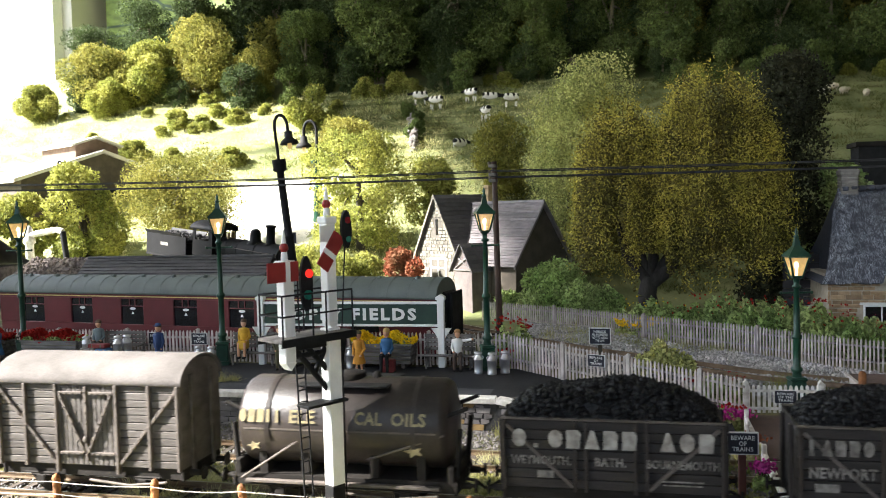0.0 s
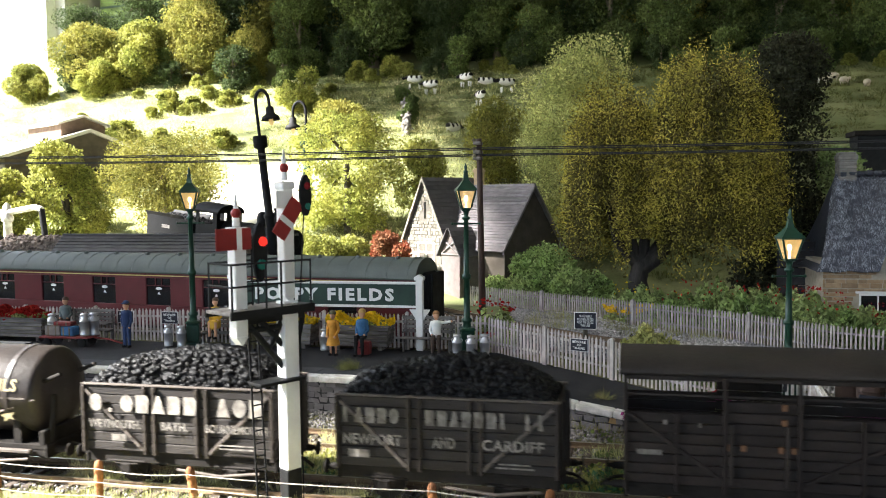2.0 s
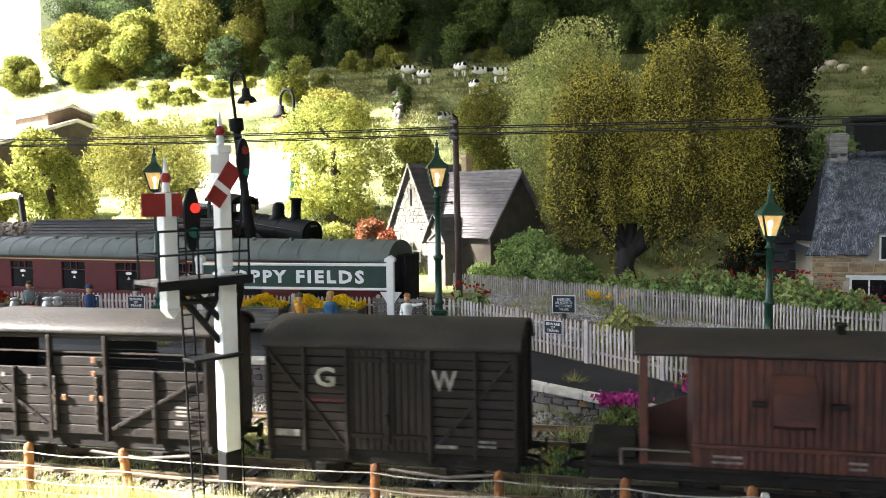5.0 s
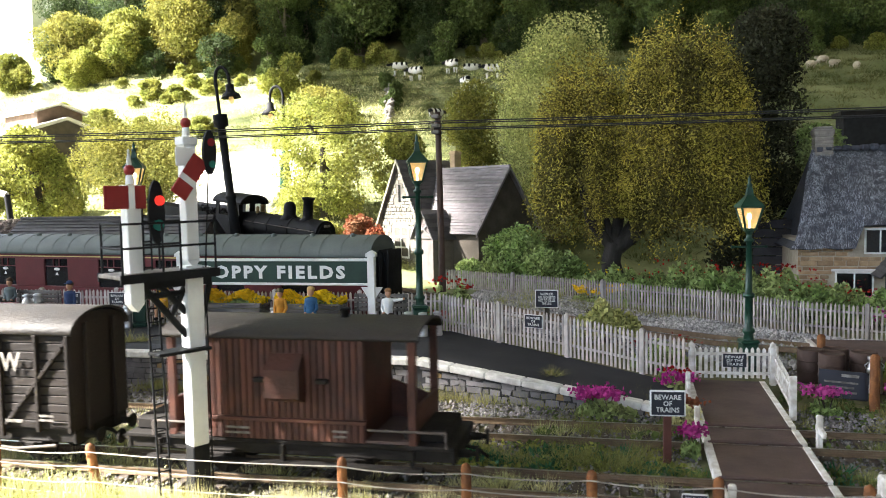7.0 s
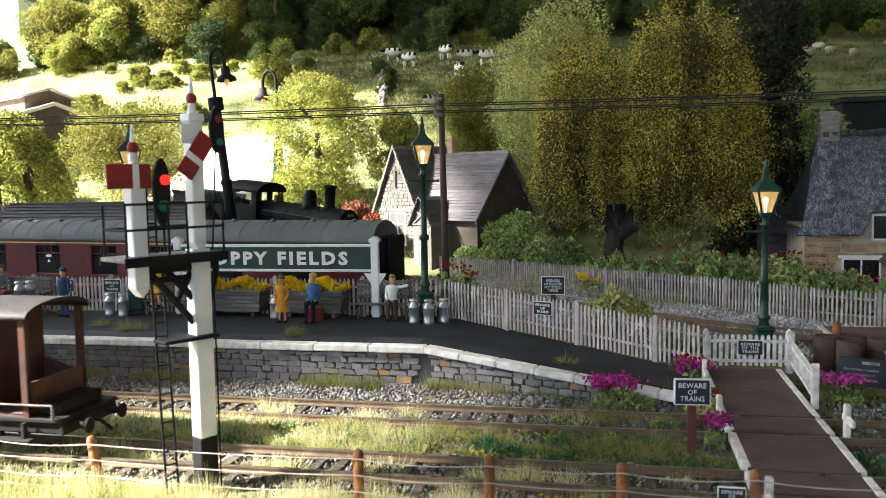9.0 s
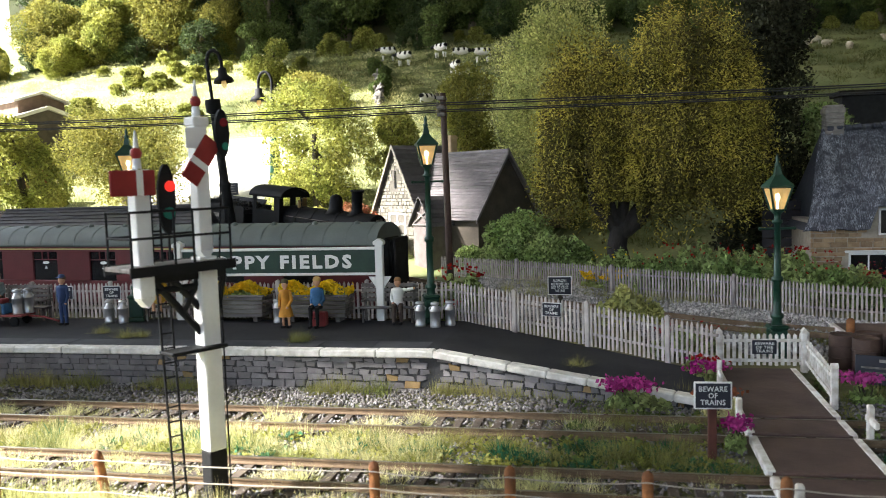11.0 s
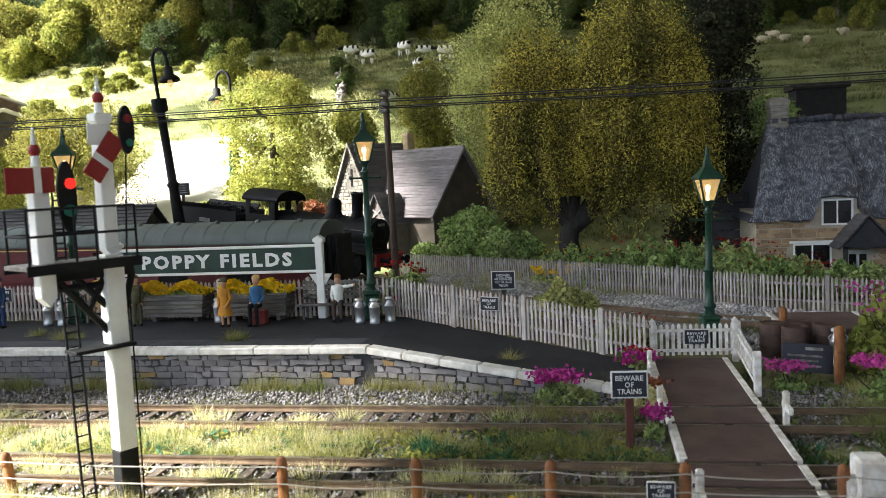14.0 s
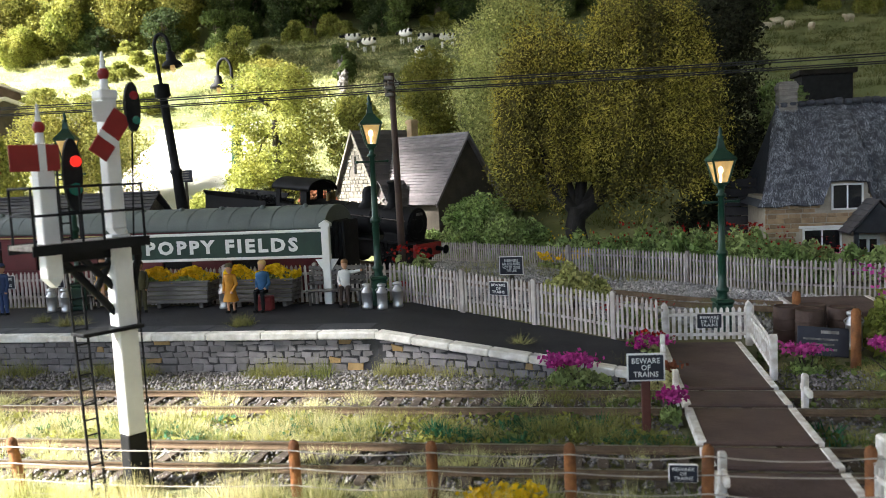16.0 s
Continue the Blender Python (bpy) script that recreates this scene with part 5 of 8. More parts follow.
def planter(label, x, y, z, w, petals, leaves=None):
    t = thing("planter", label, "planter", P(x, y, z), "platform planters")
    for i in range(5):
        part("front_slat", Mesh().box(-w / 2 - 0.02 * i, -0.75, 0.3 + 0.22 * i, w / 2 + 0.02 * i, -0.66, 0.49 + 0.22 * i, 0.025), GREY_WOOD, t)
        for u in (-1, 1):
            e = u * (w / 2 + 0.02 * i)
            part("end_slat", Mesh().box(min(e, e - u * 0.09), -0.65, 0.3 + 0.22 * i, max(e, e - u * 0.09), 0.65, 0.49 + 0.22 * i, 0.025), GREY_WOOD, t)
    part("inner_box", Mesh().box(-w / 2 + 0.1, -0.64, 0.28, w / 2 - 0.1, 0.64, 1.25), SOIL, t)
    part("rim", Mesh().box(-w / 2 - 0.16, -0.82, 1.38, w / 2 + 0.16, -0.62, 1.46, 0.02).box(-w / 2 - 0.16, 0.62, 1.38, w / 2 + 0.16, 0.78, 1.46, 0.02), GREY_WOOD, t)
    for u in (-w / 2 + 0.5, w / 2 - 0.5):
        part("foot", Mesh().box(u - 0.12, -0.5, 0, u + 0.12, 0.5, 0.3, 0.03), GREY_WOOD, t)
    n = int(w * 260)
    p = np.stack([rng.uniform(-w / 2, w / 2, n), rng.uniform(-0.7, 0.6, n), 1.3 + 0.35 * rng.random(n)], 1)
    tagged(part("foliage", leaf_mesh("foliage", p, np.tile((0, 0, 1.0), (n, 1)), 0.15, L_GARDEN), None, t), kind="stuff")
    n = int(w * 900)
    cl = rng.uniform(-w / 2, w / 2, 14)
    cx = cl[rng.integers(14, size=n)] + rng.normal(size=n) * 0.22
    p = np.stack([np.clip(cx, -w / 2 - 0.1, w / 2 + 0.1), rng.uniform(-0.75, 0.55, n), 1.55 + 0.32 * rng.random(n) + 0.22 * np.sin(cx * 3.1)], 1)
    tagged(part("blossom", leaf_mesh("blossom", p, np.tile((0, -0.3, 1.0), (n, 1)), 0.095, petals, 0.8), None, t), kind="stuff")
    return t


planter("grey slatted planter full of yellow flowers", -18.1, 46.55, 1.4, 3.35, F_YELLOW)
planter("grey slatted planter full of yellow flowers behind the seated man", -13.6, 46.55, 1.4, 3.45, F_YELLOW)
planter("grey slatted planter full of red flowers", -35.7, 46.4, 1.4, 3.9, F_RED)
planter("grey slatted planter full of red flowers by the end lamp", -41.0, 46.4, 1.4, 3.6, F_RED)


def churn(x, y, z, s=1.0):
    t = thing("milk_churn", "dull silver milk churn standing on the platform", "milk churn", P(x, y, z), "milk churns")
    part("can", Mesh().lathe([(0.34 * s, 0), (0.36 * s, 0.03), (0.36 * s, 0.12), (0.34 * s, 0.15), (0.345 * s, 0.82 * s), (0.37 * s, 0.84 * s), (0.37 * s, 0.9 * s), (0.33 * s, 0.93 * s), (0.22 * s, 1.12 * s), (0.21 * s, 1.22 * s)], 18), CHURN, t)
    part("lid", Mesh().lathe([(0.28 * s, 1.2 * s), (0.31 * s, 1.24 * s), (0.30 * s, 1.32 * s), (0.1 * s, 1.37 * s), (0.02, 1.38 * s)], 18), CHURN, t)
    for u in (-1, 1):
        part("handle", Mesh().tube([(u * 0.33 * s, 0, 0.88 * s), (u * 0.42 * s, 0, 1.0 * s), (u * 0.26 * s, 0, 1.12 * s)], 0.03, 6), CHURN, t)
    t.scale = (0.84, 0.84, 1.04)
    return t


for x, y in ((-7.75, 45.05), (-6.95, 44.85), (-6.3, 45.35), (-24.3, 45.6), (-25.2, 45.7), (-15.55, 45.9)):
    churn(x, y, 1.4, 0.88)

# ---- painted figures


def figure(label, x, y, z, rz, top, legs, sit=False, skirt=None, hair=HAIR, hat=None, arm=0.0, h=2.2):
    m = Mesh()
    h = 1.12 * h
    k = h / 2.2
    mats = [SKIN, top, legs, hair, BLACK, skirt or legs, hat or hair]
    m.k = 2
    hip = 0.78 * k if sit else 1.05 * k
    for u in (-1, 1):
        if sit:
            m.cyl((u * 0.14, 0, hip), (u * 0.17, -0.48, hip + 0.02), 0.14, 0.12, 8).cyl((u * 0.17, -0.48, hip + 0.05), (u * 0.19, -0.5, 0.1), 0.12, 0.085, 8)
        else:
            m.k = 0 if skirt else 2
            m.cyl((u * 0.13, 0, hip), (u * 0.15, 0.02 * u, 0.1), 0.14 if not skirt else 0.09, 0.085 if not skirt else 0.06, 8)
        m.k = 4
        fy = -0.55 if sit else 0.0
        m.box(u * 0.17 - 0.08, fy - 0.2, 0, u * 0.17 + 0.08, fy + 0.09, 0.13, 0.03)
        m.k = 2
    if skirt:
        m.k = 5
        if sit:
            m.box(-0.3, -0.58, 0.45 * k, 0.3, 0.12, hip + 0.16, 0.1)
        else:
            m.lathe([(0.36 * k, 0.55 * k), (0.33 * k, 0.7 * k), (0.2 * k, 1.2 * k), (0.19 * k, 1.3 * k)], 12)
    m.k = 1
    m.lathe([(0.17, hip - 0.06), (0.22 * k, hip + 0.08), (0.2 * k, hip + 0.3 * k), (0.27 * k, hip + 0.6 * k), (0.24 * k, hip + 0.72 * k), (0.08, hip + 0.78 * k)], 12)
    sh = hip + 0.66 * k
    for u in (-1, 1):
        m.k = 1
        if arm and u > 0:
            e, w = Vector((0.5, -0.12, sh + 0.02)), Vector((0.85, -0.2, sh + 0.1))
        else:
            e, w = Vector((u * 0.34, 0.02, sh - 0.38 * k)), Vector((u * 0.22, -0.26 if sit or skirt else -0.05, sh - (0.55 if sit else 0.72) * k))
        a = Vector((u * 0.25, 0, sh))
        m.ball(a, 0.1).cyl(a, e, 0.095, 0.085, 8).cyl(e, w, 0.085, 0.065, 8)
        m.k = 0
        m.ball(w, 0.075, nu=8, nv=5)
    m.k = 0
    hz = hip + 0.95 * k
    m.cyl((0, 0, hip + 0.74 * k), (0, 0, hz), 0.075, 0.075, 8).ball((0, -0.01, hz + 0.05), 0.145 * k, 0.16 * k, 0.19 * k)
    m.k = 3
    m.ball((0, 0.03, hz + 0.17), 0.165 * k, 0.185 * k, 0.14 * k)
    if hat:
        m.k = 6
        m.lathe([(0.18, 0), (0.19, 0.05), (0.15, 0.15), (0.03, 0.19)], 12, (0, 0, hz + 0.15 * k)).box(-0.13, -0.28, hz + 0.15 * k, 0.13, -0.05, hz + 0.19 * k, 0.01)
    return tagged(part("figurine", m, mats, None, "", P(x, y, z, 0, 0, rz)), label, "figurine", "painted figures")


figure("painted figurine seated in white shirt and brown trousers", -9.1, 46.0, 1.4, 8, WHITE, C_BROWN, True, hair=mat("painted_tan_hair", (0.30, 0.15, 0.06), 0.7), arm=1, h=2.3)
figure("painted figurine seated on a red case in blue jumper", -13.0, 44.9, 1.4, -4, C_BLUE, BLACK, True, hair=mat("painted_fair_hair", (0.55, 0.36, 0.14), 0.7), h=2.5)
figure("painted figurine standing in an orange dress", -14.5, 44.4, 1.4, -6, C_ORANGE, SKIN, False, C_ORANGE, hat=C_GREEN, h=2.1)
figure("painted figurine seated in a mustard yellow dress", -22.4, 46.2, 1.9, 5, C_YELLOW, SKIN, True, C_YELLOW, h=2.3)
figure("painted figurine standing in olive brown suit", -19.6, 45.0, 1.4, 30, C_GREEN, C_GREEN, h=2.3)
figure("painted porter figurine in navy waistcoat and cap", -27.4, 44.9, 1.4, -8, C_NAVY, C_NAVY, hat=C_NAVY, h=2.35)
figure("painted figurine seated in grey jacket", -32.4, 46.2, 1.8, 10, C_GREY, C_BROWN, True, h=2.3)
figure("painted figurine standing in a blue dress", -38.9, 45.0, 1.4, -20, C_BLUE, SKIN, False, C_BLUE, h=2.2)
cs_ = thing("suitcase", "small red suitcase used as a seat", "suitcase", P(-13.0, 44.95, 1.4))
part("case", Mesh().box(-0.42, -0.2, 0, 0.42, 0.35, 0.72, 0.06), C_RED, cs_)
part("handle", Mesh().tube([(-0.12, -0.2, 0.4), (-0.12, -0.27, 0.42), (0.12, -0.27, 0.42), (0.12, -0.2, 0.4)], 0.025, 6), BLACK, cs_)

# luggage trolley
tr = thing("luggage_trolley", "red framed luggage trolley with wooden deck", "trolley", P(-30.9, 44.9, 1.4, 0, 0, 4))
part("deck", Mesh().box(-1.9, -0.6, 0.5, 1.3, 0.6, 0.62, 0.03), C_RED, tr)
part("drawbar", Mesh().tube([(1.3, 0, 0.5), (2.2, 0, 0.42), (3.1, -0.1, 0.2)], 0.06, 6), C_RED, tr)
for x in (-1.4, 0.8):
    for y in (-0.55, 0.55):
        part("wheel", Mesh().cyl((x, y - 0.06, 0.26), (x, y + 0.06, 0.26), 0.26, 0.26, 16), BLACK, tr)
for label, x, y, w, d, h, mt in (("blue trunk with pale straps", -0.2, -0.1, 0.8, 0.7, 0.55, C_BLUE), ("dark green trunk on the trolley", -1.2, 0.0, 1.0, 0.8, 0.6, GREY_STONE), ("flat red case lying on the trunks", -0.6, 0.0, 1.2, 0.6, 0.25, C_RED)):
    c = thing("trunk", label, "trunk", P(-30.9 + x, 44.9 + y, 2.02 + (0.57 if "flat" in label else 0)), "luggage on the trolley")
    part("box", Mesh().box(-w / 2, -d / 2, 0, w / 2, d / 2, h, 0.05), mt, c)
    part("strap", Mesh().box(-w / 4 - 0.04, -d / 2 - 0.01, 0.01, -w / 4 + 0.04, -d / 2, h - 0.02).box(w / 4 - 0.04, -d / 2 - 0.01, 0.01, w / 4 + 0.04, -d / 2, h - 0.02), PALE_BARK, c)
churn(-30.1, 44.8, 2.02, 0.95)
churn(-29.75, 45.2, 2.02, 0.95)
churn(-32.4, 44.95, 2.02, 0.9)

# ---- notices


def notice(label, x, y, z, w, h, words, post=0.0, rz=0, rx=0, size=None, frame=0.05, postmat=BARK):
    t = thing("notice", label, "notice", P(x, y, z, 0, 0, rz), "railway notices")
    part("frame", Mesh().box(-w / 2, -0.02, post, w / 2, 0.05, post + h, 0.02), WHITE, t)
    part("plate", Mesh().box(-w / 2 + frame, -0.035, post + frame, w / 2 - frame, -0.0215, post + h - frame), BLUEBLACK, t)
    lettering(words, h * 0.68, WHITE, t, 0, -0.04, post + h / 2, 0.015, w * 0.74)
    if post:
        part("post", Mesh().box(-0.13, 0.052, -0.3, 0.13, 0.25, post + h * 0.6, 0.02), postmat, t)
    return t


notice("black and white warning board on a brown post", 4.6, 31.5, -0.3, 1.14, 0.86, "BEWARE\nOF\nTRAINS", 1.62, 4, postmat=mat("red_brown_post", (0.11, 0.035, 0.025), 0.7))
notice("small black warning plate on the ramp fence", -1.25, 44.48, 2.0, 0.98, 0.66, "BEWARE\nOF\nTRAINS", 0, -20, frame=0.03)
notice("white framed notice to passengers above the rear track", -1.35, 52.0, 0.2, 1.34, 1.05, "PASSENGERS\nARE REQUESTED\nNOT TO CROSS\nTHE LINE", 1.75, 0)
for x in (-29.0, -26.0):
    notice("dark warning plate on the platform fence", x, 47.27, 2.45, 1.1, 0.75, "BEWARE\nOF\nTRAINS", 0, frame=0.03)
notice("small dark warning plate on the wire fence", 5.03, 25.3, 0.55, 0.66, 0.44, "BEWARE\nOF\nTRAINS", 0, frame=0.02)
wb = thing("leaning_board", "black painted board leaning against the barrels", "board", P(11.9, 40.3, 0, -20, 4, -3))
part("board", Mesh().box(-0.95, 0, 0, 0.95, 0.06, 1.15, 0.02), BLUEBLACK, wb)
bars(wb, 0.25, -0.002, 0.95, 0.7, 1, 0.2, LETTER, 0.12)
bars(wb, -0.1, -0.002, 0.66, 1.3, 3, 0.2, LETTER_DIM, 0.08)
br = mat("rusty_brown_barrel", (0.075, 0.045, 0.035), 0.75)
for x, y in ((11.2, 43.3), (12.3, 43.6), (11.9, 42.4), (13.3, 42.9)):
    t = thing("barrel", "rusty brown barrel standing on end", "barrel", P(x, y, 0), "barrels beside the crossing")
    part("drum", Mesh().lathe([(0.5, 0), (0.55, 0.05), (0.55, 1.45), (0.5, 1.5), (0.48, 1.46), (0.02, 1.46)], 18), br, t)
    for z in (0.5, 1.0):
        part("hoop", Mesh().lathe([(0.555, z - 0.04), (0.58, z), (0.555, z + 0.04)], 18), br, t)
churn(13.4, 41.6, 0, 1.1)
wbk = thing("marker_block", "white painted block beside the near track", "marker", P(10.2, 27.0, -0.3))
part("block", Mesh().box(-0.4, -0.4, 0, 0.35, 0.4, 1.4, 0.06), PICKET_WHITE, wbk)
part("back", Mesh().box(0.352, -0.4, 0, 0.75, 0.4, 1.38, 0.05), BOARDS, wbk)
pb = thing("fence_post", "wire-bound brown post beside the barrels", "post", P(12.9, 39.6, -0.3), "loose posts")
part("post", Mesh().lathe([(0.2, 0), (0.19, 2.2), (0.1, 2.3)], 10), POST, pb)
pb2 = thing("fence_post", "brown wire post behind the barrels", "post", P(12.2, 46.0, -0.3), "loose posts")
part("post", Mesh().lathe([(0.2, 0), (0.19, 1.9), (0.1, 2.0)], 10), POST, pb2)

# ---- bracket signal
sg = thing("railway_signal", "white bracket signal with two red arms, platform and ladder", "signal", P(-9.4, 26.4, -0.4, 0, 0, 59))
mp_post = part("main_post", Mesh().box(-0.27, -0.24, 1.65, 0.27, 0.24, 7.1, 0.03), WHITE, sg)
part("post_foot", Mesh().box(-0.275, -0.245, 0, 0.275, 0.245, 1.65, 0.03), BLACK, sg, "black painted foot")


def doll(x, z0, z1, w):
    d = part("doll_post", Mesh().box(x - w, -w, z0 + 0.25, x + w, w, z1, 0.03).prism([(x - w, z0 + 0.25), (x + w, z0 + 0.25), (x, z0)], "y", -w, w), WHITE, sg, "white signal post")
    part("cap", Mesh().box(x - w - 0.05, -w - 0.05, z1 - 0.05, x + w + 0.05, w + 0.05, z1 + 0.2, 0.04), WHITE, d)
    part("finial", Mesh().lathe([(0.12, 0), (0.1, 0.25), (0.06, 0.3)], 10, (x, 0, z1 + 0.22)), WHITE, d)
    part("finial_ball", Mesh().ball((x, 0, z1 + 0.62), 0.15, 0.15, 0.17, 12, 8), RED, d, "red ball")
    part("finial_spike", Mesh().lathe([(0.08, 0), (0.03, 0.42), (0.01, 0.45)], 8, (x, 0, z1 + 0.76)), WHITE, d)
    return d


dl = doll(-1.8, 5.9, 9.3, 0.21)
dr = doll(0.0, 7.0, 10.7, 0.2)
am = part("signal_arm", Mesh().box(-2.72, -0.36, 8.83, -1.5, -0.30, 9.48, 0.02), RED, dl, "red arm at danger")
part("stripe", Mesh().box(-2.02, -0.368, 8.832, -1.84, -0.361, 9.478), WHITE, am)
part("spectacle_plate", Mesh().prism([(-1.5 + 0.33 * math.cos(a) * 0.75 + 0.28, 8.72 + 0.92 * math.sin(a)) for a in np.linspace(0, 2 * math.pi, 19)[:-1]], "y", -0.40, -0.30), BLACK, dl)
part("red_lens", Mesh().cyl((-1.14, -0.46, 9.05), (-1.14, -0.40, 9.05), 0.14, 0.14, 14), RED_GLOW, dl, "lit red lens")
part("green_lens", Mesh().cyl((-1.2, -0.46, 8.35), (-1.2, -0.40, 8.35), 0.16, 0.16, 14), GREEN_LENS, dl)
at = Matrix.Translation((0.35, 0, 10.35)) @ Matrix.Rotation(radians(-54), 4, "Y")
ar = part("signal_arm", Mesh().box(-1.45, -0.34, -0.28, -0.1, -0.28, 0.28, 0.02, at), RED, dr, "red arm lowered to clear")
part("stripe", Mesh().box(-0.98, -0.348, -0.278, -0.8, -0.341, 0.278, 0, at), WHITE, ar)
part("spectacle_plate", Mesh().prism([(0.56 + 0.22 * math.cos(a), 10.45 + 0.66 * math.sin(a)) for a in np.linspace(0, 2 * math.pi, 19)[:-1]], "y", -0.38, -0.27), BLACK, dr)
part("red_lens", Mesh().cyl((0.6, -0.40, 10.75), (0.6, -0.38, 10.75), 0.12, 0.12, 14), RED_LENS, dr)
part("green_lens", Mesh().cyl((0.62, -0.40, 10.1), (0.62, -0.38, 10.1), 0.11, 0.11, 14), GREEN_LENS, dr)
part("sighting_board", Mesh().box(-0.5, -0.25, 10.05, 0.1, -0.21, 10.6, 0.02), WHITE, dr)
deck = part("deck", Mesh().box(-2.55, -0.75, 6.9, 0.5, 0.6, 7.02, 0.02), GREY_WOOD, sg, "grey planked signal platform")
part("deck_edge", Mesh().box(-2.55, -0.80, 6.78, 0.5, -0.74, 7.04).box(-2.55, 0.6, 6.78, 0.5, 0.66, 7.04), BLACK, deck)
brk = Mesh().box(-1.9, -0.12, 6.5, 0.62, 0.12, 6.85, 0.02)
for a, b in (((-1.5, 0, 6.55), (-0.2, 0, 5.0)), ((-1.0, 0, 6.55), (-0.2, 0, 5.7)), ((0.6, 0, 6.55), (0.2, 0, 5.1)), ((-0.75, 0, 5.6), (-0.2, 0, 6.5)), ((-1.5, 0, 6.3), (-0.3, 0, 6.3))):
    brk.cyl(a, b, 0.1, 0.1, 6)
part("bracket", brk, BLACK, sg, "black iron bracket")
for x in (-2.45, -1.25, -0.7, 0.42):
    for y in (-0.7, 0.55):
        part("railing_post", Mesh().cyl((x, y, 7.0), (x, y, 8.45), 0.035, 0.03, 6), BLACK, deck)
for z in (7.75, 8.42):
    part("handrail", Mesh().tube([(0.42, -0.7, z), (-2.45, -0.7, z), (-2.45, 0.55, z), (0.42, 0.55, z)], 0.035, 6), BLACK, deck)
ld = part("ladder", Mesh().cyl((-1.3, 0.3, 6.9), (-1.3, -0.1, 0), 0.035, 0.035, 6).cyl((-0.95, 0.3, 6.9), (-0.95, -0.1, 0), 0.035, 0.035, 6), BLACK, sg)
for i in range(17):
    part("rung", Mesh().cyl((-1.3, -0.1 + 0.4 * (0.3 + 0.4 * i) / 6.9, 0.3 + 0.4 * i), (-0.95, -0.1 + 0.4 * (0.3 + 0.4 * i) / 6.9, 0.3 + 0.4 * i), 0.025, 0.025, 5), BLACK, ld)
ld2 = part("ladder", Mesh().cyl((-1.3, 0.35, 6.9), (-1.28, 0.35, 9.2), 0.03, 0.03, 6).cyl((-1.05, 0.35, 6.9), (-1.05, 0.35, 9.2), 0.03, 0.03, 6), BLACK, sg)
for i in range(6):
    part("rung", Mesh().cyl((-1.3, 0.35, 7.1 + 0.38 * i), (-1.05, 0.35, 7.1 + 0.38 * i), 0.025, 0.025, 5), BLACK, ld2)
part("lamp_stage", Mesh().box(-1.35, -0.45, 4.55, 0.35, 0.25, 4.65, 0.02), BLACK, sg)
part("pull_wire", Mesh().tube([(0.42, -0.1, 0), (0.42, -0.1, 6.9), (0.55, -0.25, 9.9)], 0.025, 5), BLACK, sg)
part("pull_wire", Mesh().tube([(0.36, 0.1, 0), (0.36, 0.1, 5.2)], 0.025, 5), PALE_IRON, sg)

# ---- the goods train: every vehicle has its left end at x = 0, the rails at z = 0
WHEELS = []  # (wheelset, radius)


def running_gear(t, L, lever=True, base=None):
    part("solebar", Mesh().box(0.05, -1.38, 0.82, L - 0.05, -1.22, 1.16, 0.03), FRAME, t)
    part("solebar", Mesh().box(0.05, 1.22, 0.82, L - 0.05, 1.38, 1.16, 0.03), FRAME, t)
    part("floor", Mesh().box(0.02, -1.4, 1.1, L - 0.02, 1.4, 1.24), FRAME, t)
    for e, s in ((0, -1), (L, 1)):
        hs = part("headstock", Mesh().box(min(e, e - s * 0.14), -1.42, 0.78, max(e, e - s * 0.14), 1.42, 1.18, 0.03), FRAME, t)
        for y in (-0.9, 0.9):
            part("buffer", Mesh().cyl((e, y, 1.0), (e + s * 0.38, y, 1.0), 0.13, 0.11, 10).cyl((e + s * 0.38, y, 1.0), (e + s * 0.52, y, 1.0), 0.07, 0.07, 8).cyl((e + s * 0.52, y, 1.0), (e + s * 0.58, y, 1.0), 0.24, 0.24, 14), FRAME, hs)
        part("coupling", Mesh().tube([(e, 0, 0.95), (e + s * 0.35, 0, 0.9), (e + s * 0.75, 0, 0.62)], 0.06, 6), FRAME, hs)
    for x in (base or (L * 0.22, L * 0.78)):
        ws = part("wheelset", Mesh().cyl((0, -1.25, 0), (0, 1.25, 0), 0.1, 0.1, 8), FRAME, t, "", P(x, 0, 0.58))
        for y in (-0.86, 0.86):
            w = Mesh().cyl((0, y - 0.08, 0), (0, y + 0.08, 0), 0.58, 0.58, 22)
            for i in range(8):
                a = i * math.pi / 4
                w.cyl((0.15 * math.cos(a), y - 0.09, 0.15 * math.sin(a)), (0.5 * math.cos(a), y - 0.09, 0.5 * math.sin(a)), 0.04, 0.04, 5)
            part("wheel", w, FRAME, ws)
        WHEELS.append((ws, x, 0.58))
        for y in (-1.34, 1.22):
            part("axle_guard", Mesh().prism([(x - 0.55, 0.85), (x + 0.55, 0.85), (x + 0.2, 0.45), (x - 0.2, 0.45)], "y", y, y + 0.1), FRAME, t)
            part("axle_box", Mesh().box(x - 0.19, y - 0.14, 0.42, x + 0.19, y + 0.02, 0.82, 0.04), FRAME, t)
            part("spring", Mesh().box(x - 0.75, y - 0.1, 0.84, x + 0.75, y, 0.92, 0.03).box(x - 0.45, y - 0.1, 0.76, x + 0.45, y, 0.84, 0.03), FRAME, t)
    if lever:
        part("brake_lever", Mesh().tube([(L * 0.5, -1.5, 0.72), (L * 0.72, -1.56, 0.6), (L * 0.92, -1.58, 0.78)], 0.06, 6), PALE_IRON, t, "pale brake lever")


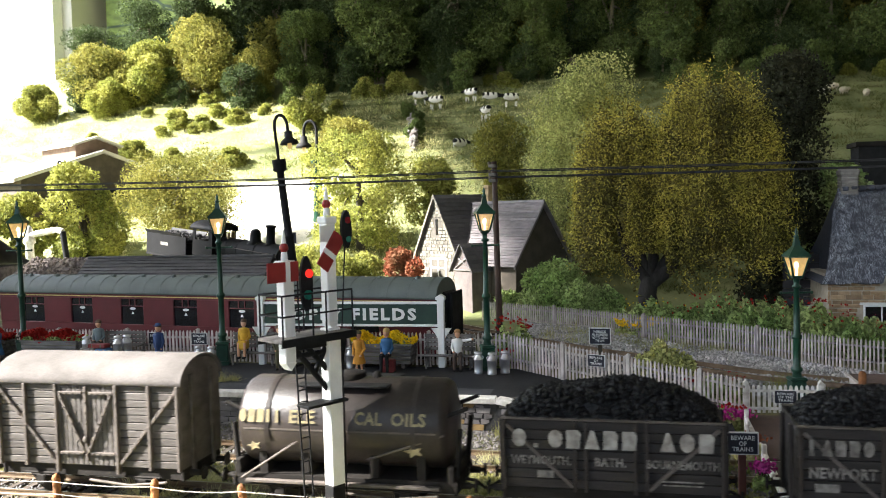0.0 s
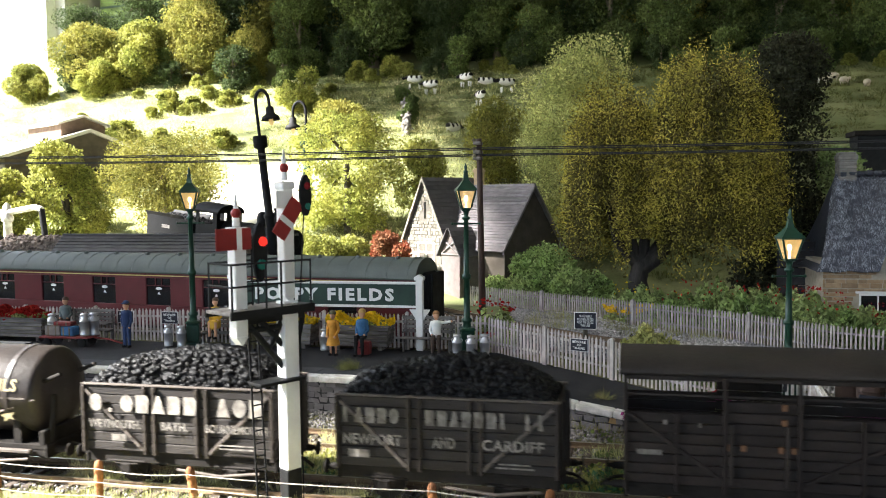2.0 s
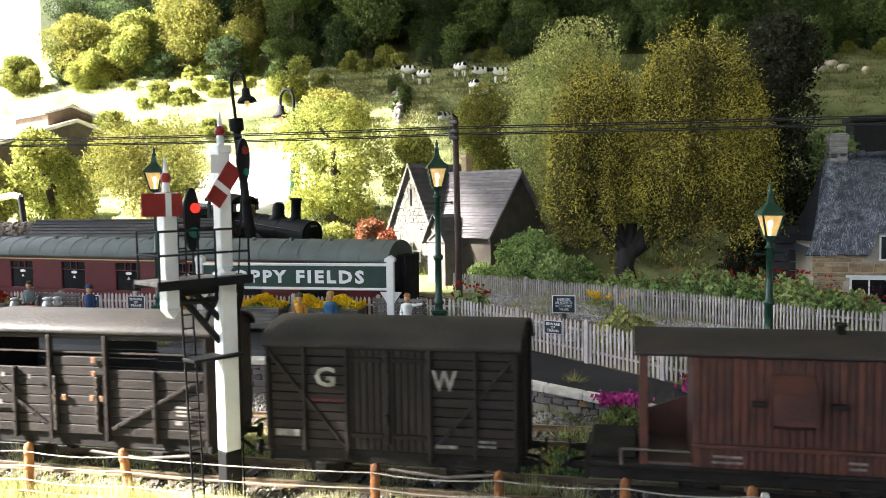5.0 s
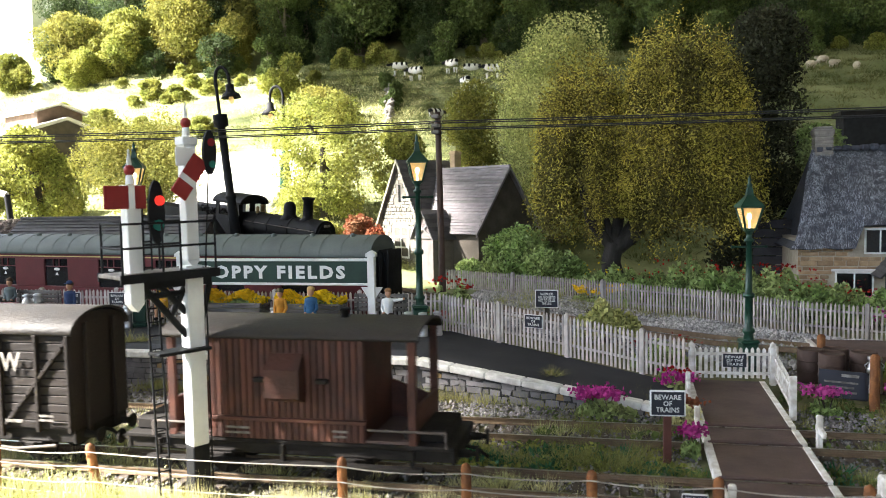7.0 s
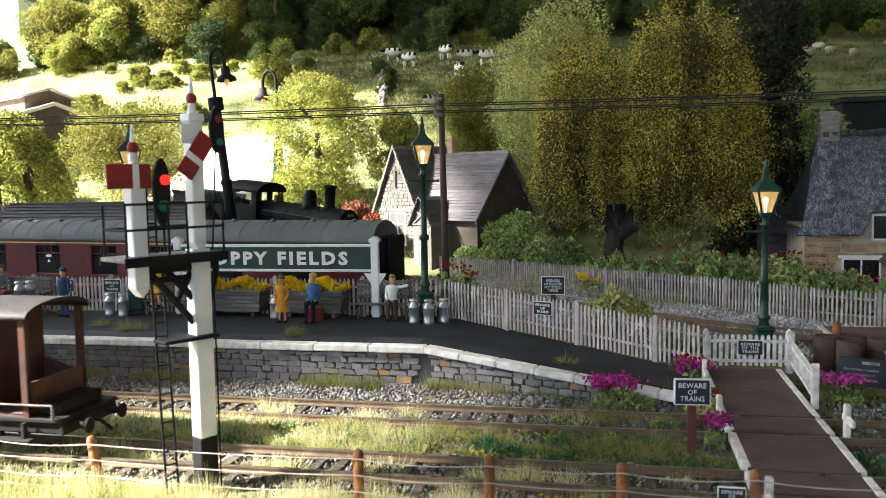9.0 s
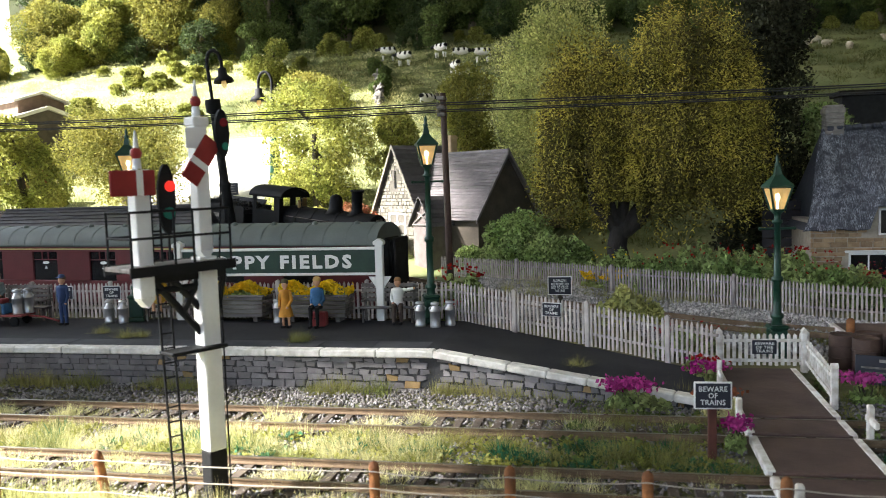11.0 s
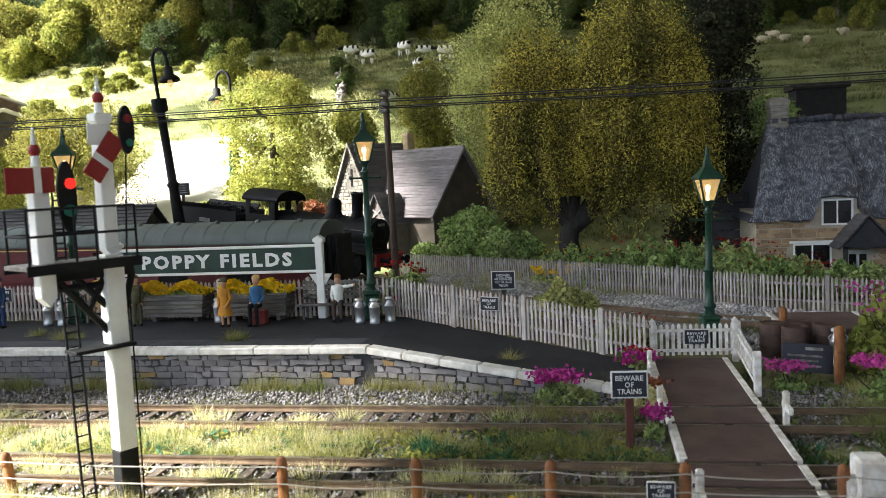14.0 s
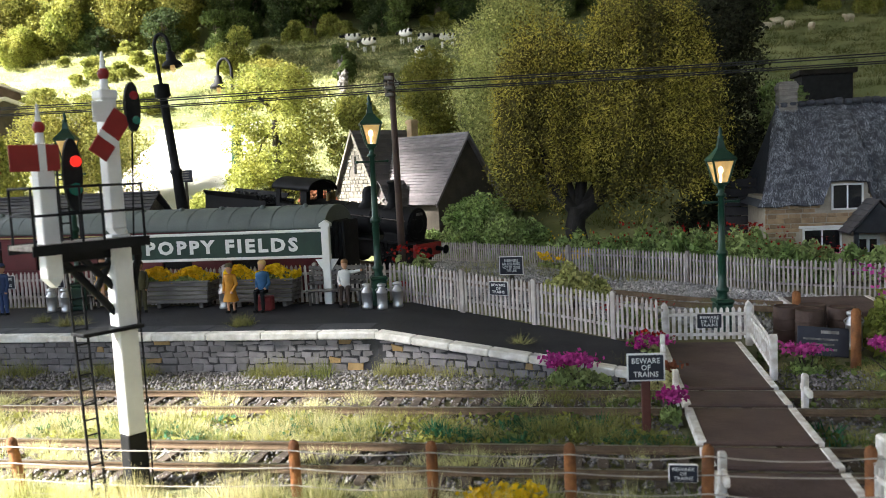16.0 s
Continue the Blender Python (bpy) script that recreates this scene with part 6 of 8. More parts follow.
def plank_wall(t, x0, x1, z0, z1, n, material, y=-1.5, th=0.12):
    h = (z1 - z0) / n
    me = Mesh().box(x0, y, 0.012, x1, y + th, h - 0.012, 0.02).data("plank", material)
    for i in range(n):
        part("plank", me, None, t, "", P(0, rng.normal() * 0.006, z0 + i * h))


def strap(t, points, material=IRON, w=0.07, y=-1.55, bolts=7):
    """A flat iron strap on the side from point to point (x, z), with bolt heads."""
    m = Mesh()
    for (xa, za), (xb, zb) in zip(points, points[1:]):
        a, b = Vector((xa, y, za)), Vector((xb, y, zb))
        at = Matrix.Translation(a) @ (b - a).to_track_quat("X", "Y").to_matrix().to_4x4()
        m.box(0, -0.06, -w, (b - a).length, 0.06, w, 0.015, at)
        for i in range(bolts):
            q = a.lerp(b, (i + 0.5) / bolts)
            m.cyl((q.x, y - 0.06, q.z), (q.x, y - 0.10, q.z), 0.035, 0.03, 6)
    return part("strap", m, material, t)


def letter_blocks(t, pattern, x0, x1, z, h, material, y=-1.56, at=None):
    """An owner's name as plain letter-sized blocks; spaces stay open, dots are small."""
    step = (x1 - x0) / len(pattern)
    for i, c in enumerate(pattern):
        a, w = x0 + i * step, 0.80 * step
        if c == " ":
            continue
        if c == ".":
            poly = [(0.25 * w, -0.5), (0.55 * w, -0.5), (0.55 * w, -0.28), (0.25 * w, -0.28)]
        elif c in "AVY":
            poly = [(0, -0.5), (w, -0.5), (w * 0.62, 0.5), (w * 0.38, 0.5)]
        elif c in "IJLT":
            poly = [(w * 0.1, -0.5), (w * 0.55, -0.5), (w * 0.45, 0.5), (w * 0.1, 0.5)]
        elif c in "GSOCB":
            poly = [(w / 2 + w / 2 * math.cos(q), 0.5 * math.sin(q)) for q in np.linspace(0, 2 * math.pi, 13)[:-1]]
        else:
            poly = [(0, -0.5), (w * 0.9, -0.5), (w, 0.28), (w * 0.8, 0.5), (0, 0.5)]
        part("owner_mark", Mesh().prism([(a + px_, z + pz_ * h) for px_, pz_ in poly], "y", y - 0.012, y), material, t, "worn pale owner's mark", at)


def coal_load(t, x0, x1, z, high):
    n = 3000
    u, v = rng.uniform(-1, 1, n), rng.uniform(-1, 1, n)
    crest = (1 - np.abs(u) ** 3.2) * (1 - np.abs(v) ** 2.6)
    p = np.stack([(x0 + x1) / 2 + u * (x1 - x0) / 2 * 0.97, v * 1.32, z - 0.12 + high * crest ** 0.6 * (0.92 + 0.14 * np.sin(4.3 * u + x1) * np.cos(2.7 * v)) + rng.uniform(-0.12, 0.14, n)], 1)
    o = scatter("coal", "", "", p, 0.17, COAL)
    o.parent = t
    del o["kind"]
    o.pop("label", None)
    o.pop("category", None)
    tagged(o, kind="stuff")
    m = Mesh()
    g = [(a, b) for a in np.linspace(-1, 1, 13) for b in np.linspace(-1, 1, 9)]
    m.add([((x0 + x1) / 2 + a * (x1 - x0) / 2, b * 1.38, z - 0.2 + high * ((1 - abs(a) ** 3.2) * (1 - abs(b) ** 2.6)) ** 0.6) for a, b in g], [(i * 9 + j, (i + 1) * 9 + j, (i + 1) * 9 + j + 1, i * 9 + j + 1) for i in range(12) for j in range(8)])
    part("coal_bed", m, COAL, t)


def open_wagon(label, L):
    t = thing("coal_wagon", label, "wagon", group="goods train")
    running_gear(t, L)
    plank_wall(t, 0.02, L - 0.02, 1.26, 3.55, 7, WAGON_BROWN)
    plank_wall(t, 0.02, L - 0.02, 1.26, 3.55, 7, WAGON_BROWN, 1.38)
    for x in (0.0, L - 0.12):
        for i in range(7):
            part("end_plank", Mesh().box(x, -1.37, 1.27 + i * 0.327, x + 0.12, 1.37, 1.585 + i * 0.327, 0.02), WAGON_BROWN, t)
    part("top_capping", Mesh().box(0, -1.56, 3.56, L, -1.36, 3.61, 0.01).box(0, 1.36, 3.56, L, 1.54, 3.61, 0.01), PALE_IRON, t)
    for x in (0.1, L * 0.34, L * 0.39, L * 0.61, L * 0.66, L - 0.1):
        strap(t, [(x, 1.2), (x, 3.55)], IRON, 0.08)
    strap(t, [(0.2, 3.4), (L * 0.33, 1.35)], PALE_IRON, 0.06)
    strap(t, [(L - 0.2, 3.4), (L * 0.67, 1.35)], PALE_IRON, 0.06)
    for e, s in ((0, -1), (L, 1)):
        for y in (-0.8, 0.8):
            part("end_stanchion", Mesh().box(min(e, e + s * 0.14), y - 0.1, 0.9, max(e, e + s * 0.14), y + 0.1, 3.5, 0.02), WAGON_BROWN, t)
    coal_load(t, 0.12, L - 0.12, 3.45, 1.2)
    return t


bryer = open_wagon("dark brown coal wagon with large pale owner's mark", 7.25)
letter_blocks(bryer, "G.BRYER ASH", 0.4, 7.0, 2.98, 0.62, LETTER, -1.645)
for words, x, w in (("WEYMOUTH.", 1.35, 2.0), ("BATH.", 3.62, 1.0), ("BOURNEMOUTH", 5.9, 2.25)):
    lettering(words, 0.30, LETTER_DIM, bryer, x, -1.65, 2.25, 0.03, w)
bars(bryer, 1.5, -1.64, 1.78, 0.6, 1, 0.1, LETTER_DIM, 0.24)
bars(bryer, 5.9, -1.64, 1.7, 1.5, 2, 0.12, LETTER_DIM, 0.05)
eman = open_wagon("dark grey coal wagon with pale owner's mark", 7.3)
letter_blocks(eman, "JAMES  EMANUEL LT", 0.3, 7.0, 2.98, 0.5, LETTER_WORN, -1.645)
for words, x, w in (("NEWPORT", 1.3, 1.95), ("AND", 3.65, 0.75), ("CARDIFF", 5.85, 1.95)):
    lettering(words, 0.36, LETTER_DIM, eman, x, -1.65, 2.2, 0.03, w)
bars(eman, 0.85, -1.64, 1.72, 0.75, 1, 0.1, LETTER_DIM, 0.26)
bars(eman, 5.9, -1.64, 1.62, 1.3, 2, 0.12, LETTER_DIM, 0.05)


def van_roof(t, L, z, rise, material, over=0.1, half=1.62):
    a = [(half * math.cos(q), z + rise * math.sin(q)) for q in np.linspace(0, math.pi, 17)]
    b = [((half - 0.06) * math.cos(q), z - 0.05 + (rise - 0.02) * math.sin(q)) for q in np.linspace(math.pi, 0, 17)]
    r = part("roof", Mesh().prism(a + b, "x", -over, L + over, True), material, t, "curved weathered roof")
    return r


def end_wall(t, x, z0, z1, rise, material):
    a = [(1.5 * math.cos(q), z1 + (rise - 0.12) * math.sin(q)) for q in np.linspace(0, math.pi, 13)]
    part("end_wall", Mesh().prism([(-1.5, z0), (1.5, z0)] + a, "x", x, x + 0.1), material, t)


def van(label, L, material, roofmat, strapmat, rise=0.95):
    t = thing("goods_van", label, "goods van", group="goods train")
    running_gear(t, L)
    for a, b in ((0.02, L * 0.335), (L * 0.665, L - 0.02)):
        plank_wall(t, a, b, 1.26, 4.38, 11, material)
    plank_wall(t, 0.02, L - 0.02, 1.26, 4.38, 11, material, 1.38)
    n = 12
    dr_ = part("door", Mesh().box(L * 0.335, -1.44, 1.26, L * 0.665, -1.38, 4.38), material, t, "vertically boarded double door")
    dm = Mesh().box(0, -1.52, 1.3, L * 0.33 / n - 0.02, -1.44, 4.36, 0.015).data("door_board", material)
    for i in range(n):
        part("door_board", dm, None, dr_, "", P(L * 0.335 + i * L * 0.33 / n, 0, 0))
    for x in (L * 0.335, L * 0.665, L * 0.16, L * 0.84, 0.08, L - 0.08):
        strap(t, [(x, 1.0 if 0.3 < x / L < 0.7 else 1.2), (x, 4.38)], strapmat, 0.09)
    strap(t, [(0.12, 4.2), (L * 0.32, 1.4)], strapmat, 0.06)
    strap(t, [(L - 0.12, 4.2), (L * 0.68, 1.4)], strapmat, 0.06)
    strap(dr_, [(L * 0.5, 1.5), (L * 0.5, 4.3)], strapmat, 0.06, -1.56)
    for z in (1.75, 4.05):
        strap(dr_, [(L * 0.35, z), (L * 0.48, z)], strapmat, 0.05, -1.56, 4)
        strap(dr_, [(L * 0.52, z), (L * 0.65, z)], strapmat, 0.05, -1.56, 4)
    part("door_handle", Mesh().ball((L * 0.5, -1.66, 2.3), 0.1, 0.08, 0.14).box(L * 0.5 - 0.03, -1.64, 2.3, L * 0.5 + 0.03, -1.6, 2.75), strapmat, dr_)
    for x in (0.0, L - 0.1):
        end_wall(t, x, 1.25, 4.38, rise, material)
    for e, s in ((0, -1), (L, 1)):
        for y in (-0.75, 0.75):
            part("end_stanchion", Mesh().box(min(e, e + s * 0.12), y - 0.1, 0.9, max(e, e + s * 0.12), y + 0.1, 4.7, 0.02), material, t)
    van_roof(t, L, 4.4, rise, roofmat)
    return t


grey_van = van("dusty grey planked goods van with pale curved roof", 7.8, VAN_GREY, VAN_ROOF, PALE_IRON)
strap(grey_van, [(7.8 * 0.36, 4.0), (7.8 * 0.49, 1.8)], PALE_IRON, 0.05, -1.6)
strap(grey_van, [(7.8 * 0.64, 4.0), (7.8 * 0.51, 1.8)], PALE_IRON, 0.05, -1.6)
gw_van = van("dark grey planked goods van with large white letters", 7.8, DARK_VAN, DARK_ROOF, DARK_VAN, 0.74)
lettering("G", 0.62, LETTER, gw_van, 1.95, -1.645, 3.5, 0.03, 0.66)
lettering("W", 0.62, LETTER, gw_van, 5.65, -1.645, 3.5, 0.03, 0.78)
bars(gw_van, 0.72, -1.66, 1.75, 1.0, 1, 0.1, LETTER_DIM, 0.2)
bars(gw_van, 6.9, -1.64, 1.75, 0.7, 2, 0.14, LETTER_DIM, 0.07)
bars(gw_van, 5.7, -1.64, 1.55, 0.7, 1, 0.14, LETTER_DIM, 0.1)
part("repair_plank", Mesh().box(1.3, -1.53, 2.72, 2.6, -1.505, 2.80), MAROON, gw_van, "dull red repair plank")

# cattle wagon
cat = thing("cattle_wagon", "dark slatted cattle wagon with open upper sides", "cattle wagon", group="goods train")
L = 8.6
running_gear(cat, L)
for y in (-1.5, 1.38):
    plank_wall(cat, 0.02, L * 0.34, 1.26, 3.45, 7, DARK_VAN, y)
    plank_wall(cat, L * 0.34, L * 0.58, 1.26, 3.85, 8, DARK_VAN, y)
    plank_wall(cat, L * 0.58, L - 0.02, 1.26, 3.45, 7, DARK_VAN, y)
    # upper back planks added to block light, so the open slot looks dark
    if y > 0:
        plank_wall(cat, 0.02, L - 0.02, 3.86, 4.42, 2, DARK_VAN, y)
    part("top_plank", Mesh().box(0.02, y, 4.42, L - 0.02, y + 0.12, 4.62, 0.02), DARK_VAN, cat)
    part("bar", Mesh().box(0.02, y + 0.03, 3.95, L - 0.02, y + 0.08, 4.0), IRON, cat)
for x in (0.06, L * 0.18, L * 0.34, L * 0.58, L * 0.78, L - 0.06):
    strap(cat, [(x, 1.1), (x, 4.55 if x / L in (0.34, 0.58) or x < 0.1 or x > L - 0.1 else 3.45)], DARK_VAN, 0.1)
strap(cat, [(0.15, 3.4), (L * 0.33, 1.5)], DARK_VAN, 0.06)
strap(cat, [(L - 0.15, 3.3), (L * 0.6, 1.5)], DARK_VAN, 0.06)
for x in (L * 0.36, L * 0.54):
    strap(cat, [(x, 1.4), (x, 3.2)], IRON, 0.07, -1.58)
for x, z in ((L * 0.355, 2.5), (L * 0.40, 2.5), (L * 0.52, 2.5), (L * 0.56, 2.5), (L * 0.53, 3.3), (L * 0.53, 3.75)):
    part("hinge_plate", Mesh().box(x - 0.08, -1.63, z - 0.1, x + 0.08, -1.56, z + 0.1, 0.02), mat("rust_orange_hinge", (0.20, 0.10, 0.05), 0.8), cat)
for x in (0.0, L - 0.1):
    end_wall(cat, x, 1.25, 4.6, 0.58, DARK_VAN)
van_roof(cat, L, 4.62, 0.56, DARK_ROOF, 0.12)
bars(cat, 0.75, -1.66, 2.28, 0.8, 1, 0.1, LETTER_DIM, 0.16)
bars(cat, 7.75, -1.66, 2.35, 0.6, 3, 0.13, LETTER_DIM, 0.06)
bars(cat, 7.6, -1.66, 1.85, 0.3, 1, 0.13, LETTER_DIM, 0.14)
bars(cat, 1.2, -1.66, 3.2, 0.16, 1, 0.13, LETTER_DIM, 0.14)
bars(cat, 2.2, -1.66, 3.15, 0.12, 1, 0.13, LETTER_DIM, 0.14)

# tank wagon
tank = thing("tank_wagon", "grimy brown oil tank wagon with worn yellow lettering", "tank wagon", group="goods train")
L = 8.4
running_gear(tank, L)
barrel = Mesh()
prof = [(0.0, 0.15), (0.55, 0.17), (1.1, 0.23), (1.48, 0.36), (1.60, 0.55)]
n = 40
ring = [(0.15, 0.02)] + [(x, r) for r, x in prof[1:]] + [(L - x - 0.1, r) for r, x in reversed(prof[1:])] + [(L - 0.25, 0.02)]
v = [(x, r * math.cos(2 * math.pi * i / n), 2.98 + r * math.sin(2 * math.pi * i / n)) for x, r in ring for i in range(n)]
barrel.add(v, [(k * n + i, (k + 1) * n + i, (k + 1) * n + (i + 1) % n, k * n + (i + 1) % n)[::-1] for k in range(len(ring) - 1) for i in range(n)], True)
part("barrel", barrel, TANK, tank, "riveted grimy tank barrel")
for x in (1.5, L - 1.5):
    m = Mesh()
    for r in (1.64,):
        vv = [(xx, r * math.cos(2 * math.pi * i / n), 2.98 + r * math.sin(2 * math.pi * i / n)) for xx in (x - 0.09, x + 0.09) for i in range(n)]
        m.add(vv, [(i, n + i, n + (i + 1) % n, (i + 1) % n)[::-1] for i in range(n)], True)
    part("band", m, TANK, tank)
part("seam", Mesh().box(0.6, -1.615, 2.92, L - 0.7, -1.595, 2.98), PALE_IRON, tank)
for x in (1.2, 2.8, 5.4, L - 1.3):
    part("saddle", Mesh().prism([(-1.3, 1.2), (1.3, 1.2), (1.3, 2.1), (0.9, 1.75), (-0.9, 1.75), (-1.3, 2.1)], "x", x - 0.15, x + 0.15), FRAME, tank)
wk = part("walkway", Mesh().box(2.5, -1.2, 4.40, 5.9, -0.6, 4.48, 0.02).box(2.5, 0.6, 4.40, 5.9, 1.2, 4.48, 0.02), BLACK, tank, "dark top walkway")
part("filler", Mesh().lathe([(0.55, 4.5), (0.55, 4.72), (0.5, 4.76), (0.2, 4.82), (0.05, 4.85)], 18, (4.2, 0, 0)), FRAME, tank)
for x in (3.2, 5.2):
    part("valve", Mesh().lathe([(0.16, 4.5), (0.16, 4.7), (0.06, 4.8)], 10, (x, 0, 0)), FRAME, tank)
for a, b in (((0.4, -1.5, 1.1), (2.6, -1.5, 2.5)), ((L - 0.4, -1.5, 2.9), (L - 3.2, -1.55, 1.95))):
    part("stay_rod", Mesh().cyl(a, b, 0.045, 0.045, 6), PALE_IRON, tank)
for e, s in ((0.1, 1), (L - 0.1, -1)):
    part("end_timber", Mesh().box(min(e, e + s * 0.25), -1.4, 1.2, max(e, e + s * 0.25), 1.4, 1.75, 0.04), FRAME, tank)
    for y in (-1.0, 1.0):
        part("end_brace", Mesh().cyl((e, y, 1.3), (e - s * 0.15, y, 3.0), 0.12, 0.1, 6).cyl((e + s * 0.9, y, 3.2), (e - s * 0.45, y, 3.75), 0.1, 0.08, 6), FRAME, tank)
part("step_board", Mesh().box(0.6, -1.62, 0.98, L - 0.6, -1.42, 1.1, 0.02), PALE_IRON, tank)
letter_blocks(tank, "SHELL", 0.45, 2.15, 0, 0.46, LETTER_YELLOW, 0.0, P(0, -1.575, 3.42, -15.5))
for words, x, w in (("ELE", 2.85, 0.95), ("CAL", 5.3, 1.0), ("OILS", 6.75, 1.25)):
    lettering(words, 0.46, LETTER_YELLOW, tank, x, -1.58, 3.42, 0.03, w, rx=-15.5)
st_ = [(0.36 * (1 if i % 2 else 0.45) * math.cos(i * math.pi / 5), 0.24 * (1 if i % 2 else 0.45) * math.sin(i * math.pi / 5)) for i in range(10)]
for x, k in ((0.95, 0.75), (6.9, 1.0)):
    part("star_mark", Mesh().prism([(x + k * a, 2.3 + k * b) for a, b in st_], "y", -1.52, -1.42), LETTER_YELLOW, tank, "worn yellow star")

# brake van: x = 0 is the left end of its frame
bv = thing("brake_van", "bauxite brown brake van with verandahs and dark roof", "brake van", group="goods train")
L = 10.7
running_gear(bv, L, False, (3.2, 7.5))
part("frame_deck", Mesh().box(0, -1.5, 1.18, L, 1.5, 1.32, 0.03), FRAME, bv)
part("footboard", Mesh().box(0.9, -1.85, 0.62, L - 0.9, -1.5, 0.72, 0.02), FRAME, bv)
part("step_hanger", Mesh().box(1.2, -1.7, 0.7, 1.3, -1.5, 1.2), FRAME, bv)
part("step_hanger", Mesh().box(L - 1.3, -1.7, 0.7, L - 1.2, -1.5, 1.2), FRAME, bv)
part("step_hanger", Mesh().box(L / 2, -1.7, 0.7, L / 2 + 0.1, -1.5, 1.2), FRAME, bv)
B0, B1, V0, V1 = 3.0, 8.0, 1.55, 9.55
part("cabin", Mesh().box(B0, -1.42, 1.3, B1, 1.42, 4.5), BRAKE, bv)
nb = 24
pb_ = Mesh().box(0, -1.52, 2.0, (B1 - B0) / nb - 0.025, -1.42, 4.5, 0.02).data("board", BRAKE)
lb_ = Mesh().box(0, -1.52, 1.32, (B1 - B0) / nb - 0.025, -1.42, 1.88, 0.02).data("board", BRAKE)
for i in range(nb):
    part("board", pb_, None, bv, "", P(B0 + i * (B1 - B0) / nb, 0, 0))
    part("board", lb_, None, bv, "", P(B0 + i * (B1 - B0) / nb, 0, 0))
part("waist_rail", Mesh().box(B0 - 0.05, -1.58, 1.88, B1 + 0.05, -1.42, 2.0, 0.02), BRAKE, bv)
dk = part("lookout_ducket", Mesh().prism([(-1.5, 2.5), (-1.95, 2.7), (-1.95, 3.55), (-1.5, 4.0)], "x", 5.0, 6.1), BRAKE, bv, "projecting guard's lookout")
for x in (4.6, 6.6):
    part("lamp_iron", Mesh().box(x - 0.1, -1.68, 3.1, x + 0.3, -1.5, 3.25, 0.03), FRAME, bv)
for a, b in ((V0, B0), (B1, V1)):
    part("verandah_panel", Mesh().prism([(a, 1.3), (b, 1.3), (b, 2.65 if a == V0 else 2.1), (a, 2.1 if a == V0 else 2.65)], "y", 1.36, 1.46), BRAKE, bv)
    part("end_panel", Mesh().box((a if a == V0 else b - 0.1), -1.42, 1.3, (a + 0.1 if a == V0 else b), 1.42, 2.4), BRAKE, bv)
    part("verandah_floor", Mesh().box(a, -1.42, 1.32, b, 1.35, 1.4), BOARDS, bv)
for x in (V0 + 0.12, V1 - 0.12):
    for y in (-1.38, 1.38):
        part("corner_post", Mesh().box(x - 0.12, y - 0.1, 1.3, x + 0.12, y + 0.1, 4.45, 0.02), BRAKE, bv)
van_roof(bv, V1 - V0, 4.46, 0.46, DARK_ROOF, 0.15).matrix_basis = P(V0, 0, 0)
part("stove_pipe", Mesh().lathe([(0.13, 4.8), (0.13, 5.12), (0.2, 5.14), (0.16, 5.22)], 10, (7.0, -0.2, 0)), FRAME, bv)
part("handrail", Mesh().tube([(B1 + 0.1, -1.55, 1.75), (V1 + 0.9, -1.55, 1.75), (V1 + 0.9, -1.55, 1.3)], 0.045, 6), PALE_IRON, bv)
part("handrail", Mesh().tube([(B0 - 0.1, -1.55, 1.75), (V0 - 0.5, -1.55, 1.75), (V0 - 0.5, -1.55, 1.3)], 0.045, 6), PALE_IRON, bv)
for x in (0.9, L - 0.9):
    part("ballast_weight", Mesh().box(x - 0.75, -1.1, 1.32, x + 0.6, 1.1, 1.7, 0.06), FRAME, bv)
bars(bv, 3.9, -1.525, 1.66, 0.8, 2, 0.16, LETTER_DIM, 0.07)
bars(bv, 7.2, -1.525, 1.66, 0.6, 2, 0.16, LETTER_DIM, 0.07)

# ---- locomotive: the dome is at x = 0, the rails at z = 0, forwards is +x
lo = thing("steam_locomotive", "black tender locomotive with tall dome and chimney", "locomotive")
LB = mat("black_loco_paint", (0.006, 0.006, 0.007), 0.6, 0, 0.3, 0.8, 9, 0.1, spec=0.15)
part("boiler", Mesh().cyl((-4.2, 0, 2.95), (2.0, 0, 2.95), 0.98, 0.95, 28), LB, lo)
part("smokebox", Mesh().cyl((1.9, 0, 2.9), (3.85, 0, 2.9), 1.06, 1.06, 28).box(1.95, -1.0, 1.6, 3.8, 1.0, 2.4, 0.1), LB, lo)
sd = part("smokebox_door", Mesh().cyl((3.85, 0, 2.9), (3.95, 0, 2.9), 0.9, 0.86, 26).cyl((3.95, 0, 2.9), (4.0, 0, 2.9), 0.5, 0.4, 20), LB, lo)
part("door_hinge", Mesh().box(3.96, -0.75, 3.22, 4.0, 0.1, 3.3).box(3.96, -0.75, 2.5, 4.0, 0.1, 2.58), LB, sd)
part("number_plate", Mesh().box(3.93, -0.3, 3.5, 4.0, 0.3, 3.66), LETTER_DIM, sd)
for x in (-3.0, -1.5, 0.7, 1.95):
    part("boiler_band", Mesh().cyl((x - 0.06, 0, 2.95), (x + 0.06, 0, 2.95), 1.0, 1.0, 28), LB, lo)
part("dome", Mesh().lathe([(0.75, 3.7), (0.55, 3.95), (0.47, 4.1), (0.47, 4.62), (0.4, 4.86), (0.25, 5.0), (0.03, 5.06)], 20), LB, lo)
part("chimney", Mesh().lathe([(0.7, 3.75), (0.42, 3.98), (0.36, 4.2), (0.38, 5.3), (0.47, 5.36), (0.48, 5.5), (0.36, 5.52), (0.3, 5.2)], 20, (1.95, 0, 0)), LB, lo)
hr = part("handrail", Mesh().tube([(-3.8, -1.04, 3.25), (3.7, -1.12, 3.2)], 0.035, 6), PALE_IRON, lo)
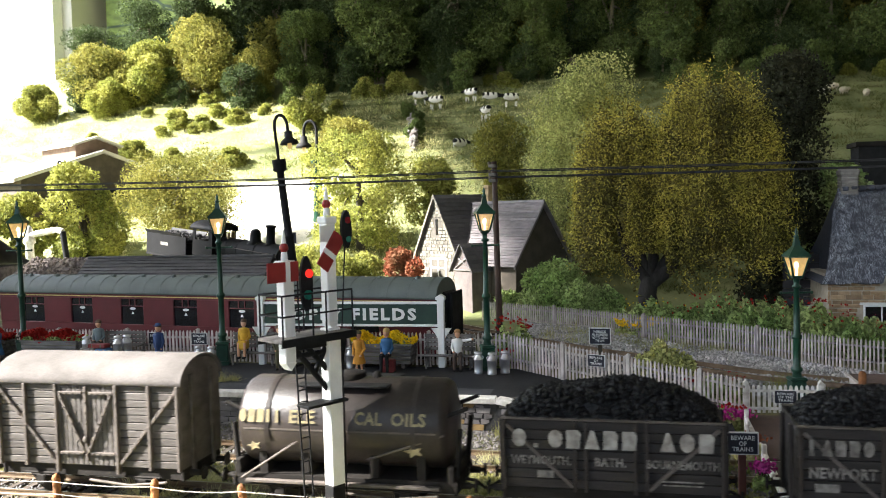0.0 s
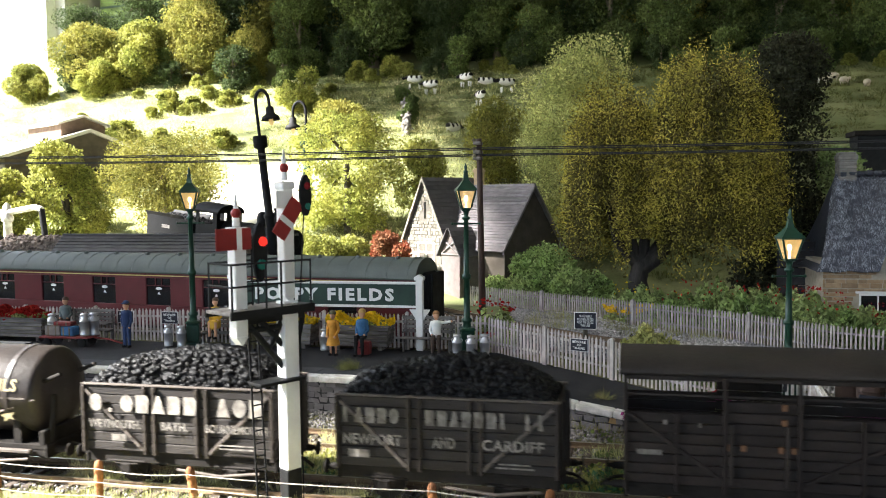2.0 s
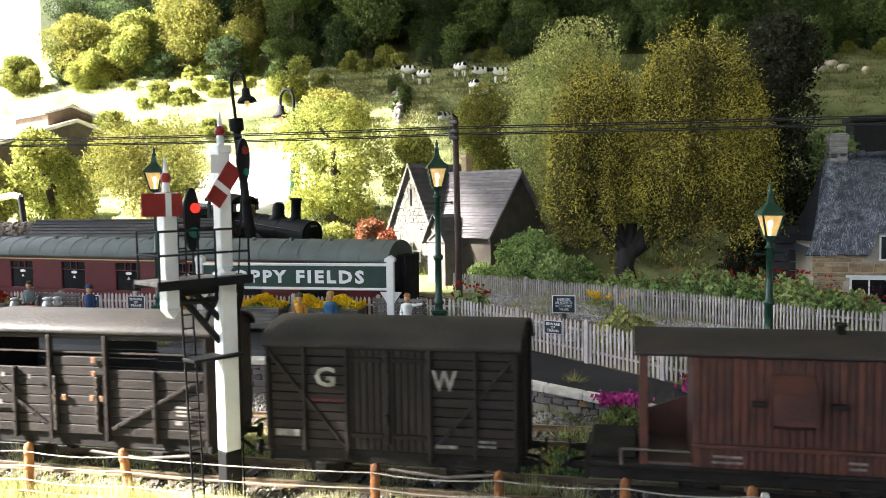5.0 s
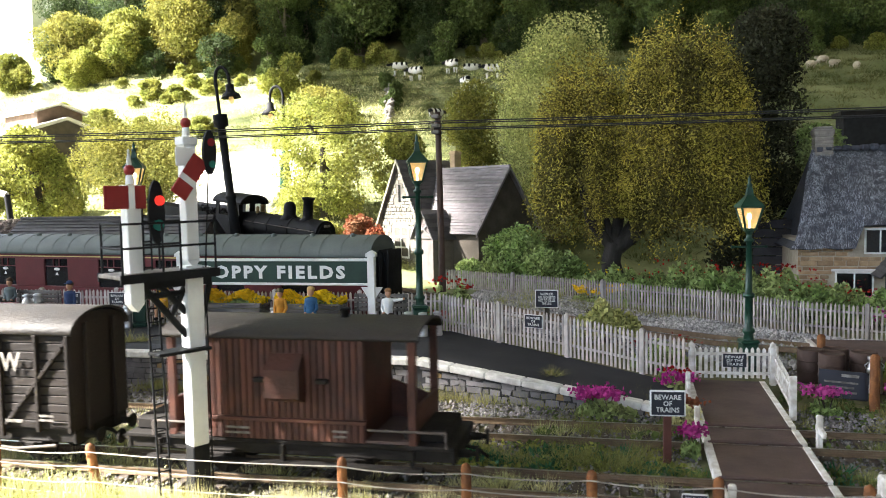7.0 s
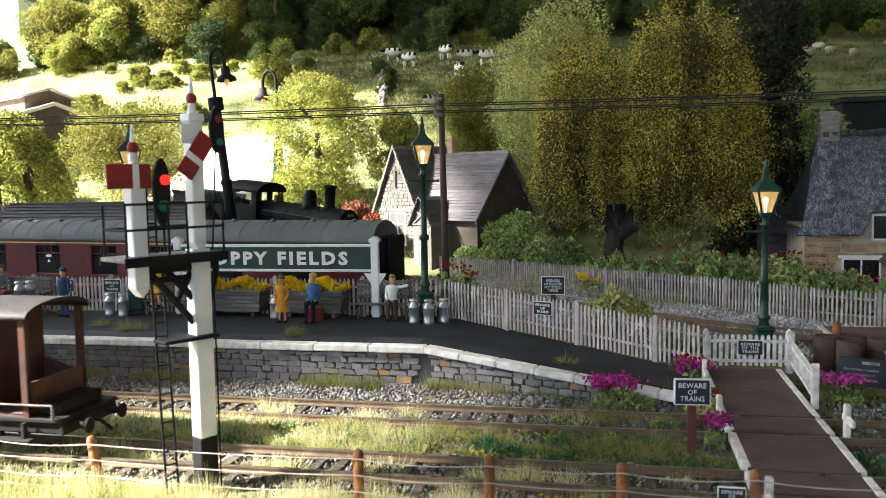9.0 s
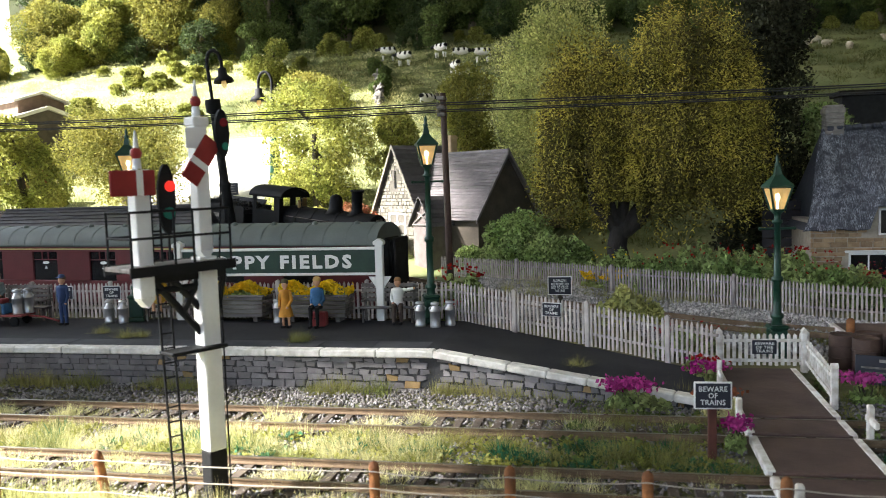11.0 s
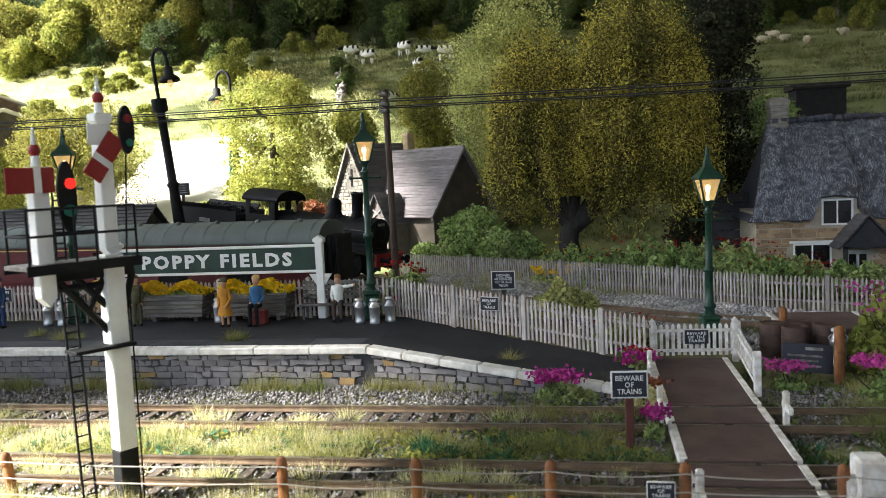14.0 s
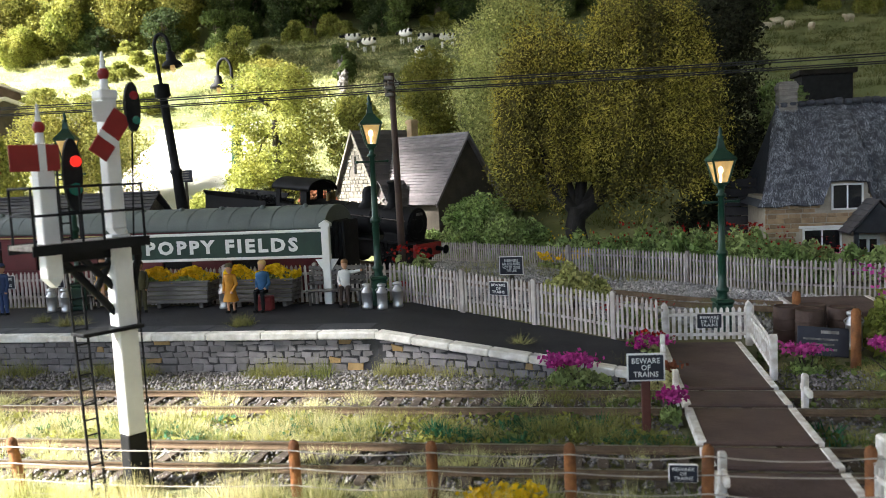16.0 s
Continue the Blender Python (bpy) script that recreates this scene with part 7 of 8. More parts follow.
for x in (-3, -1.5, 0.2, 1.9, 3.3):
    part("knob", Mesh().cyl((x, -0.9, 3.25), (x, -1.1, 3.24), 0.05, 0.05, 6), LB, hr)
part("running_plate", Mesh().box(-7.2, -1.35, 1.75, 4.6, 1.35, 1.87, 0.02), LB, lo)
for y in (-1.25, 1.15):
    part("splasher", Mesh().prism([(-2.4, 1.87), (-2.2, 2.3), (-1.6, 2.55), (-0.9, 2.55), (-0.3, 2.3), (-0.1, 1.87)], "y", y, y + 0.1), LB, lo)
cabm = Mesh()
for y in (-1.35, 1.27):
    cabm.box(-7.0, y, 1.87, -4.2, y + 0.08, 3.55)
    cabm.box(-7.0, y, 3.55, -6.6, y + 0.08, 4.55).box(-4.75, y, 3.55, -4.2, y + 0.08, 4.55)
arc_ = [(1.35 * math.cos(q), 4.5 + 0.68 * math.sin(q)) for q in np.linspace(0, math.pi, 13)]
hole = [(-0.62 + 0.34 * math.cos(q), 4.25 + 0.34 * math.sin(q)) for q in np.linspace(0, 2 * math.pi, 17)[:-1]]
cabm.box(-4.28, -1.3, 1.87, -4.2, 1.3, 3.9).box(-4.28, -0.26, 3.9, -4.2, 0.26, 4.6).box(-4.28, -1.3, 3.9, -4.2, -0.98, 4.6).box(-4.28, 0.98, 3.9, -4.2, 1.3, 4.6)
cabm.prism(arc_, "x", -4.28, -4.2)
part("cab", cabm, LB, lo, "black cab with round spectacle windows")
inner = [(1.3 * math.cos(q), 4.46 + 0.66 * math.sin(q)) for q in np.linspace(math.pi, 0, 13)]
part("cab_roof", Mesh().prism([(1.45 * math.cos(q), 4.5 + 0.74 * math.sin(q)) for q in np.linspace(0, math.pi, 13)] + inner, "x", -7.3, -3.95, True), LB, lo)
part("safety_valve", Mesh().lathe([(0.2, 3.85), (0.17, 4.4), (0.22, 4.45), (0.08, 4.55)], 12, (-3.3, 0.25, 0)).lathe([(0.14, 3.85), (0.12, 4.35), (0.05, 4.4)], 12, (-3.3, -0.25, 0)), mat("dull_brass_valve", (0.20, 0.14, 0.06), 0.4, 0.8), lo)
part("buffer_beam", Mesh().box(4.55, -1.4, 1.05, 4.75, 1.4, 1.85, 0.04), RED, lo, "red buffer beam")
for y in (-0.9, 0.9):
    part("buffer", Mesh().cyl((4.75, y, 1.45), (5.15, y, 1.45), 0.16, 0.13, 10).cyl((5.15, y, 1.45), (5.4, y, 1.45), 0.08, 0.08, 8).cyl((5.4, y, 1.45), (5.46, y, 1.45), 0.28, 0.28, 16), LB, lo)
part("frames", Mesh().box(-7.0, -0.75, 0.7, 4.5, -0.65, 1.75).box(-7.0, 0.65, 0.7, 4.5, 0.75, 1.75), LB, lo)
LWH = []
for x, r in ((-5.2, 0.98), (-1.2, 0.98), (2.2, 0.98)):
    ws = part("wheelset", Mesh().cyl((0, -0.8, 0), (0, 0.8, 0), 0.14, 0.14, 8), LB, lo, "", P(x, 0, r))
    for y in (-0.86, 0.86):
        wm = Mesh().cyl((0, y - 0.09, 0), (0, y + 0.09, 0), r, r, 26)
        for i in range(12):
            a = i * math.pi / 6
            wm.cyl((0.2 * math.cos(a), y * 1.12, 0.2 * math.sin(a)), (0.88 * r * math.cos(a), y * 1.12, 0.88 * r * math.sin(a)), 0.045, 0.045, 5)
        part("wheel", wm, LB, ws)
    LWH.append((ws, x, r))
# tender
tm = Mesh()
tm.box(-14.0, -1.4, 1.6, -7.9, -1.3, 3.55, 0.02).box(-14.0, 1.3, 1.6, -7.9, 1.4, 3.55, 0.02).box(-14.0, -1.3, 1.6, -13.9, 1.3, 3.55).box(-8.0, -1.3, 1.6, -7.9, 1.3, 3.0).box(-14.0, -1.3, 1.6, -7.9, 1.3, 1.75)
tm.prism([(-1.4, 3.55), (-1.3, 3.55), (-1.5, 3.9), (-1.6, 3.88)], "x", -14.0, -8.6).prism([(1.4, 3.55), (1.3, 3.55), (1.5, 3.9), (1.6, 3.88)], "x", -14.0, -8.6)
part("tender_body", tm, LB, lo, "black tender sides")
part("tender_plate", Mesh().box(-14.1, -1.4, 1.45, -7.6, 1.4, 1.6, 0.02).box(-13.9, -0.8, 0.7, -7.8, 0.8, 1.45), LB, lo)
for x, r in ((-13.0, 0.75), (-11.0, 0.75), (-9.0, 0.75)):
    ws = part("wheelset", Mesh().cyl((0, -0.95, 0), (0, -0.78, 0), r, r, 22).cyl((0, 0.78, 0), (0, 0.95, 0), r, r, 22), LB, lo, "", P(x, 0, r))
    part("axle", Mesh().cyl((0, -0.8, 0), (0, 0.8, 0), 0.12, 0.12, 8), LB, ws)
    LWH.append((ws, x, r))
cp = np.stack([rng.uniform(-13.6, -8.3, 420), rng.uniform(-1.2, 1.2, 420), 3.2 + 0.5 * rng.random(420)], 1)
co_ = scatter("coal", "", "", cp, 0.15, COAL)
co_.parent = lo
part("coal_bed", Mesh().box(-13.88, -1.28, 1.8, -8.02, 1.28, 3.3), COAL, lo)
bars(lo, -11.2, -1.405, 2.7, 1.2, 1, 0.1, LETTER_DIM, 0.3)

# ---- buildings


def slate_roof(t, a, b, c, d, courses, material, name="slate_course"):
    """Courses from the eave a-b up to the ridge d-c, each a thin overlapping strip."""
    a, b, c, d = (Vector(p) for p in (a, b, c, d))
    nrm = (b - a).cross(d - a).normalized()
    if nrm.z < 0:
        nrm = -nrm
    for i in range(courses):
        k0, k1 = i / courses, (i + 1.25) / courses
        k1 = min(1.0, k1)
        p, q, r, s = a.lerp(d, k0), b.lerp(c, k0), b.lerp(c, k1), a.lerp(d, k1)
        lo_, hi_ = nrm * 0.14, nrm * 0.02
        part(name, Mesh().convex([p, q, r, s, p + lo_, q + lo_, r + hi_ + nrm * 0.03, s + hi_ + nrm * 0.03], [(3, 2, 1, 0), (4, 5, 6, 7), (0, 1, 5, 4), (1, 2, 6, 5), (2, 3, 7, 6), (3, 0, 4, 7)]), material, t)


def block_wall(t, x0, x1, y, z0, z1, bw, bh, material, inside, name="stone_block"):
    """Blocks on a wall that faces -y; inside(x, z) says where there is wall."""
    kinds_ = {}
    z, row = z0, 0
    while z < z1:
        h = bh * rng.uniform(0.8, 1.2)
        x = x0 - rng.uniform(0, bw)
        while x < x1:
            w = bw * rng.choice([0.7, 1.0, 1.35])
            a, b = max(x, x0), min(x + w, x1)
            if b - a > 0.15 and inside(a + 0.05, z + 0.05) and inside(b - 0.05, z + h - 0.05) and inside(a + 0.05, z + h - 0.05) and inside(b - 0.05, z + 0.05):
                key = (round(b - a, 1), round(h, 1))
                if key not in kinds_:
                    kinds_[key] = Mesh().box(0, -0.07, 0, key[0] - 0.05, 0.0, key[1] - 0.05, 0.03).data(name, material)
                part(name, kinds_[key], None, t, "", P(a, y + rng.normal() * 0.008, z))
            x += w
        z += h
        row += 1


def sash(t, x0, x1, y, z0, z1, rows=1, cols=2, fr=0.12, material=WHITE):
    w = part("window", Mesh().box(x0, y - 0.10, z0, x0 + fr, y + 0.02, z1).box(x1 - fr, y - 0.10, z0, x1, y + 0.02, z1).box(x0 + fr, y - 0.10, z0, x1 - fr, y + 0.02, z0 + fr).box(x0 + fr, y - 0.10, z1 - fr, x1 - fr, y + 0.02, z1), material, t, "white painted window frame")
    part("pane", Mesh().box(x0 + fr, y - 0.04, z0 + fr, x1 - fr, y - 0.02, z1 - fr), GLAZE, w)
    for i in range(1, cols):
        x = x0 + (x1 - x0) * i / cols
        part("glazing_bar", Mesh().box(x - fr * 0.4, y - 0.09, z0 + fr, x + fr * 0.4, y - 0.04, z1 - fr), material, w)
    for i in range(1, rows):
        z = z0 + (z1 - z0) * i / rows
        part("glazing_bar", Mesh().box(x0 + fr, y - 0.088, z - fr * 0.4, x1 - fr, y - 0.042, z + fr * 0.4), material, w)
    return w


# thatched house
th = thing("thatched_house", "honey stone thatched cottage with white windows and timber porch", "house", P(14.65, 65.6, -0.2))
HW = 17.0
part("wall", Mesh().box(0.06, 0.06, -0.5, HW - 0.06, 9.5, 5.2), STONE_MORTAR, th, "stone wall with pale mortar")
openings = [(2.35, 4.9, 0.8, 3.05), (4.2, 6.25, 4.15, 6.0), (5.4, 7.4, -1, 2.7)]
block_wall(th, 0.0, 11.0, 0.06, -0.3, 5.6, 0.8, 0.30, SANDSTONE, lambda x, z: z < 5.5 and not any(a - 0.05 < x < b + 0.05 and c - 0.05 < z < d + 0.05 for a, b, c, d in openings))
sash(th, 2.4, 4.85, 0.02, 0.86, 3.0)
part("lintel", Mesh().box(2.15, -0.12, 3.02, 5.1, 0.05, 3.18, 0.02), WHITE, th)
part("dormer_wall", Mesh().box(4.0, 0.05, 4.9, 6.5, 2.2, 6.05), STONE_MORTAR, th)
sash(th, 4.22, 6.22, 0.02, 4.2, 5.95)


def eave(x):
    k = max(0.0, 1 - max(0.0, abs(x - 5.22) - 1.15) / 0.55)
    return 4.62 + 1.55 * (k * k * (3 - 2 * k))


NU, NV = 70, 16
top, under = [], []
for i in range(NU + 1):
    x = -0.55 + (HW + 1.1) * i / NU
    hip = min(1.0, max(0.0, (x + 0.55) / 1.5)) ** 0.4
    for j in range(NV + 1):
        v = j / NV
        z0 = eave(x)
        zt = 4.62 + (11.55 - 4.62) * (0.05 + 0.95 * hip)
        yv = -0.55 + 5.4 * v
        bow = 0.55 * math.sin(math.pi * v)
        xs2 = x if x > 2.2 else x + (2.2 - x) * 0.62 * v
        top.append((xs2, yv - bow * 0.5 + 0.06 * noise.noise((x * 2, v * 9, 1)), z0 + (zt - z0) * v + bow * 0.5 + 0.12 * noise.noise((x * 0.9, v * 6, 4))))
m = Mesh()
q = NV + 1
m.add(top, [(i * q + j, (i + 1) * q + j, (i + 1) * q + j + 1, i * q + j + 1) for i in range(NU) for j in range(NV)], True)
back = [(x, 2 * 4.85 - y, z if abs(x - 5.22) > 2 else max(z, z)) for x, y, z in top]
m.add(back, [(i * q + j, i * q + j + 1, (i + 1) * q + j + 1, (i + 1) * q + j) for i in range(NU) for j in range(NV)], True)
low = [(x, y + 0.55, z - 0.10) for x, y, z in top[::q]]
m.add(top[::q] + low, [(i, len(low) + i, len(low) + i + 1, i + 1) for i in range(NU)])
m.add(top[:q] + back[:q], [(j, j + 1, q + j + 1, q + j) for j in range(NV)], True)
part("thatch", m, THATCH, th, "thick grey combed thatch")
tg = np.array(top).reshape(NU + 1, q, 3)
k = 34000
iu, jv = rng.integers(0, NU - 1, k), rng.integers(0, NV, k)
fu, fv = rng.random((k, 1)), rng.random((k, 1))
pa = tg[iu, jv] * (1 - fu) * (1 - fv) + tg[iu + 1, jv] * fu * (1 - fv) + tg[iu, jv + 1] * (1 - fu) * fv + tg[iu + 1, jv + 1] * fu * fv
dn = tg[iu, jv] - tg[iu, jv + 1]
dn = dn / np.linalg.norm(dn, axis=1, keepdims=True) + rng.normal(size=(k, 3)) * 0.18
ac = np.stack([np.full(k, 1.0), rng.normal(size=k) * 0.2, rng.normal(size=k) * 0.2], 1) * 0.02
pa = pa + np.array([0, -0.03, 0.03])
ln_ = rng.uniform(0.08, 0.24, (k, 1))
tip = pa + dn * ln_ + np.array([0, -0.025, 0.02])
tagged(part("straw", cloud("straw", np.stack([pa - ac, pa + ac, tip], 1).reshape(-1, 3), np.arange(3 * k).reshape(-1, 3), THATCH_STRAW), None, th), kind="stuff")
for i in range(24):
    x = 1.9 + i * 0.62
    part("ridge_roll", Mesh().box(x, 4.2, 11.4 + 0.06 * rng.normal(), x + 0.6, 5.5, 11.8 + 0.05 * rng.normal(), 0.16), THATCH, th)
ch = part("chimney", Mesh().box(1.9, 4.3, 9.5, 3.1, 5.6, 13.2, 0.08).box(1.8, 4.2, 12.6, 3.2, 5.7, 13.0, 0.06), GREY_STONE, th, "grey stone chimney")
for i in range(7):
    part("chimney_course", Mesh().box(1.87, 4.27, 10.9 + 0.26 * i, 3.13, 5.63, 11.1 + 0.26 * i, 0.03), GREY_STONE, ch)
# porch
DT = mat("dark_weathered_timber", (0.03, 0.032, 0.04), 0.8)
po_ = part("porch", Mesh().box(5.05, -2.2, -0.3, 5.3, -1.95, 2.9).box(7.75, -2.2, -0.3, 8.0, -1.95, 2.9).box(5.05, -2.2, 2.8, 8.0, -1.95, 3.0), DT, th, "dark timber porch")
slate_roof(po_, (4.7, -2.5, 2.75), (4.7, 0.0, 2.75), (6.5, 0.0, 4.9), (6.5, -2.5, 4.9), 6, SLATE_DARK, "shingle_course")
slate_roof(po_, (8.3, 0.0, 2.75), (8.3, -2.5, 2.75), (6.5, -2.5, 4.9), (6.5, 0.0, 4.9), 6, SLATE_DARK, "shingle_course")
part("porch_gable", Mesh().prism([(4.95, 2.9), (8.05, 2.9), (6.5, 4.75)], "y", -2.3, -2.15), DT, po_)
dd = part("door", Mesh().box(5.75, -0.02, -0.2, 7.25, 0.04, 2.5, 0.02), mat("pale_grey_door", (0.45, 0.47, 0.48), 0.5), th, "pale grey front door")
for x in (5.95, 6.6):
    part("pane", Mesh().box(x, -0.045, 1.0, x + 0.45, -0.025, 2.2), GLAZE, dd)
part("letter_box", Mesh().box(6.3, -0.05, 0.7, 6.75, -0.025, 0.8), BLACK, dd)

# stone cottage, turned on the slope
STONE_DARK_MORTAR = mat("grey_brown_mortar", (0.10, 0.09, 0.075), 0.95, 0, 0.2, 2, 12, 0.3)
ct_ = thing("stone_cottage", "pale stone cottage with purple slate roofs", "house", P(-16.2, 89.2, 1.0, 0, 0, -37.2))
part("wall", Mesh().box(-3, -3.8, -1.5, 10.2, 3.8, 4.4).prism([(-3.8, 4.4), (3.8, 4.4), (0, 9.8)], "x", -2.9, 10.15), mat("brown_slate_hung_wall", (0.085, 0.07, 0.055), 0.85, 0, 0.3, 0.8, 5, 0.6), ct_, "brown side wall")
part("gable_wing", Mesh().prism([(-3.85, -1.5), (2.6, -1.5), (2.6, 5.0), (-0.62, 10.75), (-3.85, 5.0)], "y", -4.6, 2.0), STONE_DARK_MORTAR, ct_, "gabled front wing")
block_wall(ct_, -3.9, 2.66, -4.6, -1.2, 10.8, 0.6, 0.34, LIMESTONE, lambda x, z: abs(x + 0.62) < (3.3 if z < 5.0 else 3.3 * (11.1 - z) / 6.1) and not (-2.0 < x < 0.9 and 1.0 < z < 4.5) and not (-0.95 < x < -0.35 and 6.7 < z < 8.6))
sash(ct_, -1.9, 0.8, -4.55, 1.1, 4.4, 3, 2, 0.2)
part("window_surround", Mesh().box(-2.2, -4.72, 4.42, 1.1, -4.6, 4.8, 0.03).box(-2.2, -4.72, 0.7, 1.1, -4.6, 1.08, 0.03), LIMESTONE, ct_)
part("slit_window", Mesh().box(-0.8, -4.66, 6.8, -0.5, -4.62, 8.5), GLAZE, ct_)
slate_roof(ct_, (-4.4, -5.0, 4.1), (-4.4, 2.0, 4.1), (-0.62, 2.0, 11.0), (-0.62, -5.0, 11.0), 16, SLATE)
# slope turned from the sun: its shade is put in as darker slate
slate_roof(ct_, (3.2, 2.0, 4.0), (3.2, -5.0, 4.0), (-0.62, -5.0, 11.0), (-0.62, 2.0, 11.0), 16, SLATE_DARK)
slate_roof(ct_, (0.5, -4.4, 3.7), (10.5, -4.4, 3.7), (10.5, 0.0, 9.95), (-1.0, 0.0, 9.95), 24, SLATE)
slate_roof(ct_, (10.5, 4.4, 3.7), (-3.2, 4.4, 3.7), (-3.2, 0.0, 9.95), (10.5, 0.0, 9.95), 10, SLATE)
for s in (-1, 1):
    part("verge_board", Mesh().convex([(-0.62, -5.06, 11.15), (-0.62, -4.95, 11.15), (-0.62, -4.95, 10.7), (-0.62, -5.06, 10.7), (-0.62 + s * 3.8, -5.06, 4.2), (-0.62 + s * 3.8, -4.95, 4.2), (-0.62 + s * 3.8, -4.95, 3.75), (-0.62 + s * 3.8, -5.06, 3.75)], [(0, 1, 2, 3), (4, 7, 6, 5), (0, 4, 5, 1), (1, 5, 6, 2), (2, 6, 7, 3), (3, 7, 4, 0)]), LIMESTONE, ct_)
    part("verge_board", Mesh().convex([(10.52, 0, 10.1), (10.66, 0, 10.1), (10.66, 0, 9.75), (10.52, 0, 9.75), (10.52, s * 4.4, 3.85), (10.66, s * 4.4, 3.85), (10.66, s * 4.4, 3.5), (10.52, s * 4.4, 3.5)], [(0, 1, 2, 3), (4, 7, 6, 5), (0, 4, 5, 1), (1, 5, 6, 2), (2, 6, 7, 3), (3, 7, 4, 0)]), SLATE, ct_)
part("ridge", Mesh().box(-1.0, -0.15, 9.95, 10.6, 0.15, 10.2, 0.05), SLATE, ct_)
part("chimney", Mesh().box(0.0, 1.6, 9.0, 0.8, 2.5, 12.0, 0.06).box(-0.08, 1.52, 11.6, 0.88, 2.58, 11.85, 0.04), CHIMNEY, ct_, "tan brick chimney")
pr = part("porch", Mesh().prism([(4.0, -1.5), (6.6, -1.5), (6.6, 3.6), (5.3, 5.8), (4.0, 3.6)], "y", -6.3, -3.8), mat("grey_brown_timber", (0.14, 0.115, 0.11), 0.8), ct_, "small timber gabled porch")
slate_roof(pr, (3.6, -6.7, 3.2), (3.6, -3.6, 3.2), (5.3, -3.6, 6.0), (5.3, -6.7, 6.0), 7, SLATE_DARK)
slate_roof(pr, (7.0, -3.6, 3.2), (7.0, -6.7, 3.2), (5.3, -6.7, 6.0), (5.3, -3.6, 6.0), 7, SLATE_DARK)
for a, b in (((4.1, -6.36, 3.5), (5.9, -6.36, 4.6)), ((6.5, -6.36, 3.5), (4.7, -6.36, 4.6)), ((4.0, -6.36, 3.4), (6.6, -6.36, 3.4))):
    part("timber_brace", Mesh().cyl(a, b, 0.1, 0.1, 5), GREY_WOOD, pr)

# long slate roofed building behind the coach
sh_ = thing("goods_office", "long low building with grey slate roof behind the coach", "building", P(-35.3, 61.2, 2.4))
part("wall", Mesh().box(-8.0, -2.2, -1.0, 8.0, 2.2, 3.0).prism([(-2.2, 3.0), (2.2, 3.0), (0, 4.5)], "x", -7.9, 7.9), GREY_WOOD, sh_)
slate_roof(sh_, (-8.3, -2.7, 2.6), (8.3, -2.7, 2.6), (8.3, 0, 4.75), (-8.3, 0, 4.75), 9, SLATE_DARK)
slate_roof(sh_, (8.3, 2.7, 2.6), (-8.3, 2.7, 2.6), (-8.3, 0, 4.75), (8.3, 0, 4.75), 6, SLATE_DARK)
part("ridge", Mesh().box(-8.35, -0.14, 4.75, 8.35, 0.14, 4.95, 0.05), SLATE_DARK, sh_)
hp = thing("small_store", "small store with brown rubble covered roof", "building", P(-48.3, 64.5, 2.4))
part("wall", Mesh().box(-3.2, -2.2, -1, 3.2, 2.2, 3.2, 0.05), GREY_WOOD, hp)
part("roof", Mesh().prism([(-2.6, 3.1), (2.6, 3.1), (0, 4.6)], "x", -3.5, 3.5), GRAVEL_ROOF, hp)
rp = np.stack([rng.uniform(-51.8, -44.8, 700), rng.uniform(61.9, 67, 700), np.zeros(700)], 1)
rp[:, 2] = 5.55 + 1.5 * (1 - np.abs(rp[:, 1] - 64.5) / 2.6)
scatter("rubble", "brown rubble lying on the store roof", "rubble", rp, 0.2, GRAVEL_ROOF)
cab_ = thing("signal_cabin", "dark slate roofed cabin behind the coach", "building", P(-57.5, 64.5, 2.4))
part("wall", Mesh().box(-3.4, -2.4, -1, 3.4, 2.4, 4.0), GREY_WOOD, cab_)
slate_roof(cab_, (-3.8, -2.9, 3.7), (3.8, -2.9, 3.7), (2.4, 0, 6.4), (-3.8, 0, 6.4), 8, SLATE_DARK)
slate_roof(cab_, (3.8, 2.9, 3.7), (-3.8, 2.9, 3.7), (-3.8, 0, 6.4), (2.4, 0, 6.4), 5, SLATE_DARK)

# goods shed on the bank, its gable turned towards the station
gs = thing("goods_shed", "goods shed with pale roof and raised ridge vent", "shed", P(-76.5, 112, 9.2, 0, 0, 60))
part("wall", Mesh().prism([(-12, -9), (12, -9), (12, 7.0), (0, 10.9), (-12, 7.0)], "y", 0.6, 17), mat("dark_shed_boards", (0.08, 0.065, 0.05), 0.8), gs, "dark boarded gable")


def pitch_roof(name, half, top, low, thick, y0, y1):
    for s in (-1, 1):
        c = [(0, y0, top), (0, y1, top), (0, y1, top - thick), (0, y0, top - thick), (s * half, y0, low), (s * half, y1, low), (s * half, y1, low - thick), (s * half, y0, low - thick)]
        part(name, Mesh().convex(c, [(0, 1, 2, 3), (4, 7, 6, 5), (0, 4, 5, 1), (1, 5, 6, 2), (2, 6, 7, 3), (3, 7, 4, 0)]), SHED_ROOF, gs, "pale weathered roof slope")


pitch_roof("roof", 13.2, 11.4, 7.0, 0.5, 0, 18)
pitch_roof("vent_roof", 4.0, 13.6, 12.3, 0.35, 2.0, 15)
part("vent_wall", Mesh().prism([(-3.3, 10), (3.3, 10), (3.3, 12.1), (0, 13.2), (-3.3, 12.1)], "y", 2.5, 14.5), mat("brown_vent_boards", (0.15, 0.10, 0.07), 0.8), gs, "brown boarded vent")
part("doorway", Mesh().box(-5, 0.54, -9, 5, 0.6, 5.5), BLACK, gs)

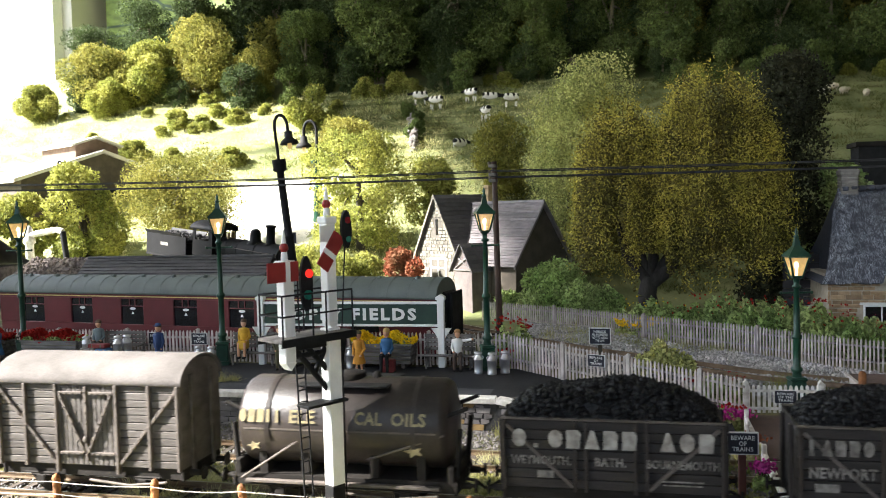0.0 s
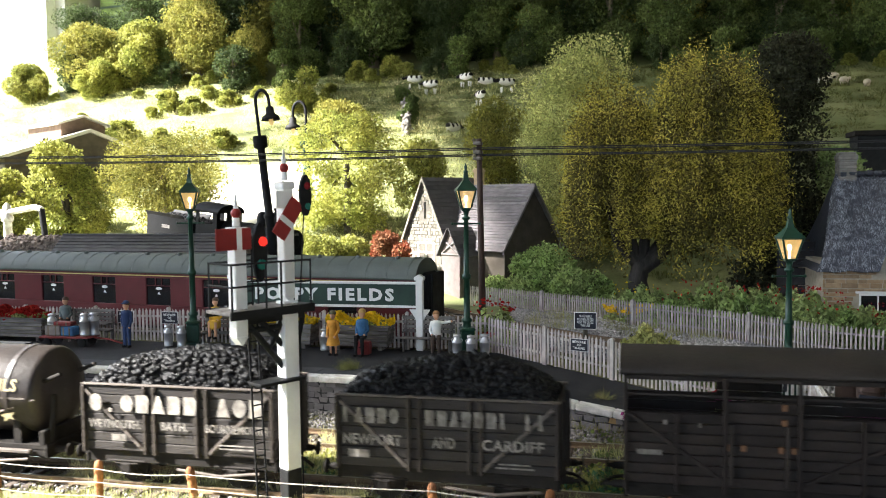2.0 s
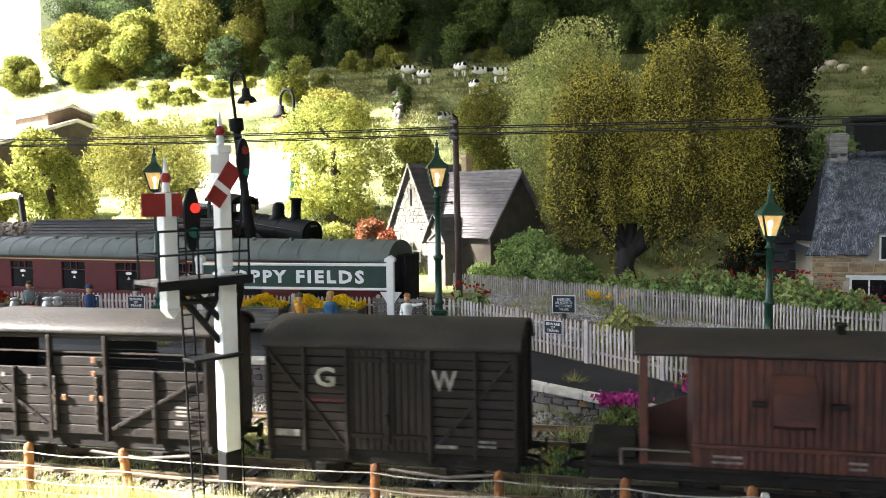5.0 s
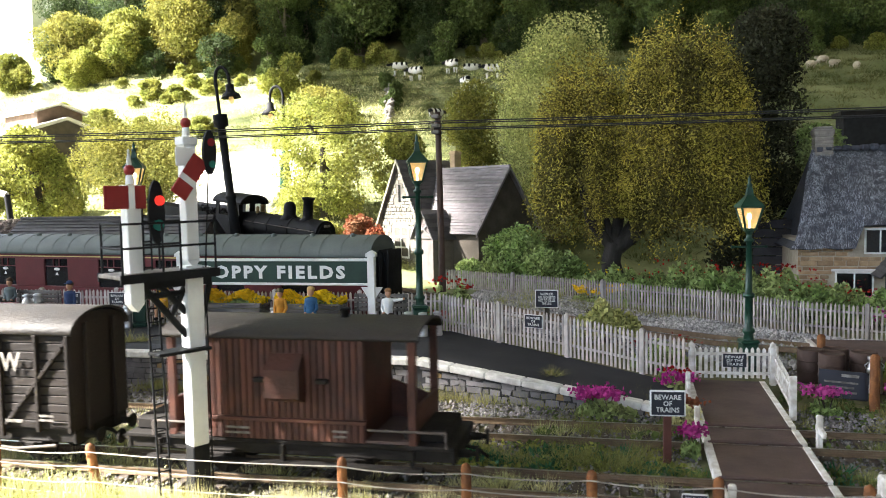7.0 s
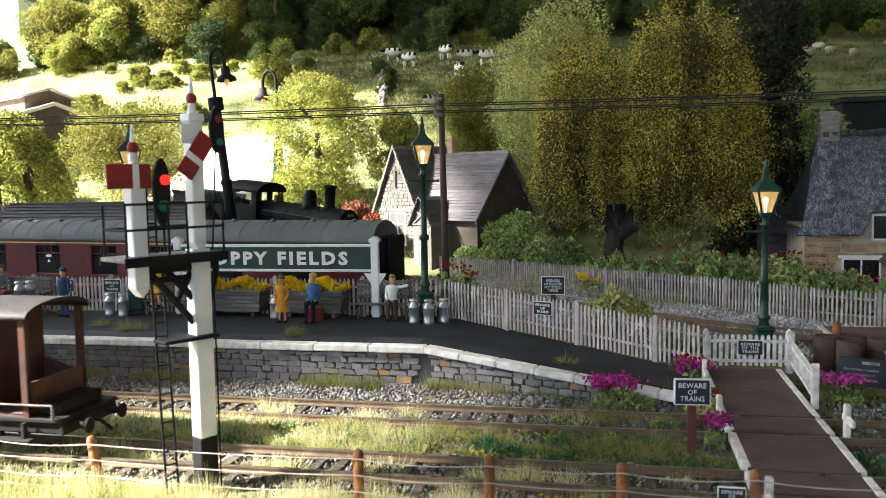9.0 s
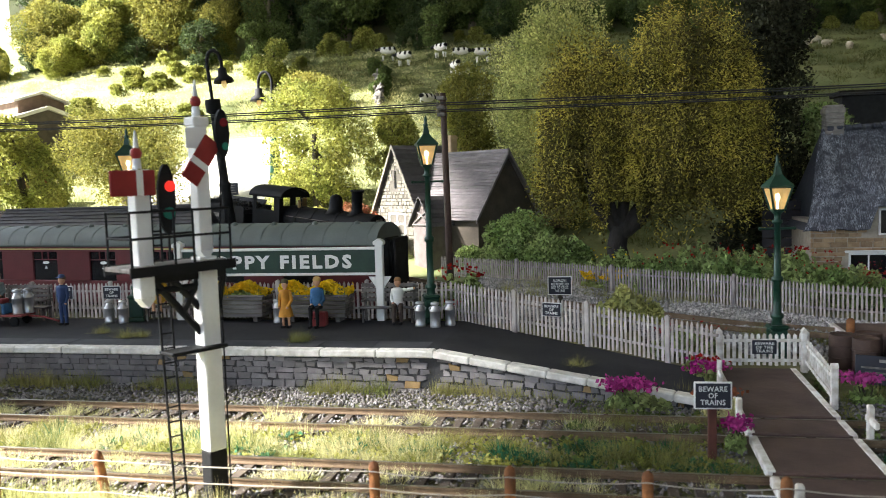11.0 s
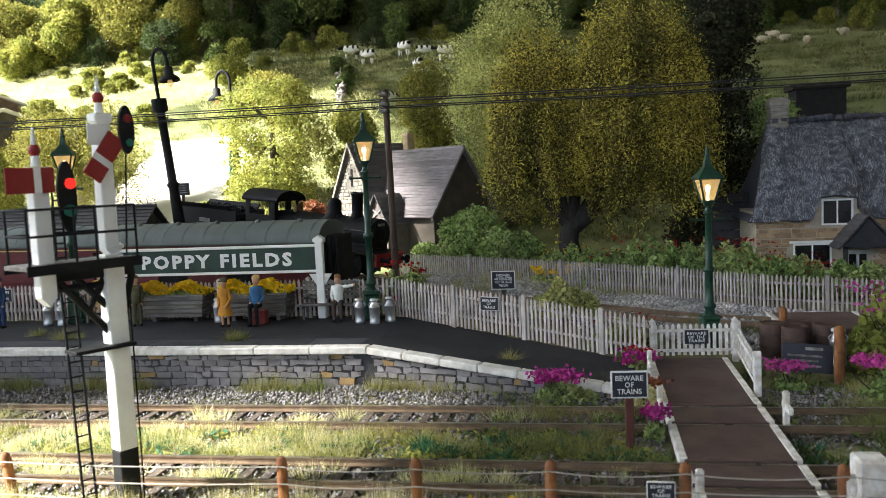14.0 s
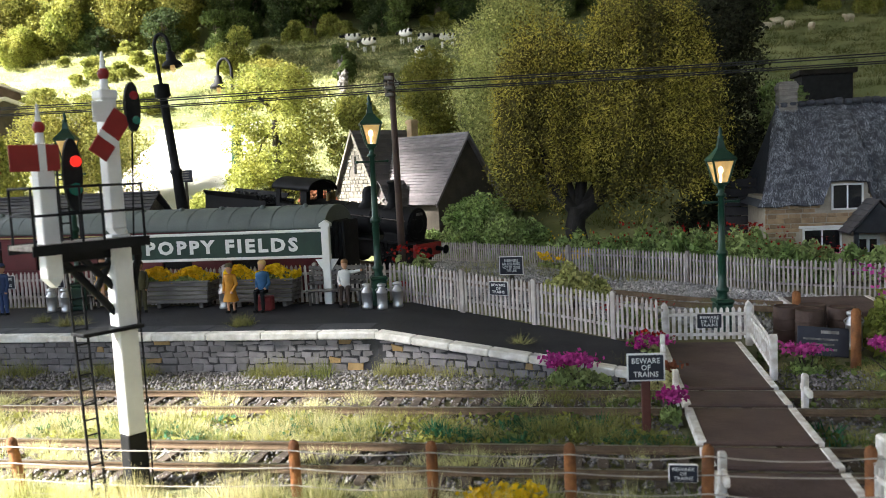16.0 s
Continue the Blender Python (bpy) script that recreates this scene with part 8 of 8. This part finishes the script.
# tumbled dry stone wall on the slope
dw = []
for i in range(300):
    k = rng.random()
    x, y = -39.5 + 6.0 * k + rng.normal() * 0.3, 153 - 22 * k + rng.normal() * 0.3
    dw.append((x, y, hill(x, y) + rng.uniform(0.0, 1.9)))
wl_ = scatter("dry_stone_wall", "tumbled grey dry stone wall on the slope", "wall", np.array(dw), 0.5, GREY_STONE)
for x, y, h, w in ((-37.2, 150, 5.5, 5), (-33.6, 139, 5, 4.5), (-35, 145, 4.5, 4)):
    bush("dark green scrub beside the dry stone wall", x - 1.5, y, h * 0.7, w * 0.8, L_WOOD, 2600, 0.3, 7)

# water crane
wc = thing("water_crane", "white painted water crane with swinging arm", "water crane", P(-60.4, 75, 1.5))
part("column", Mesh().lathe([(0.7, 0), (0.7, 0.4), (0.45, 0.6), (0.42, 6.4), (0.6, 6.6), (0.6, 7.0), (0.35, 7.3), (0.4, 8.0), (0.1, 8.4)], 14), PICKET_WHITE, wc)
part("arm", Mesh().tube([(-1.2, 0, 7.4), (0, 0, 7.4), (3.2, 0, 7.9), (4.0, 0, 7.7)], 0.32, 10), PICKET_WHITE, wc)
part("hose", Mesh().tube([(4.0, 0, 7.7), (4.3, 0, 5.0), (4.4, 0, 3.4)], 0.3, 8), BLACK, wc)
nb_ = thing("notice", "small dark notice on a post by the bank", "notice", P(-29.4, 70.0, 2.2), "railway notices")
part("plate", Mesh().box(-0.65, -0.05, 5.6, 0.65, 0.05, 6.6, 0.02), BLUEBLACK, nb_)
bars(nb_, 0, -0.055, 6.4, 1.0, 4, 0.2, LETTER_DIM, 0.08)
part("post", Mesh().box(-0.1, 0.052, 0, 0.1, 0.2, 6.0), BARK, nb_)

# dark buildings and fence behind the thatched house
bf = thing("board_fence", "dark horizontal board fence behind the house", "fence", P(12.6, 72.2, 2.0))
for i in range(6):
    part("board", Mesh().box(0, 0, 0.7 * i, 4.6, 0.12, 0.7 * i + 0.64, 0.02), mat("dark_fence_board", (0.05, 0.045, 0.05), 0.85), bf)
for x in (0.3, 2.3, 4.3):
    part("post", Mesh().box(x - 0.12, 0.121, -1.5, x + 0.12, 0.35, 4.3), BARK, bf)
db = thing("dark_shed", "dark flat roofed shed behind the trees", "shed", P(30.7, 112, hill(30.7, 112)))
dz_ = 17.4 - hill(30.7, 112)
part("wall", Mesh().box(-2.8, 0, -1, 2.8, 4, dz_ - 0.6, 0.05), BLACK, db)
part("roof", Mesh().box(-3.2, -0.4, dz_ - 0.6, 3.2, 4.4, dz_, 0.05), FRAME, db)

# ---- animals


def cow(x, y, rz, down=False):
    m = Mesh()
    h = 0.75 if not down else 0.0
    m.ball((0, 0, h + 0.75), 1.05, 0.46, 0.52, 14, 9).ball((-0.72, 0, h + 0.85), 0.45, 0.42, 0.46).ball((0.72, 0, h + 0.82), 0.46, 0.4, 0.46).cyl((-1.08, 0, h + 1.0), (-1.2, 0, h + 0.2), 0.05, 0.04, 5)
    if not down:
        for a in (-0.75, 0.7):
            for b in (-0.25, 0.25):
                m.cyl((a, b, 0), (a, b, 0.75), 0.09, 0.15, 7)
    m.k = 1
    m.cyl((0.95, 0, h + 0.9), (1.42, 0, h + 0.98), 0.3, 0.2, 8).ball((1.62, 0, h + 0.86), 0.36, 0.19, 0.2).ball((-0.35, 0, h + 0.88), 0.34, 0.485, 0.42).ball((-0.98, 0, h + 0.95), 0.24, 0.38, 0.3).ball((0.42, 0, h + 0.98), 0.26, 0.465, 0.34)
    o = part("cow", m, [COW_WHITE, BLACK], None, "", P(x, y, hill(x, y) + 0.5, 0, 0, rz))
    o.scale = (1.25, 1.25, 1.25)
    return tagged(o, "black and white cow grazing on the slope" if not down else "black and white cow lying on the slope", "cow", "cows on the hill")


for x, y, rz, dn in ((-38.8, 157, 190, False), (-34.9, 153.5, 165, False), (-28.9, 157, 150, False), (-25.0, 156, 20, True), (-24.0, 144.5, 125, False), (-25.6, 129.4, 60, True), (-20.5, 151.4, 200, False)):
    cow(x, y, rz, dn)


def sheep(x, y, rz):
    m = Mesh()
    m.ball((0, 0, 0.65), 0.75, 0.45, 0.42, 12, 8).ball((0.8, 0, 0.85), 0.28, 0.18, 0.2)
    for a in (-0.4, 0.4):
        for b in (-0.2, 0.2):
            m.cyl((a, b, 0), (a, b, 0.4), 0.07, 0.09, 6)
    o = part("sheep", m, SHEEP, None, "", P(x, y, hill(x, y) + 0.05, 0, 0, rz))
    o.scale = (1.3, 1.3, 1.3)
    return tagged(o, "cream coloured sheep grazing on the slope", "sheep", "sheep on the hill")


for x, y, rz in ((32.6, 155.8, 10), (35.0, 158.5, 170), (36.2, 156.2, 30), (39.3, 154.4, 90), (45.8, 157, 200), (52, 154, 10)):
    sheep(x, y, rz)

# ---- flowers and garden plants


def clump(label, x, y, z, w, d, h, leaf_m, petal_m=None, leaves=900, petals=500, size=0.16, name="flowering_plant"):
    t = thing(name, label, "plant", P(x, y, z), "planting")
    k = rng.uniform(-1, 1, (leaves, 3))
    p = np.stack([k[:, 0] * w / 2, k[:, 1] * d / 2, h * (0.1 + 0.75 * rng.random(leaves) * (1 - 0.5 * k[:, 0] ** 2) * (0.8 + 0.5 * np.sin(2.6 * k[:, 0] * w / 2 + x) * np.cos(2.2 * k[:, 1] * d / 2 + y)))], 1)
    tagged(part("foliage", leaf_mesh("foliage", p, np.tile((0, 0, 1.0), (leaves, 1)), size, leaf_m), None, t), kind="stuff")
    st2 = Mesh()
    for i in range(5):
        st2.cyl((rng.normal() * w * 0.1, rng.normal() * d * 0.1, -0.2), (rng.normal() * w * 0.25, rng.normal() * d * 0.25, h * 0.7), 0.04, 0.02, 5)
    part("stem", st2, BARK, t)
    if petal_m:
        c = rng.uniform(-1, 1, (max(5, int(w * d * 3)), 2))
        ix = rng.integers(len(c), size=petals)
        cx, cy = c[ix, 0] * w / 2, c[ix, 1] * d / 2
        p = np.stack([cx + rng.normal(size=petals) * 0.21, cy + rng.normal(size=petals) * 0.21, h * (0.75 + 0.3 * np.abs(np.sin(9 * c[ix, 0]))) + rng.normal(size=petals) * 0.08], 1)
        tagged(part("blossom", leaf_mesh("blossom", p, np.tile((0, -0.5, 0.8), (petals, 1)), 0.095, petal_m, 0.8), None, t), kind="stuff")
    return t


clump("magenta flowering clump at the foot of the ramp", 2.5, 37.0, -0.4, 2.4, 1.2, 1.1, L_GARDEN, F_PINK, 700, 520)
clump("magenta flowers beside the crossing gate", 5.3, 40.9, -0.3, 1.0, 0.8, 0.9, L_GARDEN, F_PINK, 300, 350)
clump("single magenta flower stem beside the warning board", 5.4, 32.6, -0.4, 0.5, 0.5, 1.1, L_GARDEN, F_PINK, 150, 160)
clump("magenta flowers in front of the barrels", 10.9, 38.6, -0.4, 1.0, 0.8, 1.1, L_GARDEN, F_PINK, 400, 260)
clump("magenta flowering clump in the verge", 14.3, 37.2, -0.4, 2.4, 1.2, 1.5, L_GARDEN, F_PINK, 800, 700)
clump("bright yellow flowers at the wire fence", 1.1, 24.9, -0.4, 1.5, 0.8, 0.75, L_GARDEN, F_YELLOW, 300, 420)
clump("red flowers at the end of the ramp fence", 5.2, 41.6, 0.1, 1.4, 0.5, 0.6, L_GARDEN, F_RED, 300, 60)
clump("rust coloured grass clump beside the crossing", 5.4, 36.2, -0.4, 1.2, 1.2, 1.2, GRASS_DRY, F_ORANGE, 500, 160)
clump("pale green creeper hanging over the ramp fence", 2.3, 44.7, 1.52, 3.0, 1.2, 1.9, L_GREY, None, 2800, 0, 0.17)
clump("red flowered creeper behind the ramp fence", 5.0, 47.0, hill(5, 47), 3.2, 1.6, 1.5, L_GARDEN, F_RED, 900, 60, 0.18)
clump("leafy climber with red flowers behind the lamp", -6.4, 49.2, 1.2, 2.4, 1.6, 2.6, L_GARDEN, F_RED, 1300, 90, 0.2)
clump("tall light green shrub on the verge", 16.0, 41.6, -0.3, 4.2, 3.0, 3.4, L_LIGHT, F_PINK, 2400, 160, 0.24)
for i, (x, y, w, h) in enumerate(((5.5, 62.6, 4.5, 1.9), (9.3, 60.5, 4.5, 2.2), (12.8, 58.8, 4.2, 2.2), (7.6, 64.5, 5, 2.4), (11.5, 63.0, 5, 2.2), (14.6, 56.5, 3.6, 1.7), (16.2, 60.2, 3.6, 1.6), (2.5, 66.0, 5.0, 2.0), (18.8, 56.8, 4.5, 1.5), (10, 66.5, 5, 2.0))):
    clump("leafy green garden plants with red flowers behind the picket fence", x, y + 1.6, hill(x, y + 1.6), w * 1.15, 3.2, h * 1.35, L_GARDEN, F_RED if i not in (7,) else F_YELLOW, 6500, 22, 0.21)
clump("bright yellow flower patch behind the picket fence", 1.6, 65.0, 0.5, 4.6, 1.6, 1.1, L_GARDEN, F_YELLOW, 900, 650)
clump("bed of red flowers under the house window", 17.2, 62.6, 0.2, 3.6, 1.8, 1.5, L_GARDEN, F_RED, 1500, 130)
clump("bed of magenta flowers beside the porch", 18.9, 61.6, 0.2, 1.8, 1.3, 1.2, L_GARDEN, F_PINK, 500, 450)
clump("yellow flowers beside the porch", 19.9, 61.3, 0.2, 1.0, 1.0, 1.2, L_GARDEN, F_YELLOW, 300, 300)
clump("dark red rose bush beside the board fence", 13.4, 64.5, 0.4, 2.6, 2.0, 2.8, L_GARDEN, F_RED, 1800, 110)
clump("low red flowers beside the coach end", -7.2, 47.9, 1.0, 1.6, 0.6, 1.2, L_GARDEN, F_RED, 500, 60)

# ---- what moves

TRAIN = [(0, -3.67), (0.5, -7.12), (1.0, -10.58), (1.5, -14.0), (2.0, -17.42), (2.5, -20.8), (3.0, -24.2), (3.5, -27.55), (4.0, -30.85), (4.2, -32.15), (6.3, -46.2), (6.5, -47.5), (7.0, -51.0), (7.5, -54.4), (8.0, -57.75), (8.2, -59.05), (10.3, -71.5), (16.0, -103.0)]
LOCO = [(0, -31.9), (1.0, -30.33), (4.0, -26.21), (7.0, -22.17), (11.0, -17.75), (13.0, -14.95), (14.5, -12.95), (16.0, -11.3)]


def motions():
    for ob, off in ((grey_van, -19.7), (tank, -9.95), (bryer, 0.0), (eman, 9.35), (cat, 18.55), (gw_van, 29.1), (bv, 38.75)):
        walk(ob, [(t, P(x + off, TRACK_Y, 0)) for t, x in TRAIN])
    ts, xs_ = [r[0] for r in TRAIN], [r[1] for r in TRAIN]
    steps = [round(0.1 * i, 1) for i in range(161)]
    for ws, x0, r in WHEELS:
        walk(ws, [(t, P(x0, 0, r) @ Matrix.Rotation((np.interp(t, ts, xs_)) / r, 4, "Y")) for t in steps])
    head = Matrix.Rotation(radians(-24), 4, "Z") @ Matrix.Rotation(radians(5.4), 4, "Y")
    rows = [(t, Matrix.Translation((S * x, S * (60.2 - 0.445 * (x + 15)), S * (2.05 - 0.105 * (x + 11.3)))) @ head) for t, x in LOCO]
    walk(lo, rows)
    tl, xl = [r[0] for r in LOCO], [r[1] * 1.1 for r in LOCO]
    for ws, x0, r in LWH:
        walk(ws, [(0.5 * i, P(x0, 0, r) @ Matrix.Rotation((np.interp(0.5 * i, tl, xl) - xl[0]) / r, 4, "Y")) for i in range(33)])


motions()
